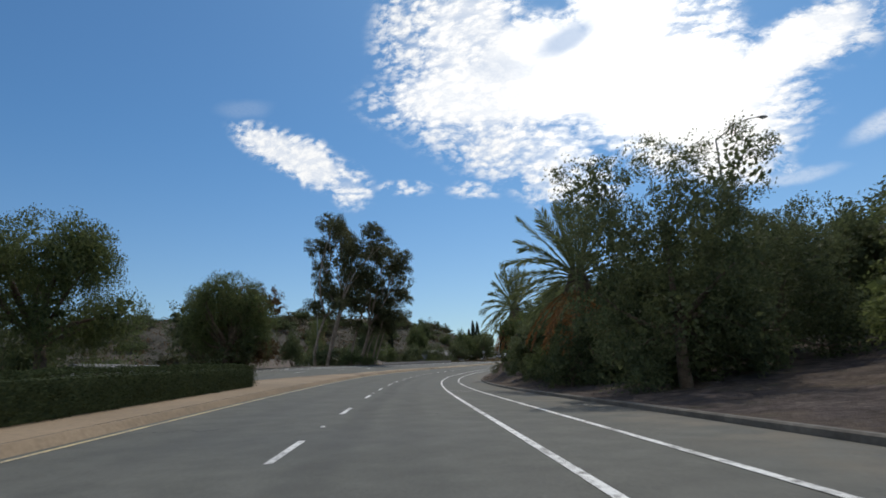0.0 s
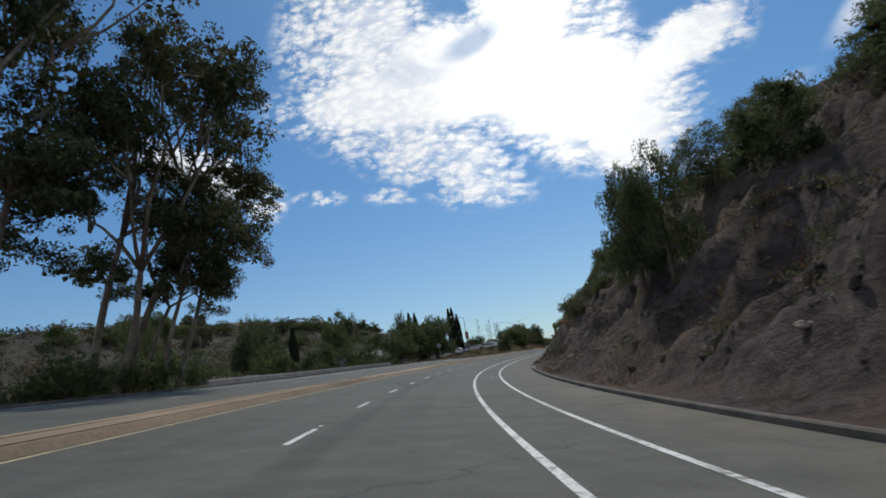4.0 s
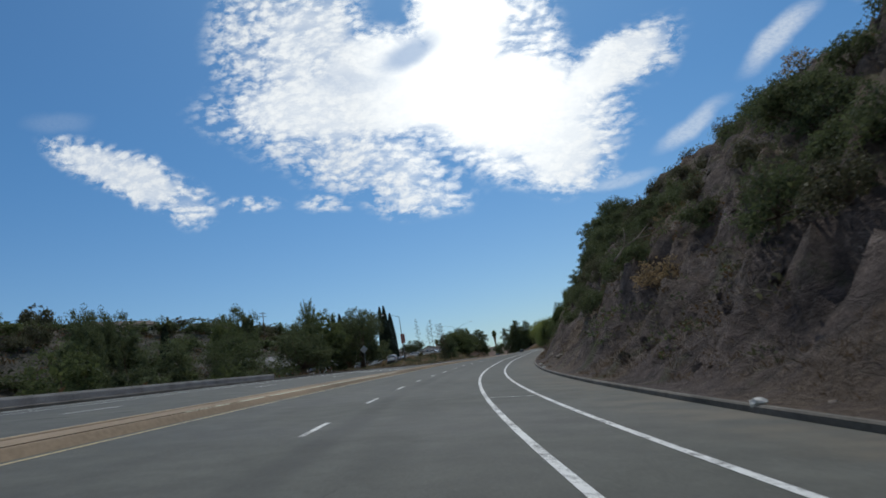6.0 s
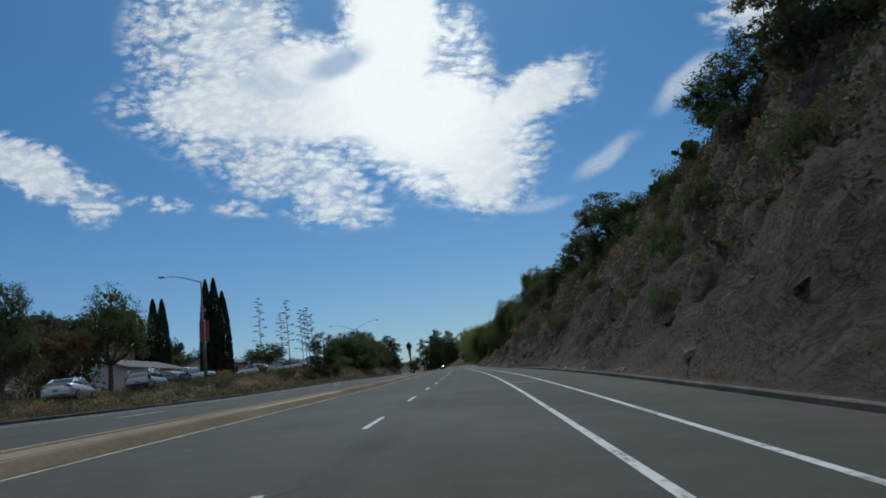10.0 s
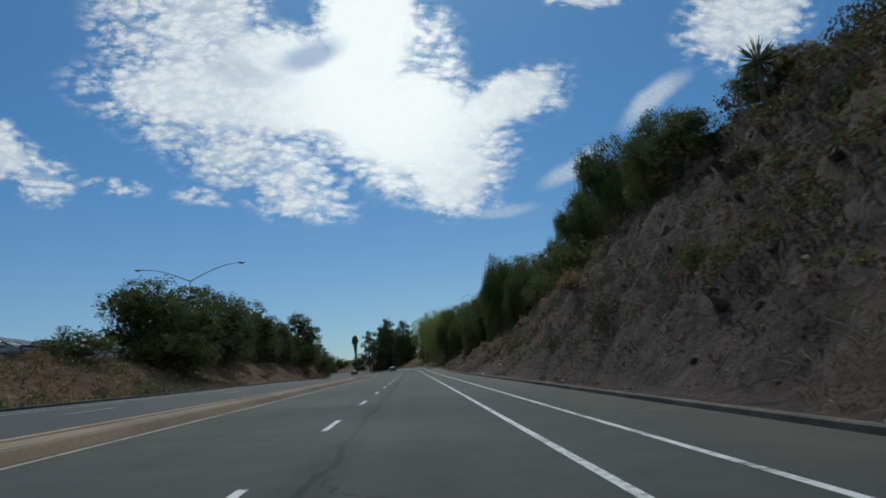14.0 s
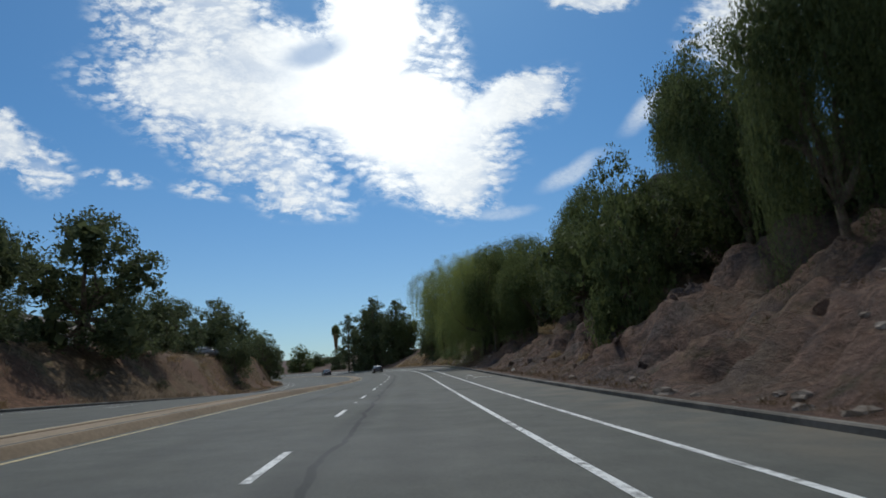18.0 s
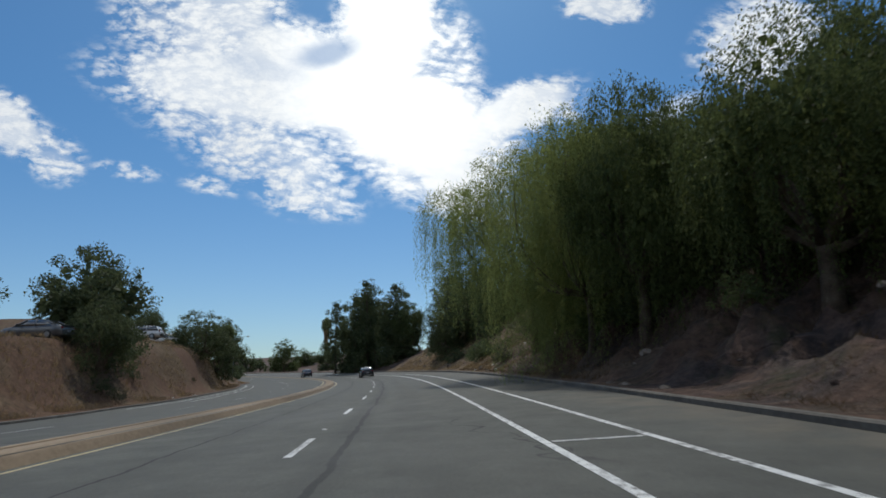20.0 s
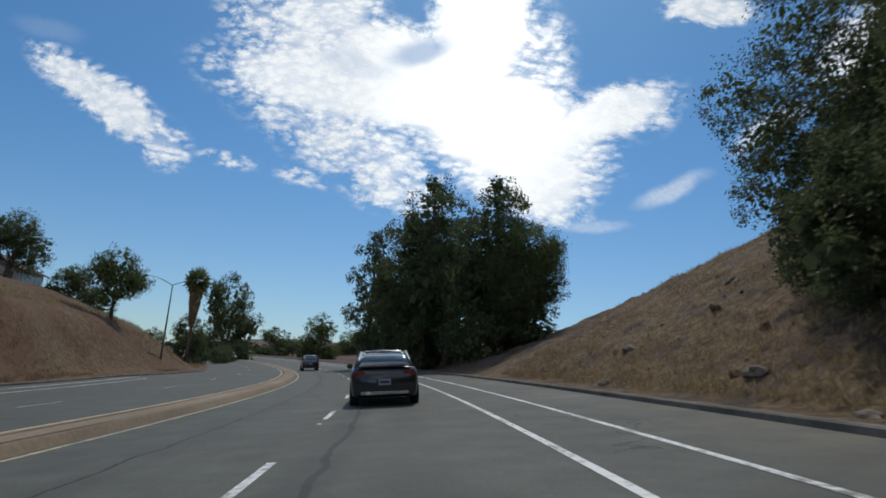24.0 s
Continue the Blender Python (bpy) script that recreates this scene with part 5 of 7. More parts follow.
# left-hand side
for kind, s, u, top, width in (
        ("pepper_full", 34, -20.5, 10.4, 10.4), ("pepper_full", 27, -23.0, 9.8, 8.0), ("broad_red", 60, -17.8, 9.6, 7.0), ("pepper_full", 57, -18.5, 10.0, 9.4), ("broad", 62, -23, 8.5, 8.0), ("dense", 85, -31, 6.5, 7.5), ("dense", 45, -30, 6.5, 7.0),
        ("broad", 110, -33, 8.6, 5.5),
        ("fine", 178, -21.5, 7.2, 7.2), ("broad_mid", 190, -23.7, 10.5, 7.6), ("fine", 197, -20.5, 9.8, 8.0), ("fine", 203, -22.5, 10.7, 8.5), ("date_palm", 189, -25.0, 11.4, 4.6),
        ("dense", 194, -26, 9.4, 8.0), ("broad_mid", 243, -35.4, 14.0, 7.6), ("broad", 225, -33, 11.6, 5.0), ("broad_red", 236, -37, 9.0, 7.0),
        ("cypress", 271.7, -37.0, 18.3, 2.5), ("cypress", 272.3, -36.0, 18.5, 2.5), ("cypress", 270.3, -34.0, 15.9, 2.4), ("cypress", 270.6, -35.2, 12.5, 2.4), ("cypress", 309.5, -63.7, 23.3, 3.3), ("cypress", 306.2, -60.2, 22.4, 3.2), ("cypress", 308, -65.6, 19.0, 3.0),
        ("stalk", 256, -24.1, 11.9, 1.7), ("stalk", 254.9, -20.4, 11.0, 1.8), ("stalk", 255.5, -21.4, 9.6, 1.5), ("stalk", 257.5, -19.4, 9.9, 1.6), ("stalk", 255.1, -18.0, 9.8, 1.6), ("stalk", 258, -18.2, 9.2, 1.5), ("stalk", 256.5, -18.7, 9.6, 1.4),
        ("dense", 268, -19.0, 7.4, 5.0), ("thicket_mid", 297, -22.5, 5.6, 5.5), ("dense_mid", 309, -21.0, 10.1, 9.3), ("broad", 276, -30, 8.0, 7.0),
        ("broad_mid", 309, -23.2, 10.6, 7.6), ("dense", 323, -22.6, 11.6, 9.9), ("dense", 331, -22.3, 11.6, 7.0), ("dense", 344.5, -23.0, 10.6, 8.6), ("broad_light", 349, -24.0, 13.4, 9.0), ("dense", 357, -22.2, 10.6, 6.6), ("dense", 369, -21.1, 13.0, 10.0), ("dense", 378, -21.5, 9.4, 7.0), ("dense", 361, -24.0, 11.2, 8.1),
        ("broad", 318, -24, 10.5, 8.0), ("broad", 330, -26, 10.0, 8.0), ("dense", 419, -25.9, 13.9, 10.0), ("dense", 422, -27.5, 11.5, 8.0), ("fine", 413, -22.5, 8.2, 5.5), ("dense", 399, -26, 11.5, 6.5),
        ("fine", 459, -24.4, 11.8, 9.5), ("fine", 467, -22.4, 8.6, 6.4), ("fan_palm", 500, -44.4, 17.2, 2.6), ("dense", 470, -43.0, 14.2, 5.5),
        ("dense", 498, -35.9, 14.6, 6.0), ("broad_mid", 509, -24.9, 13.6, 6.4), ("fan_palm", 537, -18.6, 14.6, 3.4), ("dense", 541, -18.7, 8.0, 5.4), ("dense", 582, -8.5, 19.0, 13.0), ("broad", 517, -37.6, 17.4, 8.0), ("dense", 520, -31.0, 11.5, 8.0), ("dense", 556, -13.0, 3.2, 4.0), ("dense", 563, -11.6, 3.4, 5.0), ("dense", 548, -17.0, 5.0, 4.0),
        ("fan_palm", 581, 26.4, 19.2, 3.4)):
    plant(kind, s, u, top, width, "trees beside the oncoming lanes", 1.8 if s > 405 and kind in ("fine", "dense") else 0.0)
for s, u, top, width, lean in ((98, -22.0, 26.6, 13.5, 12), (107, -19.5, 23.4, 13.5, 17), (109, -17.2, 15.5, 8.5, 15)):
    plant("gum", s, u, top, width, "gum trees beside the oncoming lanes", 0.3, "", lean)
for kind, s, u, top, width in (("date_palm", 160, -58, 15.2, 6.0), ("date_palm", 150, -52, 13.6, 5.5), ("fan_palm", 168, -62, 15.4, 2.4), ("dense", 187, -60, 16.2, 8.0), ("dense", 193, -62, 16.8, 7.0), ("dense", 199, -62, 16.6, 8.0), ("cypress", 212, -63, 15.4, 2.6), ("dense", 232, -60, 19.5, 11.0), ("broad_mid", 226, -58, 18.0, 9.0)):
    plant(kind, s, u, top, width, "trees across the valley", 0.3)
for k in range(165):  # the far side of the valley, closest along its crest
    s = 70 + 340 * rng.random()
    u = (-44 - 54 * rng.random()) if k < 110 else (-92 - 22 * rng.random())
    h = left_height(s, u)
    plant(("far", "far", "far", "far_sage", "far_mid")[k % 5], s, u, h + 2.2 + 4.0 * rng.random() ** 1.5, 5 + 4.5 * rng.random(), "trees across the valley", 0.4)

for k in range(44):  # where the road runs out of sight
    s = 600 + 150 * rng.random()
    u = (-18 - 75 * rng.random()) if k % 3 else (12 + 40 * rng.random())
    h = left_height(s, u) if u < 0 else right_height(s, u)
    plant(("far", "far_mid", "far")[k % 3], s, u, h + 3.0 + 3.5 * rng.random(), 6 + 4 * rng.random(), "trees where the road runs out of sight", 0.4)


def brush(name, label, count, spot, per, spread, leaf, mats):
    """Low brush over a slope, one piece of stuff for each kind of leaf; spot() gives a place."""
    for mat, tone in mats:
        at, size = [], []
        for k in range(count):
            p, q = spot()
            at.append(tuple(p))
            size.append(q)
        at, size = np.repeat(np.array(at), per, axis=0), np.repeat(np.array(size), per)
        ball = in_ball(len(at))
        ball[:, 2] = np.abs(ball[:, 2])
        at = at + ball * (spread * size)[:, None] * np.array([1.0, 1.0, 0.75])
        way = rng.normal(size=at.shape) + np.array([0, 0, 0.5])
        long = leaf * (0.6 + 0.8 * rng.random(len(at))) * np.sqrt(size)
        ob = new(name, leaf_mesh(name, at, way, long, long * 0.5, mat))
        tagged(ob, tone + " " + label, "brush", kind="stuff")


def valley_spot():
    s = 60 + 350 * rng.random()
    u = left_edge(s) - 22 - 85 * rng.random()
    return land(s, u), 0.5 + 1.2 * rng.random()


brush("valley_brush", "brush across the valley", 3000, valley_spot, 22, 1.5, 0.45, ((LEAF_RED, "dull brown"), (LEAF_HEDGE, "dark green")))


def lush_spot():
    while True:
        s = 184 + 92 * rng.random()
        d = hill_run(s) * (0.12 + 1.05 * rng.random() ** 0.7)
        if noise.noise(Vector((s * 0.1, d * 0.2, 8.2))) > -0.22:
            return land(s, KERB + 1.6 + d), 0.5 + 0.9 * rng.random()


def verge_spot():
    s = 186 + 130 * rng.random()
    d = 0.8 + 15 * rng.random() ** 1.3
    return land(s, left_edge(s) - d), 0.5 + 1.1 * rng.random()


brush("verge_brush", "weeds beside the oncoming lanes", 1100, verge_spot, 26, 0.55, 0.15, ((LEAF_SAGE, "grey green"), (STRAW, "dry straw"), (LEAF_DARK, "dark green")))


def hollow_spot():
    s = 88 + 100 * rng.random()
    return land(s, left_edge(s) - 3.5 - 32 * rng.random()), 0.5 + 1.2 * rng.random()


brush("hollow_brush", "brush below the road", 700, hollow_spot, 22, 1.0, 0.34, ((LEAF_DARK, "dark green"), (LEAF_HEDGE, "dark dull green"), (LEAF_RED, "dull brown")))


brush("slope_brush", "brush thick on the upper cutting", 1250, lush_spot, 20, 0.7, 0.2, ((LEAF_DARK, "dark green"), (LEAF_RED, "dull brown")))


def cutting_spot():
    while True:
        s = 62 + 262 * rng.random()
        d = hill_run(s) * 1.15 * rng.random() ** 0.8
        lush = 0.26 + 0.46 * smoothed((s - 185) / 40)
        if noise.noise(Vector((s * 0.12, d * 0.25, 2.2))) * 1.2 + lush > rng.random() * 0.9:
            return land(s, KERB + 1.6 + d), 0.4 + 0.9 * rng.random()


brush("cutting_brush", "brush on the rock cutting", 1700, cutting_spot, 26, 0.55, 0.15, ((LEAF_SAGE, "dry grey green"), (LEAF_DARK, "dark green"), (LEAF_RED, "withered brown")))

# scrub on the cutting, thickest along its crest
for k in range(150):
    s = 62 + 262 * rng.random()
    run = hill_run(s)
    if k < 85:
        d = run * (0.85 + 0.35 * rng.random())
        tall = (0.7 + 0.9 * rng.random()) if s < 180 else (1.2 + 1.6 * rng.random())
    else:
        d = 1.0 + run * 0.85 * rng.random()
        tall = 0.7 + 1.1 * rng.random()
    u = KERB + 0.9 + d
    plant(("shrub", "shrub_sage", "shrub_mid", "shrub_sage", "shrub_dry")[int(rng.integers(0, 5))], s, u, right_height(s, u) + tall, tall * (1.0 + 0.5 * rng.random()), "scrub on the cutting", 0.15)
for k in range(56):
    s = 178 + 98 * rng.random()
    u = KERB + 0.9 + hill_run(s) * (0.22 + 0.85 * rng.random() ** 0.8)
    tall = 0.9 + 1.2 * rng.random()
    plant(("thicket", "thicket_mid", "thicket", "thicket_sage")[k % 4], s, u, right_height(s, u) + tall, tall * (1.1 + 0.4 * rng.random()), "thicket on the cutting", 0.4)
for k in range(90):
    s = 122 + 62 * rng.random()
    u = KERB + 0.9 + hill_run(s) * (0.15 + 0.7 * rng.random() ** 0.8)
    tall = 0.9 + 1.2 * rng.random()
    plant(("thicket", "thicket_sage", "thicket")[k % 3], s, u, right_height(s, u) + tall, tall * (1.2 + 0.5 * rng.random()), "thicket on the cutting", 0.3)
for k in range(16):
    s = 66 + 50 * rng.random()
    u = KERB + 0.9 + hill_run(s) * (0.75 + 0.4 * rng.random())
    tall = 1.0 + 1.0 * rng.random()
    plant(("thicket", "thicket_sage")[k % 2], s, u, right_height(s, u) + tall, tall * 1.3, "thicket on the cutting", 0.4)
for s in range(328, 374, 3):  # bushes close the trees' feet
    u = 15.8 + 4.5 * rng.random()
    plant(("thicket_mid", "thicket")[s % 2], s, u, right_height(s, u) + 2.6 + 1.8 * rng.random(), 4.2, "thicket on the cutting", 0.4)
for s, u, top in ((288, 14.0, 12.0), (289.5, 14.6, 12.4), (291.5, 15.2, 12.2)):
    plant("stalk", s, u, top, 0.45, "agaves on the crest")
plant("sapling", 431.5, 21.4, 15.4, 4.2, "")
for k in range(26):  # weeds and shrubs on the last slope
    s = 406 + 36 * rng.random()
    u = KERB + 1.4 + 15 * rng.random()
    tall = 0.8 + 1.3 * rng.random()
    plant(("thicket_mid", "thicket_sage", "shrub", "thicket")[k % 4], s, u, right_height(s, u) + tall, tall * 1.6, "scrub on the last slope", 0.2)
for s, u in ((226, 16.5), (229, 15.0), (232, 16.0), (235, 17.5), (222, 18.0), (238, 16.5)):
    plant("cactus", s, u, right_height(s, u) + 2.3, 2.6, "prickly pears on the crest")
for k in range(40):
    s = 330 + 140 * rng.random()
    u = KERB + 1.2 + 16 * rng.random()
    tall = 0.5 + 0.7 * rng.random()
    plant(("shrub_dry", "shrub_sage", "shrub_mid")[k % 3], s, u, right_height(s, u) + tall, tall * 1.4, "scrub on the cutting", 0.1)
for k in range(60):
    s = 110 + 370 * rng.random()
    u = left_edge(s) - 1.5 - 12 * rng.random()
    tall = 0.5 + 0.9 * rng.random()
    plant(("shrub_dry", "shrub_sage", "shrub", "shrub_dry")[k % 4], s, u, left_height(s, u) + tall, tall * 1.5, "scrub beside the oncoming lanes", 0.1)
for k in range(26):
    s = 100 + 75 * rng.random()
    u = left_edge(s) - 4 - 20 * rng.random()
    tall = 1.8 + 2.0 * rng.random()
    plant(("shrub", "shrub_sage", "shrub_mid")[k % 3], s, u, left_height(s, u) + tall, tall * 1.6, "scrub in the valley", 0.2)
for kind, s, u, top, width in (  # undergrowth that closes the trees' feet at the start
        ("thicket", 99, -21.6, 4.4, 6.0), ("thicket_mid", 104, -19.6, 4.0, 5.5), ("thicket", 102, -24.6, 4.6, 6.0), ("thicket_mid", 108, -17.6, 3.4, 4.0), ("thicket", 58, -18.6, 4.2, 6.0),
        ("dense", 166, -31, 6.2, 7.5), ("dense_mid", 158, -35, 6.4, 7.5), ("fine", 173, -27, 6.6, 7.0), ("dense", 150, -40, 6.6, 8.0), ("thicket", 160, -28, 3.4, 5.0), ("thicket_mid", 168, -25, 3.2, 5.0), ("thicket", 145, -33, 3.4, 5.5),
        ("fine", 26, 18.6, 8.4, 5.0), ("thicket", 29.6, 7.9, 3.4, 3.6), ("thicket_mid", 33, 7.7, 3.2, 3.4), ("dense", 22, 10.6, 5.6, 6.0)):
    plant(kind, s, u, top, width, "undergrowth beside the road", 0.2)


# ---- vehicles ----
GLASS_DARK = plain("dark car glass", (0.02, 0.024, 0.026), 0.06, 0.0, 0.6, 0.05)
GLASS_DARK.node_tree.nodes["Principled BSDF"].inputs["IOR"].default_value = 2.3
TYRE = plain("black rubber", (0.018, 0.018, 0.018), 0.85)
RIM = plain("grey alloy", (0.34, 0.34, 0.35), 0.35, 0.9)
RED_LAMP = plain("red lamp plastic", (0.22, 0.012, 0.012), 0.15, 0.0, 0.7)
CLEAR_LAMP = plain("clear lamp plastic", (0.55, 0.55, 0.55), 0.12, 0.0, 0.7)
TRIM = plain("black plastic trim", (0.02, 0.02, 0.021), 0.55)
PLATE = plain("white plate", (0.3, 0.3, 0.29), 0.5)
PLATE_MARK = plain("dark blue bars", (0.03, 0.04, 0.12), 0.5)
CHROME = plain("bright metal strip", (0.62, 0.62, 0.62), 0.2, 1.0)


def car_paint(name, colour):
    def paint(net, bsdf):
        f = net.noise(local(net), 2.0, 6.0, 0.6)
        net.put(bsdf.inputs["Base Color"], net.ramp(f, [(0.35, tuple(c * 0.88 for c in colour)), (0.65, colour)]))
        net.put(bsdf.inputs["Roughness"], net.span(f, 0.3, 0.7, 0.28, 0.42))
        bsdf.inputs["Metallic"].default_value = 0.35
        bsdf.inputs["Coat Weight"].default_value = 0.8
        bsdf.inputs["Coat Roughness"].default_value = 0.06
    return material(name, paint)


PAINTS = {"black": car_paint("black car paint", (0.022, 0.023, 0.025)), "blue": car_paint("dark blue car paint", (0.025, 0.03, 0.055)), "silver": car_paint("silver car paint", (0.42, 0.43, 0.44)),
          "white": car_paint("white car paint", (0.72, 0.72, 0.71)), "red": car_paint("red car paint", (0.32, 0.03, 0.025)), "grey": car_paint("grey car paint", (0.12, 0.125, 0.13))}

# per shape: length, half width, body rows (along, low, high, half width), cabin rows (along, foot, top, half foot, half top)
SHAPES = {
    "sedan": (4.8, 0.92, [(-2.4, 0.34, 0.80, 0.74), (-2.3, 0.24, 0.98, 0.84), (-1.7, 0.20, 1.02, 0.91), (0.0, 0.18, 0.96, 0.92), (1.2, 0.20, 0.94, 0.91), (2.0, 0.22, 0.82, 0.86), (2.35, 0.28, 0.66, 0.70)],
              [(-1.95, 0.98, 1.00, 0.74, 0.70), (-1.05, 0.96, 1.40, 0.80, 0.60), (-0.3, 0.95, 1.46, 0.82, 0.62), (0.45, 0.94, 1.40, 0.82, 0.60), (1.35, 0.92, 0.95, 0.78, 0.70)]),
    "suv": (4.7, 0.95, [(-2.35, 0.42, 0.95, 0.84), (-2.25, 0.34, 1.12, 0.93), (-1.4, 0.28, 1.10, 0.95), (0.0, 0.28, 1.08, 0.95), (1.1, 0.30, 1.07, 0.94), (2.0, 0.32, 0.98, 0.88), (2.3, 0.40, 0.76, 0.74)],
            [(-2.2, 1.10, 1.14, 0.84, 0.80), (-1.85, 1.09, 1.68, 0.86, 0.68), (-0.6, 1.08, 1.76, 0.87, 0.70), (0.4, 1.06, 1.70, 0.87, 0.68), (1.3, 1.04, 1.08, 0.82, 0.74)]),
    "pickup": (5.5, 0.98, [(-2.75, 0.45, 1.02, 0.88), (-2.65, 0.40, 1.08, 0.96), (-0.9, 0.36, 1.08, 0.97), (0.0, 0.34, 1.08, 0.98), (1.4, 0.36, 1.08, 0.97), (2.4, 0.38, 1.02, 0.92), (2.7, 0.46, 0.80, 0.80)],
               [(-0.85, 1.06, 1.10, 0.86, 0.80), (-0.6, 1.06, 1.74, 0.88, 0.68), (0.3, 1.06, 1.80, 0.88, 0.70), (0.9, 1.06, 1.74, 0.88, 0.68), (1.7, 1.06, 1.10, 0.84, 0.76)]),
}


def loft(rows, close=True):
    bm = bmesh.new()
    rings = [[bm.verts.new(p) for p in row] for row in rows]
    n = len(rings[0])
    for a, b in zip(rings, rings[1:]):
        for k in range(n - 1):
            bm.faces.new((a[k], a[k + 1], b[k + 1], b[k]))
        bm.faces.new((a[n - 1], a[0], b[0], b[n - 1]))
    if close:
        bm.faces.new(list(reversed(rings[0])))
        bm.faces.new(rings[-1])
    bmesh.ops.recalc_face_normals(bm, faces=bm.faces)
    return bm


def body_ring(y, low, high, w):
    mid = low + (high - low) * 0.55
    half = [(w * 0.86, low), (w * 0.97, low + 0.08), (w, mid), (w * 0.975, high - 0.10), (w * 0.90, high - 0.02), (w * 0.6, high + 0.015)]
    right = [(x, y, z) for x, z in half]
    return right + [(-x, y, z) for x, y, z in reversed(right)]


def cabin_ring(y, foot, top, w, v):
    half = [(w, foot), (w * 0.55 + v * 0.45 + 0.02, foot + (top - foot) * 0.5), (v + 0.02, top - 0.05 * (top - foot)), (v * 0.85, top), (v * 0.4, top + 0.012)]
    right = [(x, y, z) for x, z in half]
    return right + [(-x, y, z) for x, y, z in reversed(right)]


def wheel(root, x, y, r, wide):
    hub = new("wheel")
    hub.parent = root
    hub.location = (x, y, r)
    verts, faces = [], []
    prof = [(-wide / 2, r * 0.66), (-wide / 2, r * 0.93), (-wide * 0.36, r), (wide * 0.36, r), (wide / 2, r * 0.93), (wide / 2, r * 0.66)]
    n = 22
    for k in range(n):
        a = 2 * math.pi * k / n
        for dx, q in prof:
            verts.append((dx, q * math.cos(a), q * math.sin(a)))
    m = len(prof)
    for k in range(n):
        for j in range(m - 1):
            faces.append((k * m + j, k * m + j + 1, (k + 1) % n * m + j + 1, (k + 1) % n * m + j))
    mesh_object("tyre", verts, faces, TYRE, hub, True)
    bm = bmesh.new()
    bmesh.ops.create_cone(bm, cap_ends=True, segments=22, radius1=r * 0.67, radius2=r * 0.6, depth=wide * 0.9, matrix=Matrix.Rotation(math.pi / 2, 4, "Y"))
    side = 1 if x > 0 else -1
    for k in range(5):
        spin = Matrix.Rotation(k * 2 * math.pi / 5, 4, "X")
        made = bmesh.ops.create_cube(bm, size=1.0, matrix=spin @ Matrix.Translation((side * wide * 0.46, 0, r * 0.34)) @ Matrix.Diagonal((0.03, r * 0.2, r * 0.6, 1)))
    part("rim", bm, RIM, hub)


def build_car(m, shape, colour, name, label, group):
    length, w, rows, cabin = SHAPES[shape]
    paint = PAINTS[colour]
    root = thing(name, m, label, "car" if shape != "pickup" else "pickup truck", group)
    bm = loft([body_ring(*r) for r in rows])
    part("body", bm, paint, root, smooth=True)
    part("cabin_glass", loft([cabin_ring(*r) for r in cabin]), GLASS_DARK, root, "dark tinted windows", smooth=True)
    roof = [r for r in cabin if r[2] - r[1] > 0.3]
    bm = loft([[(v * 0.98, y, t - 0.035), (v * 0.8, y, t + 0.012), (0, y, t + 0.028), (-v * 0.8, y, t + 0.012), (-v * 0.98, y, t - 0.035)] for y, f, t, q, v in roof])
    part("roof", bm, paint, root, smooth=True)
    for sgn in (-1, 1):  # pillars follow the cabin's edge
        for a, b in ((0, 1), (3, 4), (2, 2)):
            ra, rb = cabin[a], cabin[b]
            verts, faces = [], []
            if a == b:
                tube(verts, faces, [(sgn * (ra[3] + 0.012), ra[0], ra[1]), (sgn * (ra[4] + 0.03), ra[0], ra[2])], [0.045, 0.04], 6)
            else:
                tube(verts, faces, [(sgn * (ra[3] + 0.005), ra[0], ra[1]), (sgn * (rb[4] + 0.012), rb[0], rb[2])] if a == 0 else [(sgn * (ra[4] + 0.012), ra[0], ra[2]), (sgn * (rb[3] + 0.005), rb[0], rb[1])], [0.05, 0.05], 6)
            mesh_object("pillar", verts, faces, paint, root, True)
        rear, nose = rows[1], rows[-2]
        bm = bmesh.new()
        if shape == "sedan":
            box(bm, min(sgn * 0.46, sgn * 0.80), max(sgn * 0.46, sgn * 0.80), rear[0] - 0.09, rear[0] + 0.10, rear[2] - 0.24, rear[2] - 0.08, 0.03)
        else:
            box(bm, min(sgn * 0.74, sgn * 0.90), max(sgn * 0.74, sgn * 0.90), rear[0] - 0.10, rear[0] + 0.08, rear[2] - 0.30, rear[2] + 0.05, 0.03)
        part("tail_lamp", bm, RED_LAMP, root, "red tail lamp")
        bm = bmesh.new()
        box(bm, min(sgn * 0.48, sgn * 0.80), max(sgn * 0.48, sgn * 0.80), nose[0] + 0.10, nose[0] + 0.30, nose[2] - 0.26, nose[2] - 0.13, 0.03)
        part("headlamp", bm, CLEAR_LAMP, root, "clear headlamp")
        bm = bmesh.new()
        box(bm, min(sgn * (w + 0.02), sgn * (w + 0.20)), max(sgn * (w + 0.02), sgn * (w + 0.20)), 0.82, 0.92, cabin[2][1] + 0.02, cabin[2][1] + 0.16, 0.03)
        part("mirror", bm, paint, root)
        r = 0.33 if shape == "sedan" else 0.37
        for y in (-length * 0.29, length * 0.30):
            wheel(root, sgn * (w - 0.10), y, r, 0.22)
        for y in (-0.55, 0.55):
            bm = bmesh.new()
            box(bm, min(sgn * w, sgn * (w + 0.02)), max(sgn * w, sgn * (w + 0.02)), y - 0.10, y + 0.10, rows[3][2] - 0.16, rows[3][2] - 0.12, 0.008)
            part("door_handle", bm, TRIM, root)
    back, front = rows[0], rows[-1]
    bm = bmesh.new()
    box(bm, -0.80, 0.80, back[0] - 0.07, back[0] + 0.12, back[1] - 0.02, back[1] + 0.24, 0.05)
    part("rear_bumper", bm, TRIM if shape != "sedan" else paint, root)
    bm = bmesh.new()
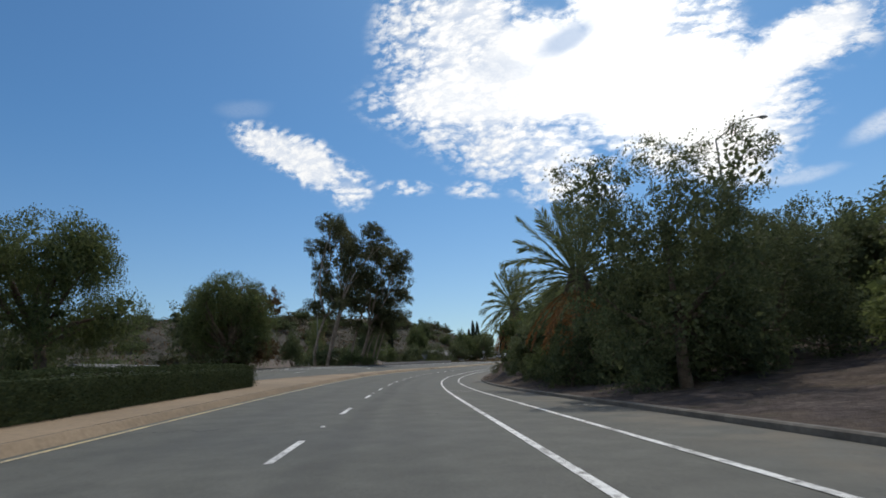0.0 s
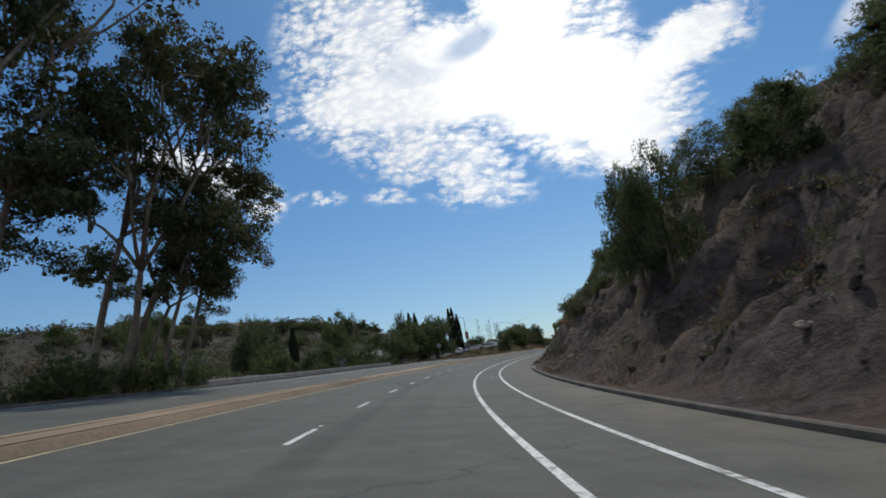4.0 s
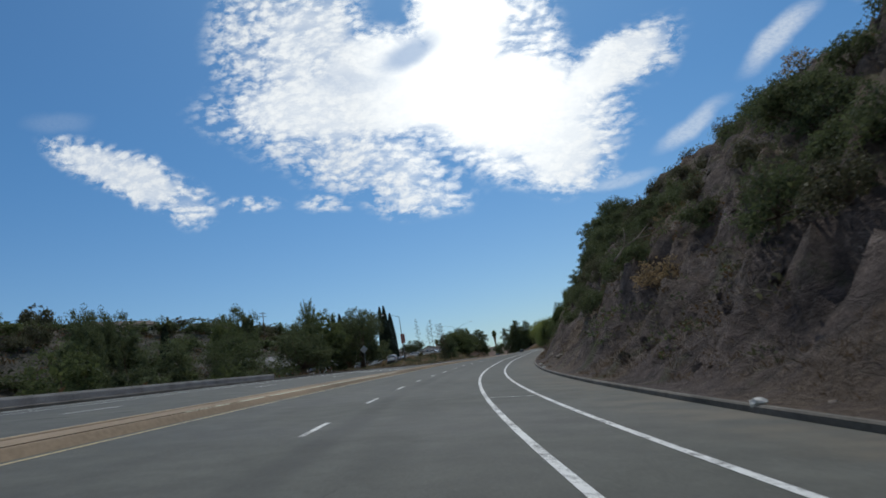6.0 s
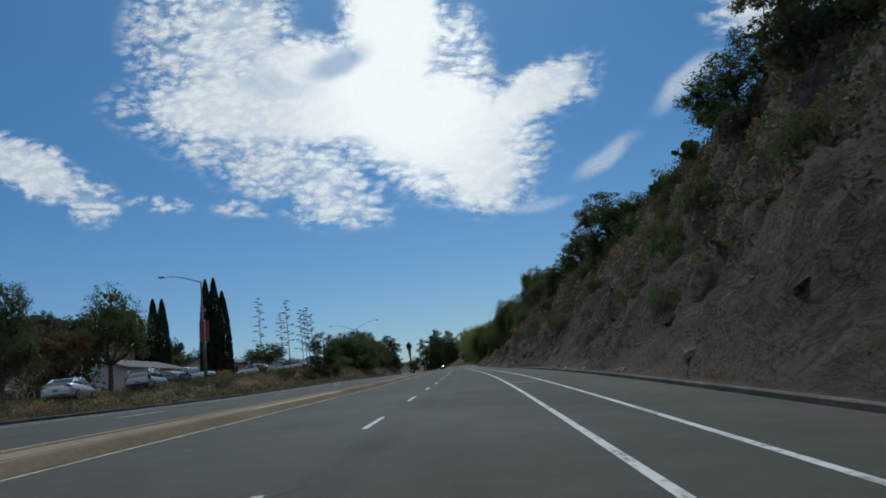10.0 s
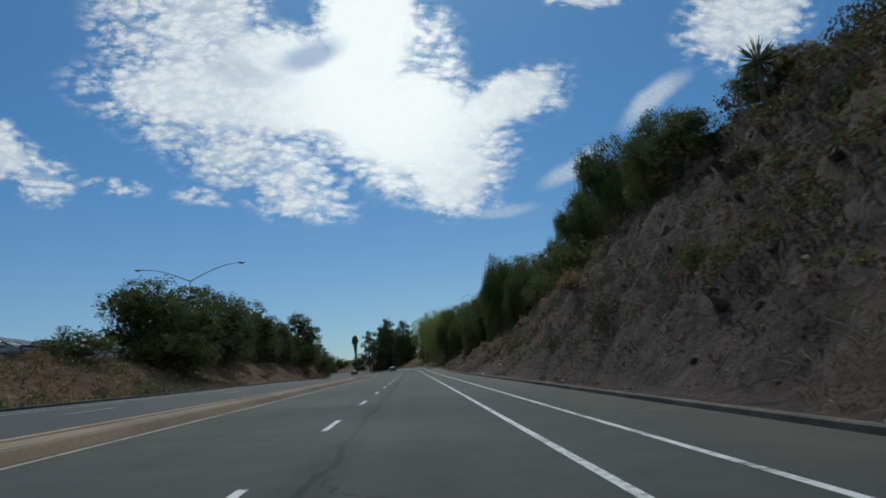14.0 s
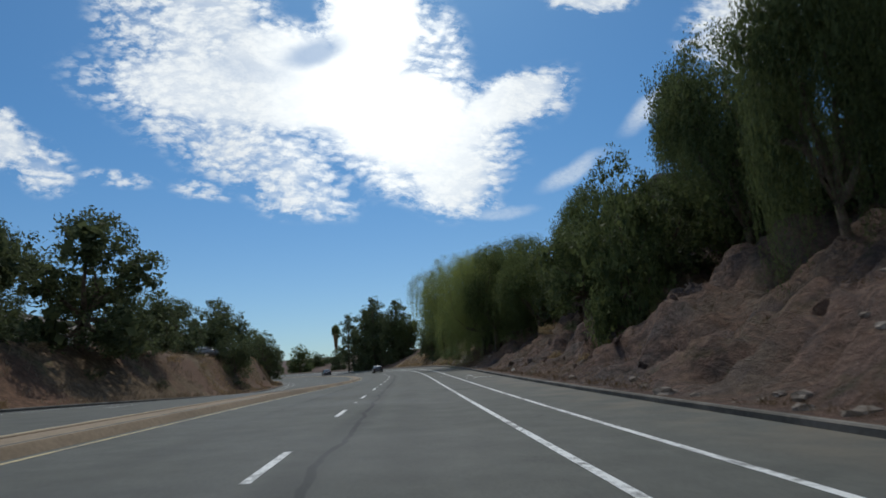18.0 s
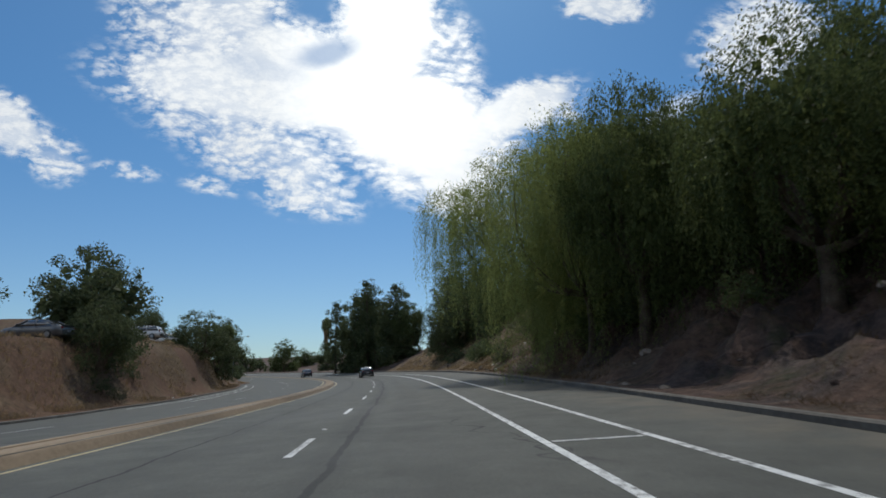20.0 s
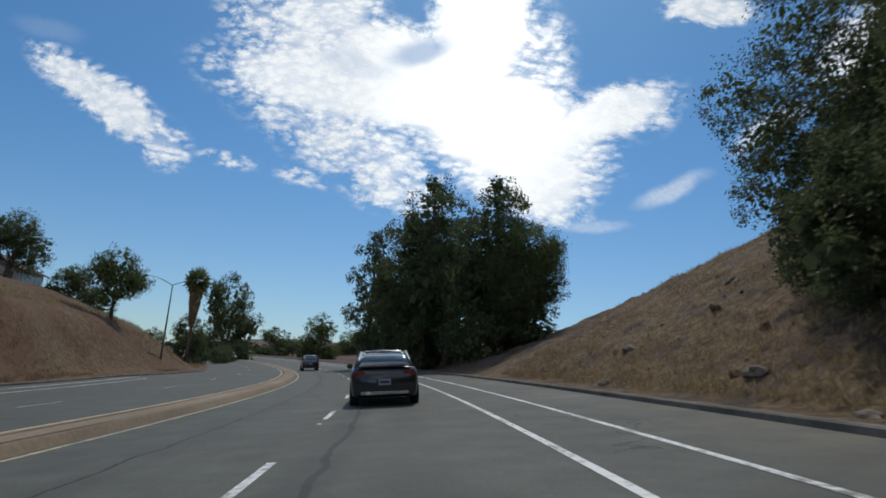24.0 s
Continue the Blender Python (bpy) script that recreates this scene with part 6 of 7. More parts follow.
    box(bm, -0.62, 0.62, back[0] - 0.085, back[0] - 0.05, back[1] - 0.03, back[1] + 0.05, 0.01)
    part("bumper_strip", bm, CHROME if shape == "sedan" else TRIM, root)
    bm = bmesh.new()
    box(bm, -0.82, 0.82, front[0] - 0.10, front[0] + 0.06, front[1] - 0.04, front[1] + 0.18, 0.05)
    part("front_bumper", bm, TRIM if shape != "sedan" else paint, root)
    bm = bmesh.new()
    box(bm, -0.42, 0.42, front[0] - 0.03, front[0] + 0.03, front[1] + 0.16, front[2] - 0.06, 0.02)
    part("grille", bm, TRIM, root)
    bm = bmesh.new()
    box(bm, -0.16, 0.16, back[0] - 0.085, back[0] + 0.1, back[2] - 0.26, back[2] - 0.10, 0.005)
    plate = part("number_plate", bm, PLATE, root)
    bm = bmesh.new()
    box(bm, -0.12, 0.12, back[0] - 0.09, back[0] - 0.08, back[2] - 0.21, back[2] - 0.15)
    part("plate_mark", bm, PLATE_MARK, plate)
    if shape == "suv":
        for sgn in (-1, 1):
            verts, faces = [], []
            tube(verts, faces, [(sgn * 0.62, -1.7, 1.74), (sgn * 0.64, -0.6, 1.82), (sgn * 0.62, 0.4, 1.75)], [0.02, 0.02, 0.02], 6)
            mesh_object("roof_rail", verts, faces, TRIM, root, True)
    if shape == "pickup":
        bm = bmesh.new()
        box(bm, -0.82, 0.82, -2.6, -0.98, 1.06, 1.12, 0.02)
        part("bed_cover", bm, TRIM, root)
    if shape == "sedan":
        bm = bmesh.new()
        box(bm, -0.70, 0.70, -2.36, -2.22, 0.995, 1.03, 0.012)
        part("boot_lip", bm, paint, root)
    return root


car_first = {}


def car_on_road(s, u, turn, shape, colour, label, group="", name="car", on_land=False):
    """turn 0: along the drive; 180: towards it."""
    at = land(s, u)
    a = land(s + 1.2, u) - land(s - 1.2, u)
    flat = heading_at(s) + turn
    b = radians(float(bank_at(s))) if not on_land else 0.0
    pitch = math.degrees(math.atan2(a.z, 2.4)) * math.cos(radians(turn))
    m = pose(*at, 0, 0, float(flat)) @ pose(0, 0, 0, pitch, -math.degrees(b) * math.cos(radians(turn)), 0)
    key = (shape, colour)
    if key in car_first:
        ob = copy_thing(car_first[key], m)
        return tagged(ob, label, group=group)
    car_first[key] = build_car(m, shape, colour, name, label, group)
    return car_first[key]


car_on_road(455.2, -0.4, 0, "sedan", "black", "black saloon car driving ahead in the lane", "", "sedan")
car_on_road(512.0, -3.4, 0, "suv", "blue", "dark blue sport utility vehicle in the outer lane", "", "suv")
car_on_road(572.0, -9.0, 180, "suv", "black", "black sport utility vehicle coming the other way", "", "suv")
for s, u, turn, shape, colour, label in (
        (186, -27.5, 80, "sedan", "red", "red saloon car parked by the house"), (189, -25.0, 90, "suv", "white", "white sport utility vehicle parked by the house"),
        (212, -26.0, 20, "sedan", "silver", "silver saloon car parked on the lot"), (221, -25.5, 15, "sedan", "white", "white saloon car parked on the lot"),
        (229, -24.5, 10, "suv", "silver", "silver sport utility vehicle parked on the lot"), (237, -27.0, 70, "sedan", "grey", "grey saloon car parked on the lot"),
        (245, -28.5, 80, "pickup", "white", "white pickup truck parked on the lot"), (262, -27.0, 80, "sedan", "white", "white saloon car parked on the lot"),
        (272, -25.0, 75, "suv", "white", "white sport utility vehicle parked on the lot"), (286, -26.5, 85, "sedan", "silver", "silver saloon car parked above the bank"),
        (294, -26.0, 85, "sedan", "grey", "grey saloon car parked above the bank"), (300, -25.8, 80, "pickup", "silver", "silver pickup truck parked above the bank"),
        (310, -26.5, 95, "sedan", "white", "white saloon car parked above the bank"), (322, -24.5, 85, "suv", "white", "white sport utility vehicle parked above the bank"),
        (337, -23.5, 80, "sedan", "silver", "silver saloon car parked above the bank"), (355, -24.0, 85, "sedan", "white", "white saloon car parked above the bank"),
        (412, -26.5, 80, "sedan", "grey", "grey saloon car parked under the trees"), (452, -30.5, 85, "suv", "white", "white sport utility vehicle parked on the bank"), (462, -29.5, 75, "pickup", "white", "white pickup truck parked on the bank")):
    car_on_road(s, u, turn, shape, colour, label, "cars parked beside the road", "car", True)


# ---- lamps, poles and signs ----
LENS = plain("milky lamp glass", (0.55, 0.55, 0.5), 0.25)


def arm_points(reach, rise, height, side):
    return [(side * reach * w, 0, height + rise * math.sin(w * math.pi / 2)) for w in (0, 0.25, 0.5, 0.75, 1.0)]


def lamp_post(s, u, top, reach, sides, turn, label, group="street lamps", rise=0.9):
    """A tapered pole with one or two arms; top: the arms' level over the road's cross fall."""
    at = land(s, u) - Vector((0, 0, 0.1))
    height = road(s, u, top).z - at.z
    root = thing("street_lamp", pose(*at, 0, 0, float(heading_at(s)) + turn), label, "street lamp", group)
    verts, faces = [], []
    tube(verts, faces, [(0, 0, 0), (0, 0, height * 0.5), (0, 0, height)], [0.12, 0.09, 0.06], 10)
    mesh_object("pole", verts, faces, POLE_PAINT, root, True)
    bm = bmesh.new()
    box(bm, -0.2, 0.2, -0.2, 0.2, 0, 0.18, 0.03)
    part("base", bm, CONCRETE, root)
    for side in sides:
        verts, faces = [], []
        pts = arm_points(reach, rise, height - 0.1, side)
        tube(verts, faces, pts, [0.05, 0.045, 0.04, 0.035, 0.03], 7)
        arm = mesh_object("arm", verts, faces, POLE_PAINT, root, True)
        bm = bmesh.new()
        x, z = pts[-1][0], pts[-1][2]
        bmesh.ops.create_uvsphere(bm, u_segments=12, v_segments=8, radius=1.0, matrix=Matrix.Translation((x + side * 0.28, 0, z)) @ Matrix.Diagonal((0.40, 0.16, 0.10, 1)))
        head = part("lamp_head", bm, STEEL, arm, smooth=True)
        bm = bmesh.new()
        bmesh.ops.create_uvsphere(bm, u_segments=10, v_segments=6, radius=1.0, matrix=Matrix.Translation((x + side * 0.32, 0, z - 0.06)) @ Matrix.Diagonal((0.22, 0.13, 0.09, 1)))
        lens = part("lens", bm, LENS, arm, smooth=True)
    return root


lamp_post(239.4, -24.3, 11.6, 3.3, (-1,), 10, "grey single-arm street lamp by the parking lot")
lamp_post(317.6, -22.2, 11.4, 5.0, (-1, 1), 0, "grey double-arm street lamp above the bank", rise=1.6)
lamp_post(101, -24.2, 9.6, 2.4, (-1,), 20, "grey single-arm street lamp beside the gum trees")
lamp_post(512, -19.8, 9.8, 2.6, (-1, 1), 0, "grey double-arm street lamp on the bank")
lamp_post(431.4, 19.2, 19.1, 2.2, (1,), 0, "tall single-arm street lamp on the hill")
lamp_post(40, 22.2, 16.6, 3.4, (1,), 0, "single-arm street lamp behind the trees", rise=1.7)

SIGN_BACK = plain("dull sign metal", (0.30, 0.31, 0.30), 0.5, 0.6)
BANNER = plain("faded orange banner", (0.2, 0.05, 0.03), 0.8)
SIGN_BLUE = plain("grey blue sign", (0.10, 0.14, 0.17), 0.6)


def post_sign(s, u, height, plates, label, turn=0):
    root = thing("road_sign", pose(*(land(s, u) - Vector((0, 0, 0.1))), 0, 0, float(heading_at(s)) + turn), label, "sign")
    verts, faces = [], []
    tube(verts, faces, [(0, 0, 0), (0, 0, height)], [0.035, 0.03], 8)
    mesh_object("post", verts, faces, STEEL, root, True)
    for x, z, wide, high, tilt, mat in plates:
        bm = bmesh.new()
        box(bm, -wide / 2, wide / 2, -0.012, 0.012, -high / 2, high / 2, 0.008)
        bm.transform(Matrix.Translation((x, -0.05, z)) @ Matrix.Rotation(radians(tilt), 4, "Y"))
        part("plate", bm, mat, root)
    return root


post_sign(189.3, -17.6, 3.4, [(0, 3.0, 0.78, 0.78, 45, SIGN_BACK)], "diamond road sign seen from its back")
post_sign(440, 22.3, 3.3, [(0, 2.7, 0.95, 0.22, 0, SIGN_BLUE), (0.06, 2.2, 0.3, 0.42, 0, SIGN_BACK), (0, 2.95, 0.12, 0.2, 0, SIGN_BLUE)], "street name post on the crest of the hill")
banner = thing("banner", pose(*(land(239.3, -24.1)), 0, 0, float(heading_at(239))), "faded orange banner hanging from a lamp pole", "banner")
bm = bmesh.new()
box(bm, -0.45, 0.45, -0.02, 0.02, 3.9, 5.9, 0.01)
part("cloth", bm, BANNER, banner)
verts, faces = [], []
tube(verts, faces, [(0, 0, -0.1), (0.0, 0, 6.0)], [0.05, 0.04], 8)
mesh_object("pole", verts, faces, STEEL, banner, True)


def utility_pole(s, u, height):
    root = thing("utility_pole", pose(*(land(s, u) - Vector((0, 0, 0.3))), 0, 0, float(heading_at(s)) + 60), "brown wooden utility pole with crossarms", "utility pole", "utility poles")
    verts, faces = [], []
    tube(verts, faces, [(0, 0, 0), (0, 0, height)], [0.17, 0.11], 9)
    mesh_object("pole", verts, faces, BARK, root, True)
    for z in (height - 0.5, height - 1.5):
        bm = bmesh.new()
        box(bm, -1.3, 1.3, -0.06, 0.06, z - 0.07, z + 0.07, 0.01)
        part("crossarm", bm, BARK, root)


utility_pole(176, -62, 11)
utility_pole(168, -66, 12)
utility_pole(290, -80, 12)

# ---- houses ----
WALLS = [mottled("cream stucco", (0.42, 0.38, 0.32), (0.52, 0.48, 0.41), (0.60, 0.56, 0.49), 0.6, 12, 0.9, 0.25, 0.01, at=local), mottled("grey blue siding", (0.09, 0.105, 0.13), (0.13, 0.15, 0.18), (0.18, 0.2, 0.23), 0.6, 12, 0.8, 0.2, 0.01, at=local),
         mottled("white stucco", (0.55, 0.54, 0.51), (0.66, 0.65, 0.62), (0.74, 0.73, 0.7), 0.6, 12, 0.9, 0.25, 0.01, at=local)]
ROOFING = mottled("brown shingles", (0.07, 0.055, 0.045), (0.12, 0.095, 0.075), (0.18, 0.145, 0.115), 1.5, 14, 0.95, 0.5, 0.02, at=local)
ROOF_GREY = mottled("grey shingles", (0.10, 0.10, 0.10), (0.17, 0.165, 0.16), (0.24, 0.235, 0.225), 1.5, 14, 0.95, 0.5, 0.02, at=local)
ROOF_PALE = mottled("pale flat roofing", (0.22, 0.21, 0.20), (0.33, 0.32, 0.30), (0.46, 0.45, 0.43), 0.8, 12, 0.9, 0.3, 0.01, at=local)
FRAME = plain("white window frame", (0.62, 0.62, 0.6), 0.5)
PANE = plain("dark window glass", (0.03, 0.036, 0.04), 0.05, 0.0, 0.5)
DOOR = plain("brown door paint", (0.16, 0.09, 0.055), 0.6)


def house(s, u, wide, deep, eaves, rise, wall, roof, turn, label, up=0.0):
    at = land(s, u) + Vector((0, 0, up - 0.3))
    root = thing("house", pose(*at, 0, 0, float(heading_at(s)) + turn), label, "house", "houses beside the road")
    bm = bmesh.new()
    box(bm, -wide / 2, wide / 2, -deep / 2, deep / 2, 0, eaves)
    part("wall", bm, wall, root)
    over = 0.45
    for sgn in (-1, 1):
        bm = bmesh.new()
        run = deep / 2 + over
        drop = rise * over / (deep / 2)
        rows = []
        for x in (-wide / 2 - over, wide / 2 + over):
            rows.append([(x, 0, eaves + rise), (x, 0, eaves + rise + 0.16), (x, sgn * run, eaves - drop + 0.16), (x, sgn * run, eaves - drop)])
        bm.free()
        part("roof", loft(rows), roof, root)
    for sgn in (-1, 1):
        x = sgn * (wide / 2 - 0.02)
        verts = [(x, -deep / 2, eaves - 0.01), (x, deep / 2, eaves - 0.01), (x, 0, eaves + rise - 0.02), (x - sgn * 0.15, -deep / 2, eaves - 0.01), (x - sgn * 0.15, deep / 2, eaves - 0.01), (x - sgn * 0.15, 0, eaves + rise - 0.02)]
        mesh_object("gable", verts, [(0, 1, 2), (5, 4, 3), (0, 3, 4, 1), (1, 4, 5, 2), (2, 5, 3, 0)], wall, root)
    count = max(2, int(wide / 3))
    for side in (-1, 1):
        for k in range(count):
            x = -wide / 2 + (k + 0.5) * wide / count
            y = side * deep / 2
            if k == 1 and side == -1:
                bm = bmesh.new()
                box(bm, x - 0.45, x + 0.45, y - 0.05, y + 0.05, 0.1, 2.2, 0.02)
                part("door", bm, DOOR, root)
                continue
            bm = bmesh.new()
            box(bm, x - 0.7, x + 0.7, y - 0.06, y + 0.06, 1.15, 2.35, 0.02)
            win = part("window", bm, FRAME, root)
            for sx in (-0.33, 0.33):
                bm = bmesh.new()
                box(bm, x + sx - 0.28, x + sx + 0.28, y - 0.075, y + 0.075, 1.23, 2.27)
                part("pane", bm, PANE, win)
    return root


house(74, -40, 13, 8, 2.7, 1.2, WALLS[2], ROOF_GREY, 80, "low white house with a grey shingle roof")
house(112, -40, 12, 9, 2.8, 2.0, WALLS[0], ROOFING, 70, "cream house with a brown gable roof")
house(132, -46, 14, 9, 2.8, 1.6, WALLS[0], ROOF_GREY, 85, "low cream house with a grey roof")
house(128, -27.5, 11, 6, 2.4, 0.5, WALLS[0], ROOF_PALE, 100, "low pale-roofed house below the road", -0.4)
house(141, -29.5, 12, 6, 2.4, 0.5, WALLS[2], ROOF_PALE, 96, "low white house below the road", -0.6)
house(111.5, -27.5, 6, 5, 2.3, 1.1, WALLS[2], ROOF_PALE, 90, "small white gabled house below the road", -0.4)
house(152, -36, 13, 8, 2.6, 1.4, WALLS[0], ROOFING, 90, "low cream house under bushes")
house(199, -38, 11, 9, 2.8, 2.0, WALLS[1], ROOF_GREY, 75, "grey blue house with a gable roof")
house(226, -43, 12, 9, 2.7, 1.9, WALLS[0], ROOF_GREY, 70, "cream house with a grey gable roof", -0.8)
house(258, -42, 16, 9, 2.8, 1.5, WALLS[2], ROOF_GREY, 90, "long low white house behind the lot")
house(284, -40, 14, 9, 2.8, 1.5, WALLS[0], ROOF_GREY, 90, "low cream house behind the lot")
house(312, -40, 15, 9, 2.9, 1.4, WALLS[0], ROOF_GREY, 90, "low cream house above the bank")
house(340, -36, 12, 9, 2.8, 1.6, WALLS[2], ROOFING, 88, "white house with a brown roof above the bank")
house(392, -36, 13, 9, 2.8, 1.7, WALLS[0], ROOFING, 85, "cream house with a brown roof above the bank")
house(482, -43, 12, 9, 2.8, 1.9, WALLS[0], ROOF_GREY, 85, "cream house with a grey roof on the bank")
house(521, -42, 12, 9, 2.8, 1.9, WALLS[2], ROOF_GREY, 80, "white house with a grey roof above the bank")
house(250, -100, 14, 9, 2.8, 1.6, WALLS[0], ROOFING, 60, "cream house on the far ridge", -1.8)
house(300, -104, 13, 9, 2.8, 1.6, WALLS[0], ROOF_GREY, 60, "cream house with a grey roof on the far ridge", -1.6)

# the building with a balcony on the hill, and the painted wall below it
at = land(392, 27)
block = thing("apartment_building", pose(*(at - Vector((0, 0, 1.5))), 0, 0, float(heading_at(392))), "brown apartment building with a long balcony on the hill", "building")
BROWN_WALL = mottled("brown stucco", (0.10, 0.075, 0.06), (0.15, 0.115, 0.09), (0.2, 0.155, 0.125), 0.6, 12, 0.9, 0.25, 0.01, at=local)
bm = bmesh.new()
box(bm, -3, 9, -16, 16, 0, 7.2, 0.03)
part("wall", bm, BROWN_WALL, block)
bm = bmesh.new()
box(bm, -4.6, 9.6, -16.6, 16.6, 7.2, 7.55, 0.03)
part("roof", bm, ROOF_GREY, block)
bm = bmesh.new()
box(bm, -4.4, -3.0, -16, 16, 4.0, 4.22, 0.02)
balcony = part("balcony", bm, CONCRETE, block)
bm = bmesh.new()
box(bm, -4.4, -4.34, -16, 16, 5.12, 5.2, 0.01)
part("handrail", bm, TRIM, balcony)
for k in range(27):
    bm = bmesh.new()
    box(bm, -4.4, -4.35, -16 + k * 1.23 - 0.03, -16 + k * 1.23 + 0.03, 4.2, 5.15)
    part("baluster", bm, TRIM, balcony)
for k in range(9):
    bm = bmesh.new()
    y = -14 + k * 3.5
    box(bm, -3.05, -2.95, y - 0.8, y + 0.8, 4.7, 6.4, 0.02)
    win = part("window", bm, FRAME, block)
    bm = bmesh.new()
    box(bm, -3.07, -2.93, y - 0.7, y + 0.7, 4.8, 6.3)
    part("pane", bm, PANE, win)
wall_at = land(378, 18.2)
painted = thing("retaining_wall", pose(*(wall_at - Vector((0, 0, 0.6))), 0, 0, float(heading_at(378))), "grey concrete retaining wall with pale blue spray paint", "wall")
bm = bmesh.new()
box(bm, -0.15, 0.15, -9, 9, 0, 3.0, 0.03)
part("slab", bm, CONCRETE, painted)
SPRAY = plain("pale blue spray paint", (0.42, 0.52, 0.62), 0.8)
for k in range(5):
    bm = bmesh.new()
    y = -6.5 + k * 1.15
    box(bm, -0.158, -0.15, y - 0.42, y - 0.24, 0.9, 2.5 - 0.2 * (k % 2))
    box(bm, -0.158, -0.15, y - 0.24, y + 0.35, 2.0, 2.2)
    part("spray_bars", bm, SPRAY, painted)

# ---- roadside details ----
hedge = thing("hedge", pose(0, 0, 0), "clipped dark green hedge along the median", "hedge")
n = 115000
along, across, tall = rng.random(n), rng.random(n), rng.random(n)
skin = rng.integers(0, 3, n)  # most leaves sit on the clipped faces
across = np.where(skin == 1, 1.0 - 0.12 * rng.random(n), across)
tall = np.where(skin == 2, 1.0 - 0.12 * rng.random(n), tall)
centres = np.empty((n, 3))
for k in range(n):
    s = -24 + 52 * along[k]
    lump = 0.12 * noise.noise(Vector((s * 0.9, across[k] * 2, tall[k] * 2)))
    centres[k] = road(s, -9.0 + 2.1 * across[k] + lump, 0.22 + 0.95 * tall[k] + lump)
size = 0.05 * (0.7 + 0.7 * rng.random(n))
add_crown(leaf_mesh("foliage", centres, rng.normal(size=(n, 3)), size, size * 0.55, LEAF_HEDGE), hedge, "foliage")
verts, faces = [], []
for k in range(0, 64, 2):
    p = land(-22 + 48 * k / 63, -8.0)
    tube(verts, faces, [p - Vector((0, 0, 0.1)), p + Vector((0.05, 0.02, 0.9))], [0.03, 0.015], 5)
mesh_object("woody_base", verts, faces, BARK, hedge)
# solid dark bar added inside, closes the gaps between the leaves
twigs = rail("dark_core", -24, 28, -7.98, 1.7, 0.78, 0.2, LEAF_HEDGE)
twigs.parent = hedge

low_wall = tagged(rail("low_wall", 112, 158, lambda s: left_edge(s) - 0.7, 0.22, 0.55, RAISE, CONCRETE), "low grey concrete wall beside the oncoming lanes", "wall", kind="structure")


def tufts(name, label, count, s0, s1, near, far, side, size, mat=STRAW, slim=0.11, spread=0.45, category="grass"):
    """Dry grass, as one piece of stuff."""
    centres, ways, lens = [], [], []
    for k in range(count):
        s = s0 + (s1 - s0) * rng.random()
        d = near + (far - near) * rng.random() ** 1.6
        u = KERB + 0.3 + d if side > 0 else left_edge(s) - 0.3 - d
        if noise.noise(Vector((s * 0.15, u * 0.3, 5.5))) < -0.05:
            continue
        p = land(s, u)
        for q in range(5):
            w = Vector((rng.normal() * spread, rng.normal() * spread, 1.0)).normalized()
            ln = size * (0.5 + rng.random())
            centres.append(tuple(p + w * ln * 0.42 + Vector((rng.normal() * 0.06, rng.normal() * 0.06, 0))))
            ways.append(tuple(w))
            lens.append(ln)
    lens = np.array(lens)
    ob = new(name, leaf_mesh(name, np.array(centres), np.array(ways), lens, lens * slim, mat))
    return tagged(ob, label, category, kind="stuff")


tufts("dry_grass", "dry straw coloured grass on the bank", 9000, 165, 480, 0.0, 13.0, -1, 0.4, HAY, 0.06)
tufts("dry_grass_hill", "dry golden grass on the last hill", 14000, 402, 475, 0.8, 22.0, 1, 0.2)
tufts("dry_grass_bank", "dry golden grass on the steep bank", 13000, 388, 560, 0.6, 12.0, -1, 0.3, STRAW, 0.08)
tufts("dry_grass_cutting", "dry straw coloured grass on the cutting", 17000, 60, 480, 0.6, 16.0, 1, 0.17, HAY, 0.05, 0.6)
tufts("dead_grass_cutting", "withered brown grass on the cutting", 24000, 62, 420, 0.2, 14.0, 1, 0.2, LEAF_RED, 0.06, 0.7)
tufts("dead_twigs", "bleached dead twigs on the rough cutting", 6500, 70, 330, 1.0, 15.0, 1, 0.42, DEAD_WOOD, 0.04, 1.2, "twigs")

verts, faces = [], []
base = bmesh.new()
bmesh.ops.create_icosphere(base, subdivisions=1, radius=1.0)
base.verts.ensure_lookup_table()
ball = [v.co.copy() for v in base.verts]
skin = [tuple(v.index for v in f.verts) for f in base.faces]
base.free()
for k in range(2600):
    s = 62 + 400 * rng.random()
    u = KERB + 1.2 + hill_run(s) * rng.random() * 0.95
    if noise.noise(Vector((s * 0.09, u * 0.2, 9.1))) < -0.08:
        continue
    size = 0.06 + 0.26 * rng.random() ** 3
    at = land(s, u)
    turn = Euler(tuple(rng.random(3) * 6)).to_matrix()
    jag = rng.random(len(ball)) * 0.7 + 0.55
    n = len(verts)
    verts += [at + turn @ Vector((c.x * size * j * 1.3, c.y * size * j, c.z * size * j * 0.7)) for c, j in zip(ball, jag)]
    faces += [tuple(n + q for q in f) for f in skin]
tagged(mesh_object("rubble", verts, faces, ROCK, None), "broken brown rubble on the cutting", "rock", kind="stuff")

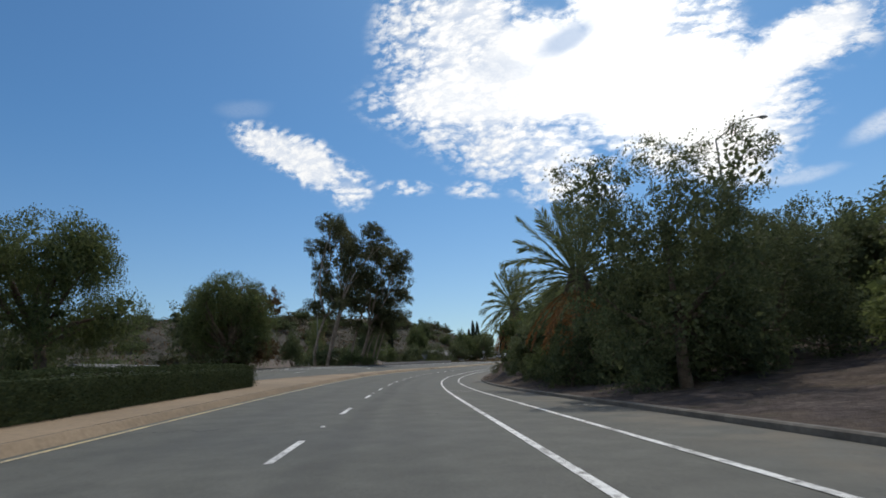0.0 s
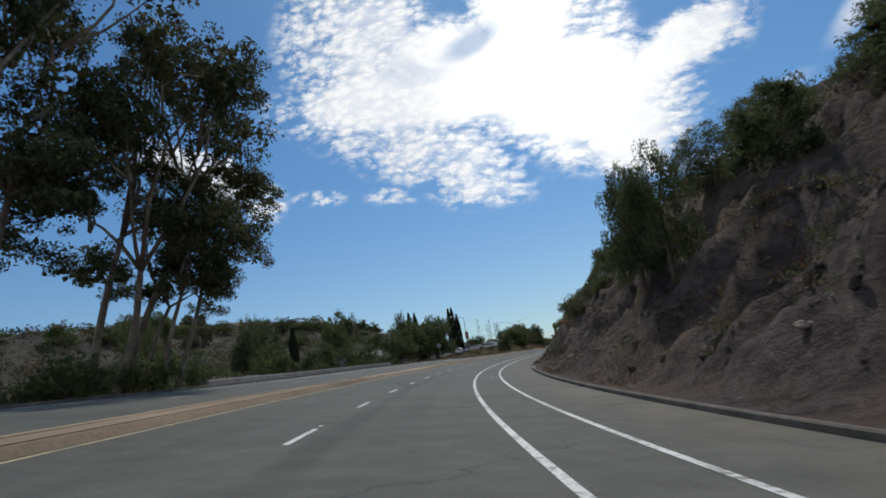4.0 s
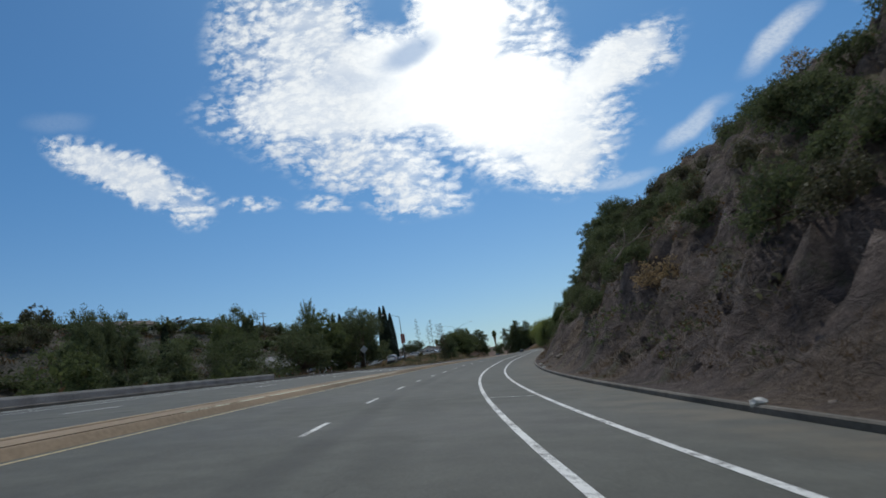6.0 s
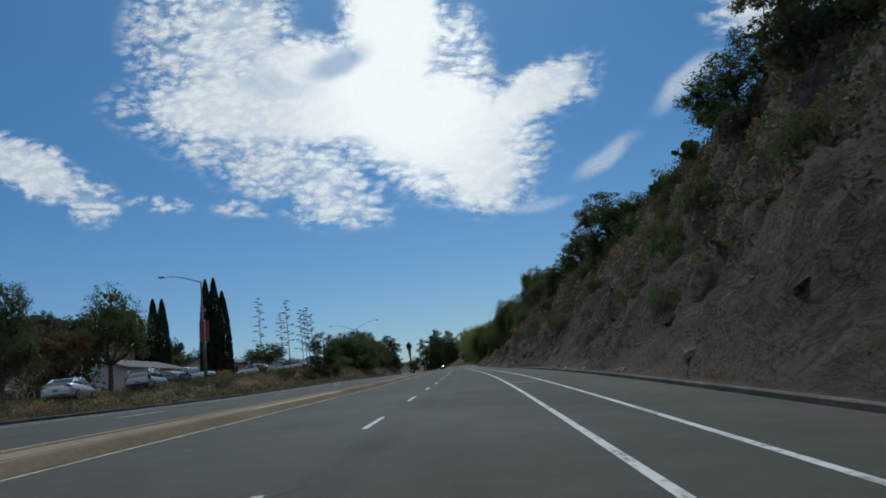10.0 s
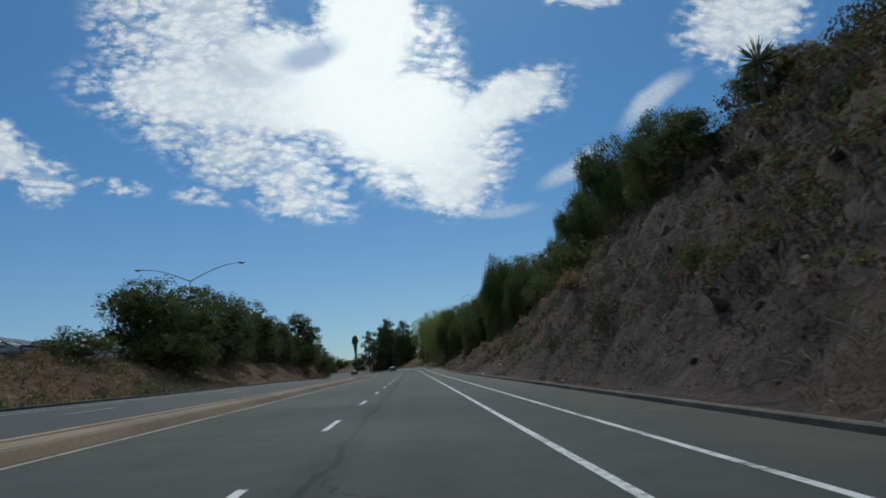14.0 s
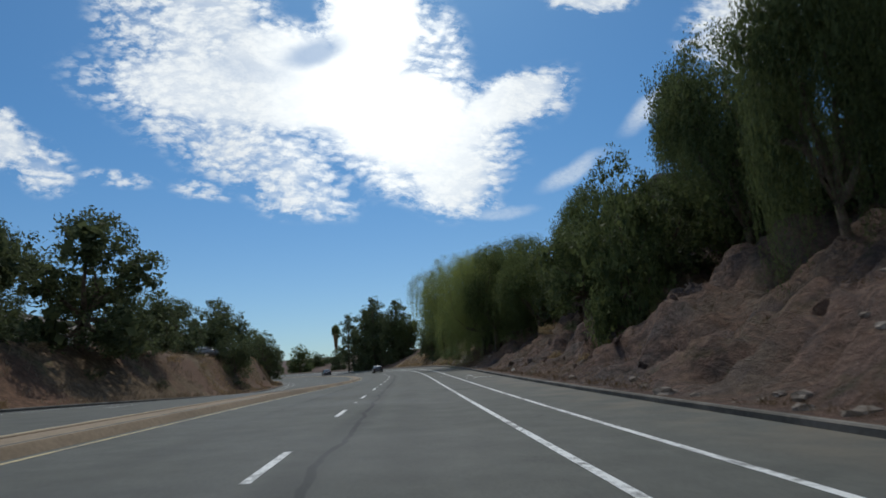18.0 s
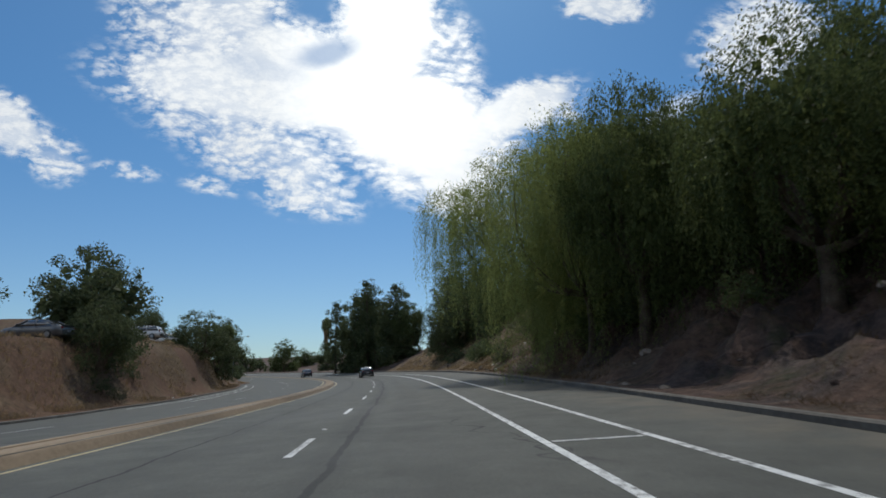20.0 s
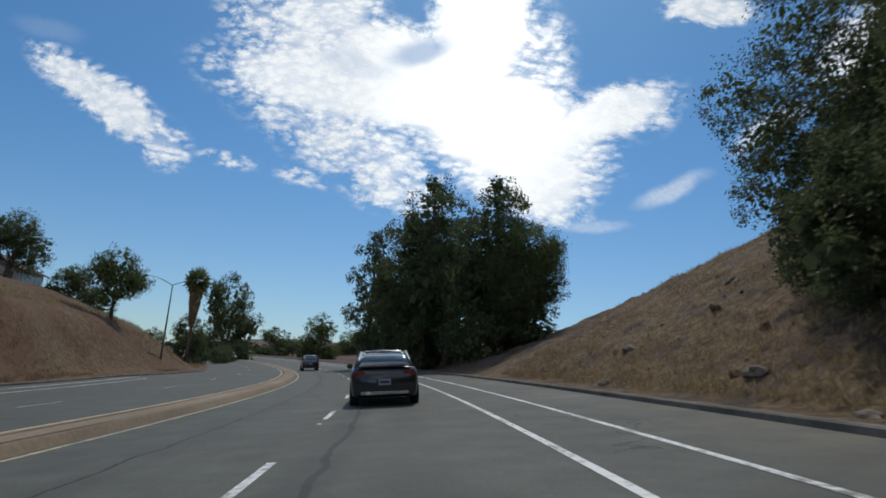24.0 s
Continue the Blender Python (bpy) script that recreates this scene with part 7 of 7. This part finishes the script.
STONE = mottled("pale broken stone", (0.10, 0.08, 0.06), (0.2, 0.16, 0.125), (0.34, 0.285, 0.235), 1.5, 9.0, 0.95, 0.6, 0.03)
stone_data = []
for k in range(4):
    bm = bmesh.new()
    bmesh.ops.create_icosphere(bm, subdivisions=2, radius=1.0)
    for v in bm.verts:
        v.co *= 0.75 + 0.5 * noise.noise(v.co * 1.3 + Vector((k * 5, 0, 0)))
        v.co.z *= 0.7
    data = bpy.data.meshes.new("stone")
    bm.to_mesh(data), bm.free()
    data.materials.append(STONE)
    stone_data.append(data)
for k in range(230):
    s = (62 + 400 * rng.random()) if k < 150 else (312 + 32 * rng.random())
    d = 0.25 + 7.0 * rng.random() ** 2.2
    u = KERB + 0.3 + d
    size = 0.06 + 0.30 * rng.random() ** 2.5
    ob = new("stone", stone_data[k % 4])
    ob.matrix_world = Matrix.Translation(land(s, u)) @ Matrix.Rotation(rng.random() * 6.28, 4, "Z") @ Matrix.Diagonal((size, size * 1.2, size, 1))
    tagged(ob, "pale broken stone at the foot of the cutting", "stone", "stones along the kerb")

# outcrops that stand proud of the cutting
outcrop_data = []
for k in range(5):
    bm = bmesh.new()
    bmesh.ops.create_icosphere(bm, subdivisions=3, radius=1.0)
    cuts = [(Vector(rng.normal(size=3)).normalized(), 0.45 + 0.3 * rng.random()) for q in range(13)]
    for v in bm.verts:  # broken along flat faces
        p = v.co * 1.2 + Vector((k * 7.0, 2, 0))
        for way, far in cuts:
            over = v.co.dot(way) - far
            if over > 0:
                v.co -= way * over
        v.co *= 1.0 + 0.10 * noise.noise(p * 3) + 0.05 * noise.noise(p * 7)
    data = bpy.data.meshes.new("outcrop")
    bm.to_mesh(data), bm.free()
    data.materials.append(ROCK)
    outcrop_data.append(data)
for k in range(90):
    s = 70 + 270 * rng.random()
    d = 0.8 + hill_run(s) * 0.8 * rng.random()
    u = KERB + 0.9 + d
    size = 0.16 + 0.34 * rng.random() ** 2
    ob = new("outcrop", outcrop_data[k % 5])
    ob.matrix_world = Matrix.Translation(land(s, u) - Vector((0, 0, size * 0.38))) @ Matrix.Rotation(radians(float(heading_at(s))), 4, "Z") @ Matrix.Rotation(radians(35 + 20 * rng.random()), 4, "Y") @ Matrix.Rotation(rng.random() * 6.28, 4, "Z") @ Matrix.Diagonal((size * 1.5, size, size * 0.7, 1))
    tagged(ob, "brown weathered rock outcrop in the cutting", "rock", "rock outcrops of the cutting")

PAPER = plain("dirty white litter", (0.55, 0.54, 0.5), 0.7)
for s, u in ((119, 5.6), (150, 5.7), (158, 5.9), (213, 6.0), (216, 5.6), (262, 5.8), (264, 6.4), (304, 7.2), (306, 5.9), (310, 8.4), (318, 6.2), (365, 6.6), (405, 6.6), (409, 7.2), (411, 6.2), (408, 9.5), (413, 7.8), (425, -20.2), (448, -20.6), (432, -19.9)):
    bm = bmesh.new()
    bmesh.ops.create_icosphere(bm, subdivisions=2, radius=0.16)
    off = Vector(rng.normal(size=3)) * 4
    for v in bm.verts:
        v.co *= 0.6 + 0.9 * abs(noise.noise(v.co * 7 + off))
        v.co.z *= 0.6
    data = bpy.data.meshes.new("litter")
    bm.to_mesh(data), bm.free()
    data.materials.append(PAPER)
    ob = new("litter", data)
    ob.matrix_world = Matrix.Translation(land(s, u) + Vector((0, 0, 0.03)))
    tagged(ob, "crumpled dirty white litter beside the kerb", "litter", "litter along the kerb")
dead = thing("dead_branch", pose(*land(139.5, 10.2), 0, 0, 20), "bare pale dead branch on the rock face", "branch")
wood([([(-0.9, 0, -0.1), (-0.2, 0.1, 0.55), (0.6, 0.1, 0.95), (1.5, 0.2, 1.7)], [0.06, 0.05, 0.04, 0.015]), ([(-0.2, 0.1, 0.55), (0.1, 0.3, 1.2), (0.2, 0.5, 1.7)], [0.035, 0.025, 0.01]),
      ([(0.6, 0.1, 0.95), (1.2, 0.0, 1.0), (1.8, -0.2, 1.25)], [0.03, 0.02, 0.008]), ([(0.1, 0.1, 0.7), (-0.4, 0.2, 1.3)], [0.025, 0.008])], PALE_BARK, dead, "wood")
MARKER = plain("white ceramic marker", (0.55, 0.54, 0.5), 0.4)
bm = bmesh.new()
bmesh.ops.create_cone(bm, cap_ends=True, segments=10, radius1=0.055, radius2=0.03, depth=0.02)
marker_data = bpy.data.meshes.new("marker")
bm.to_mesh(marker_data), bm.free()
marker_data.materials.append(MARKER)
for k in range(-4, 66):
    ob = new("marker", marker_data)
    ob.parent = markings
    ob.location = road(7.1 + 4.75 + k * CYCLE * 2, LINE_L, 0.01)
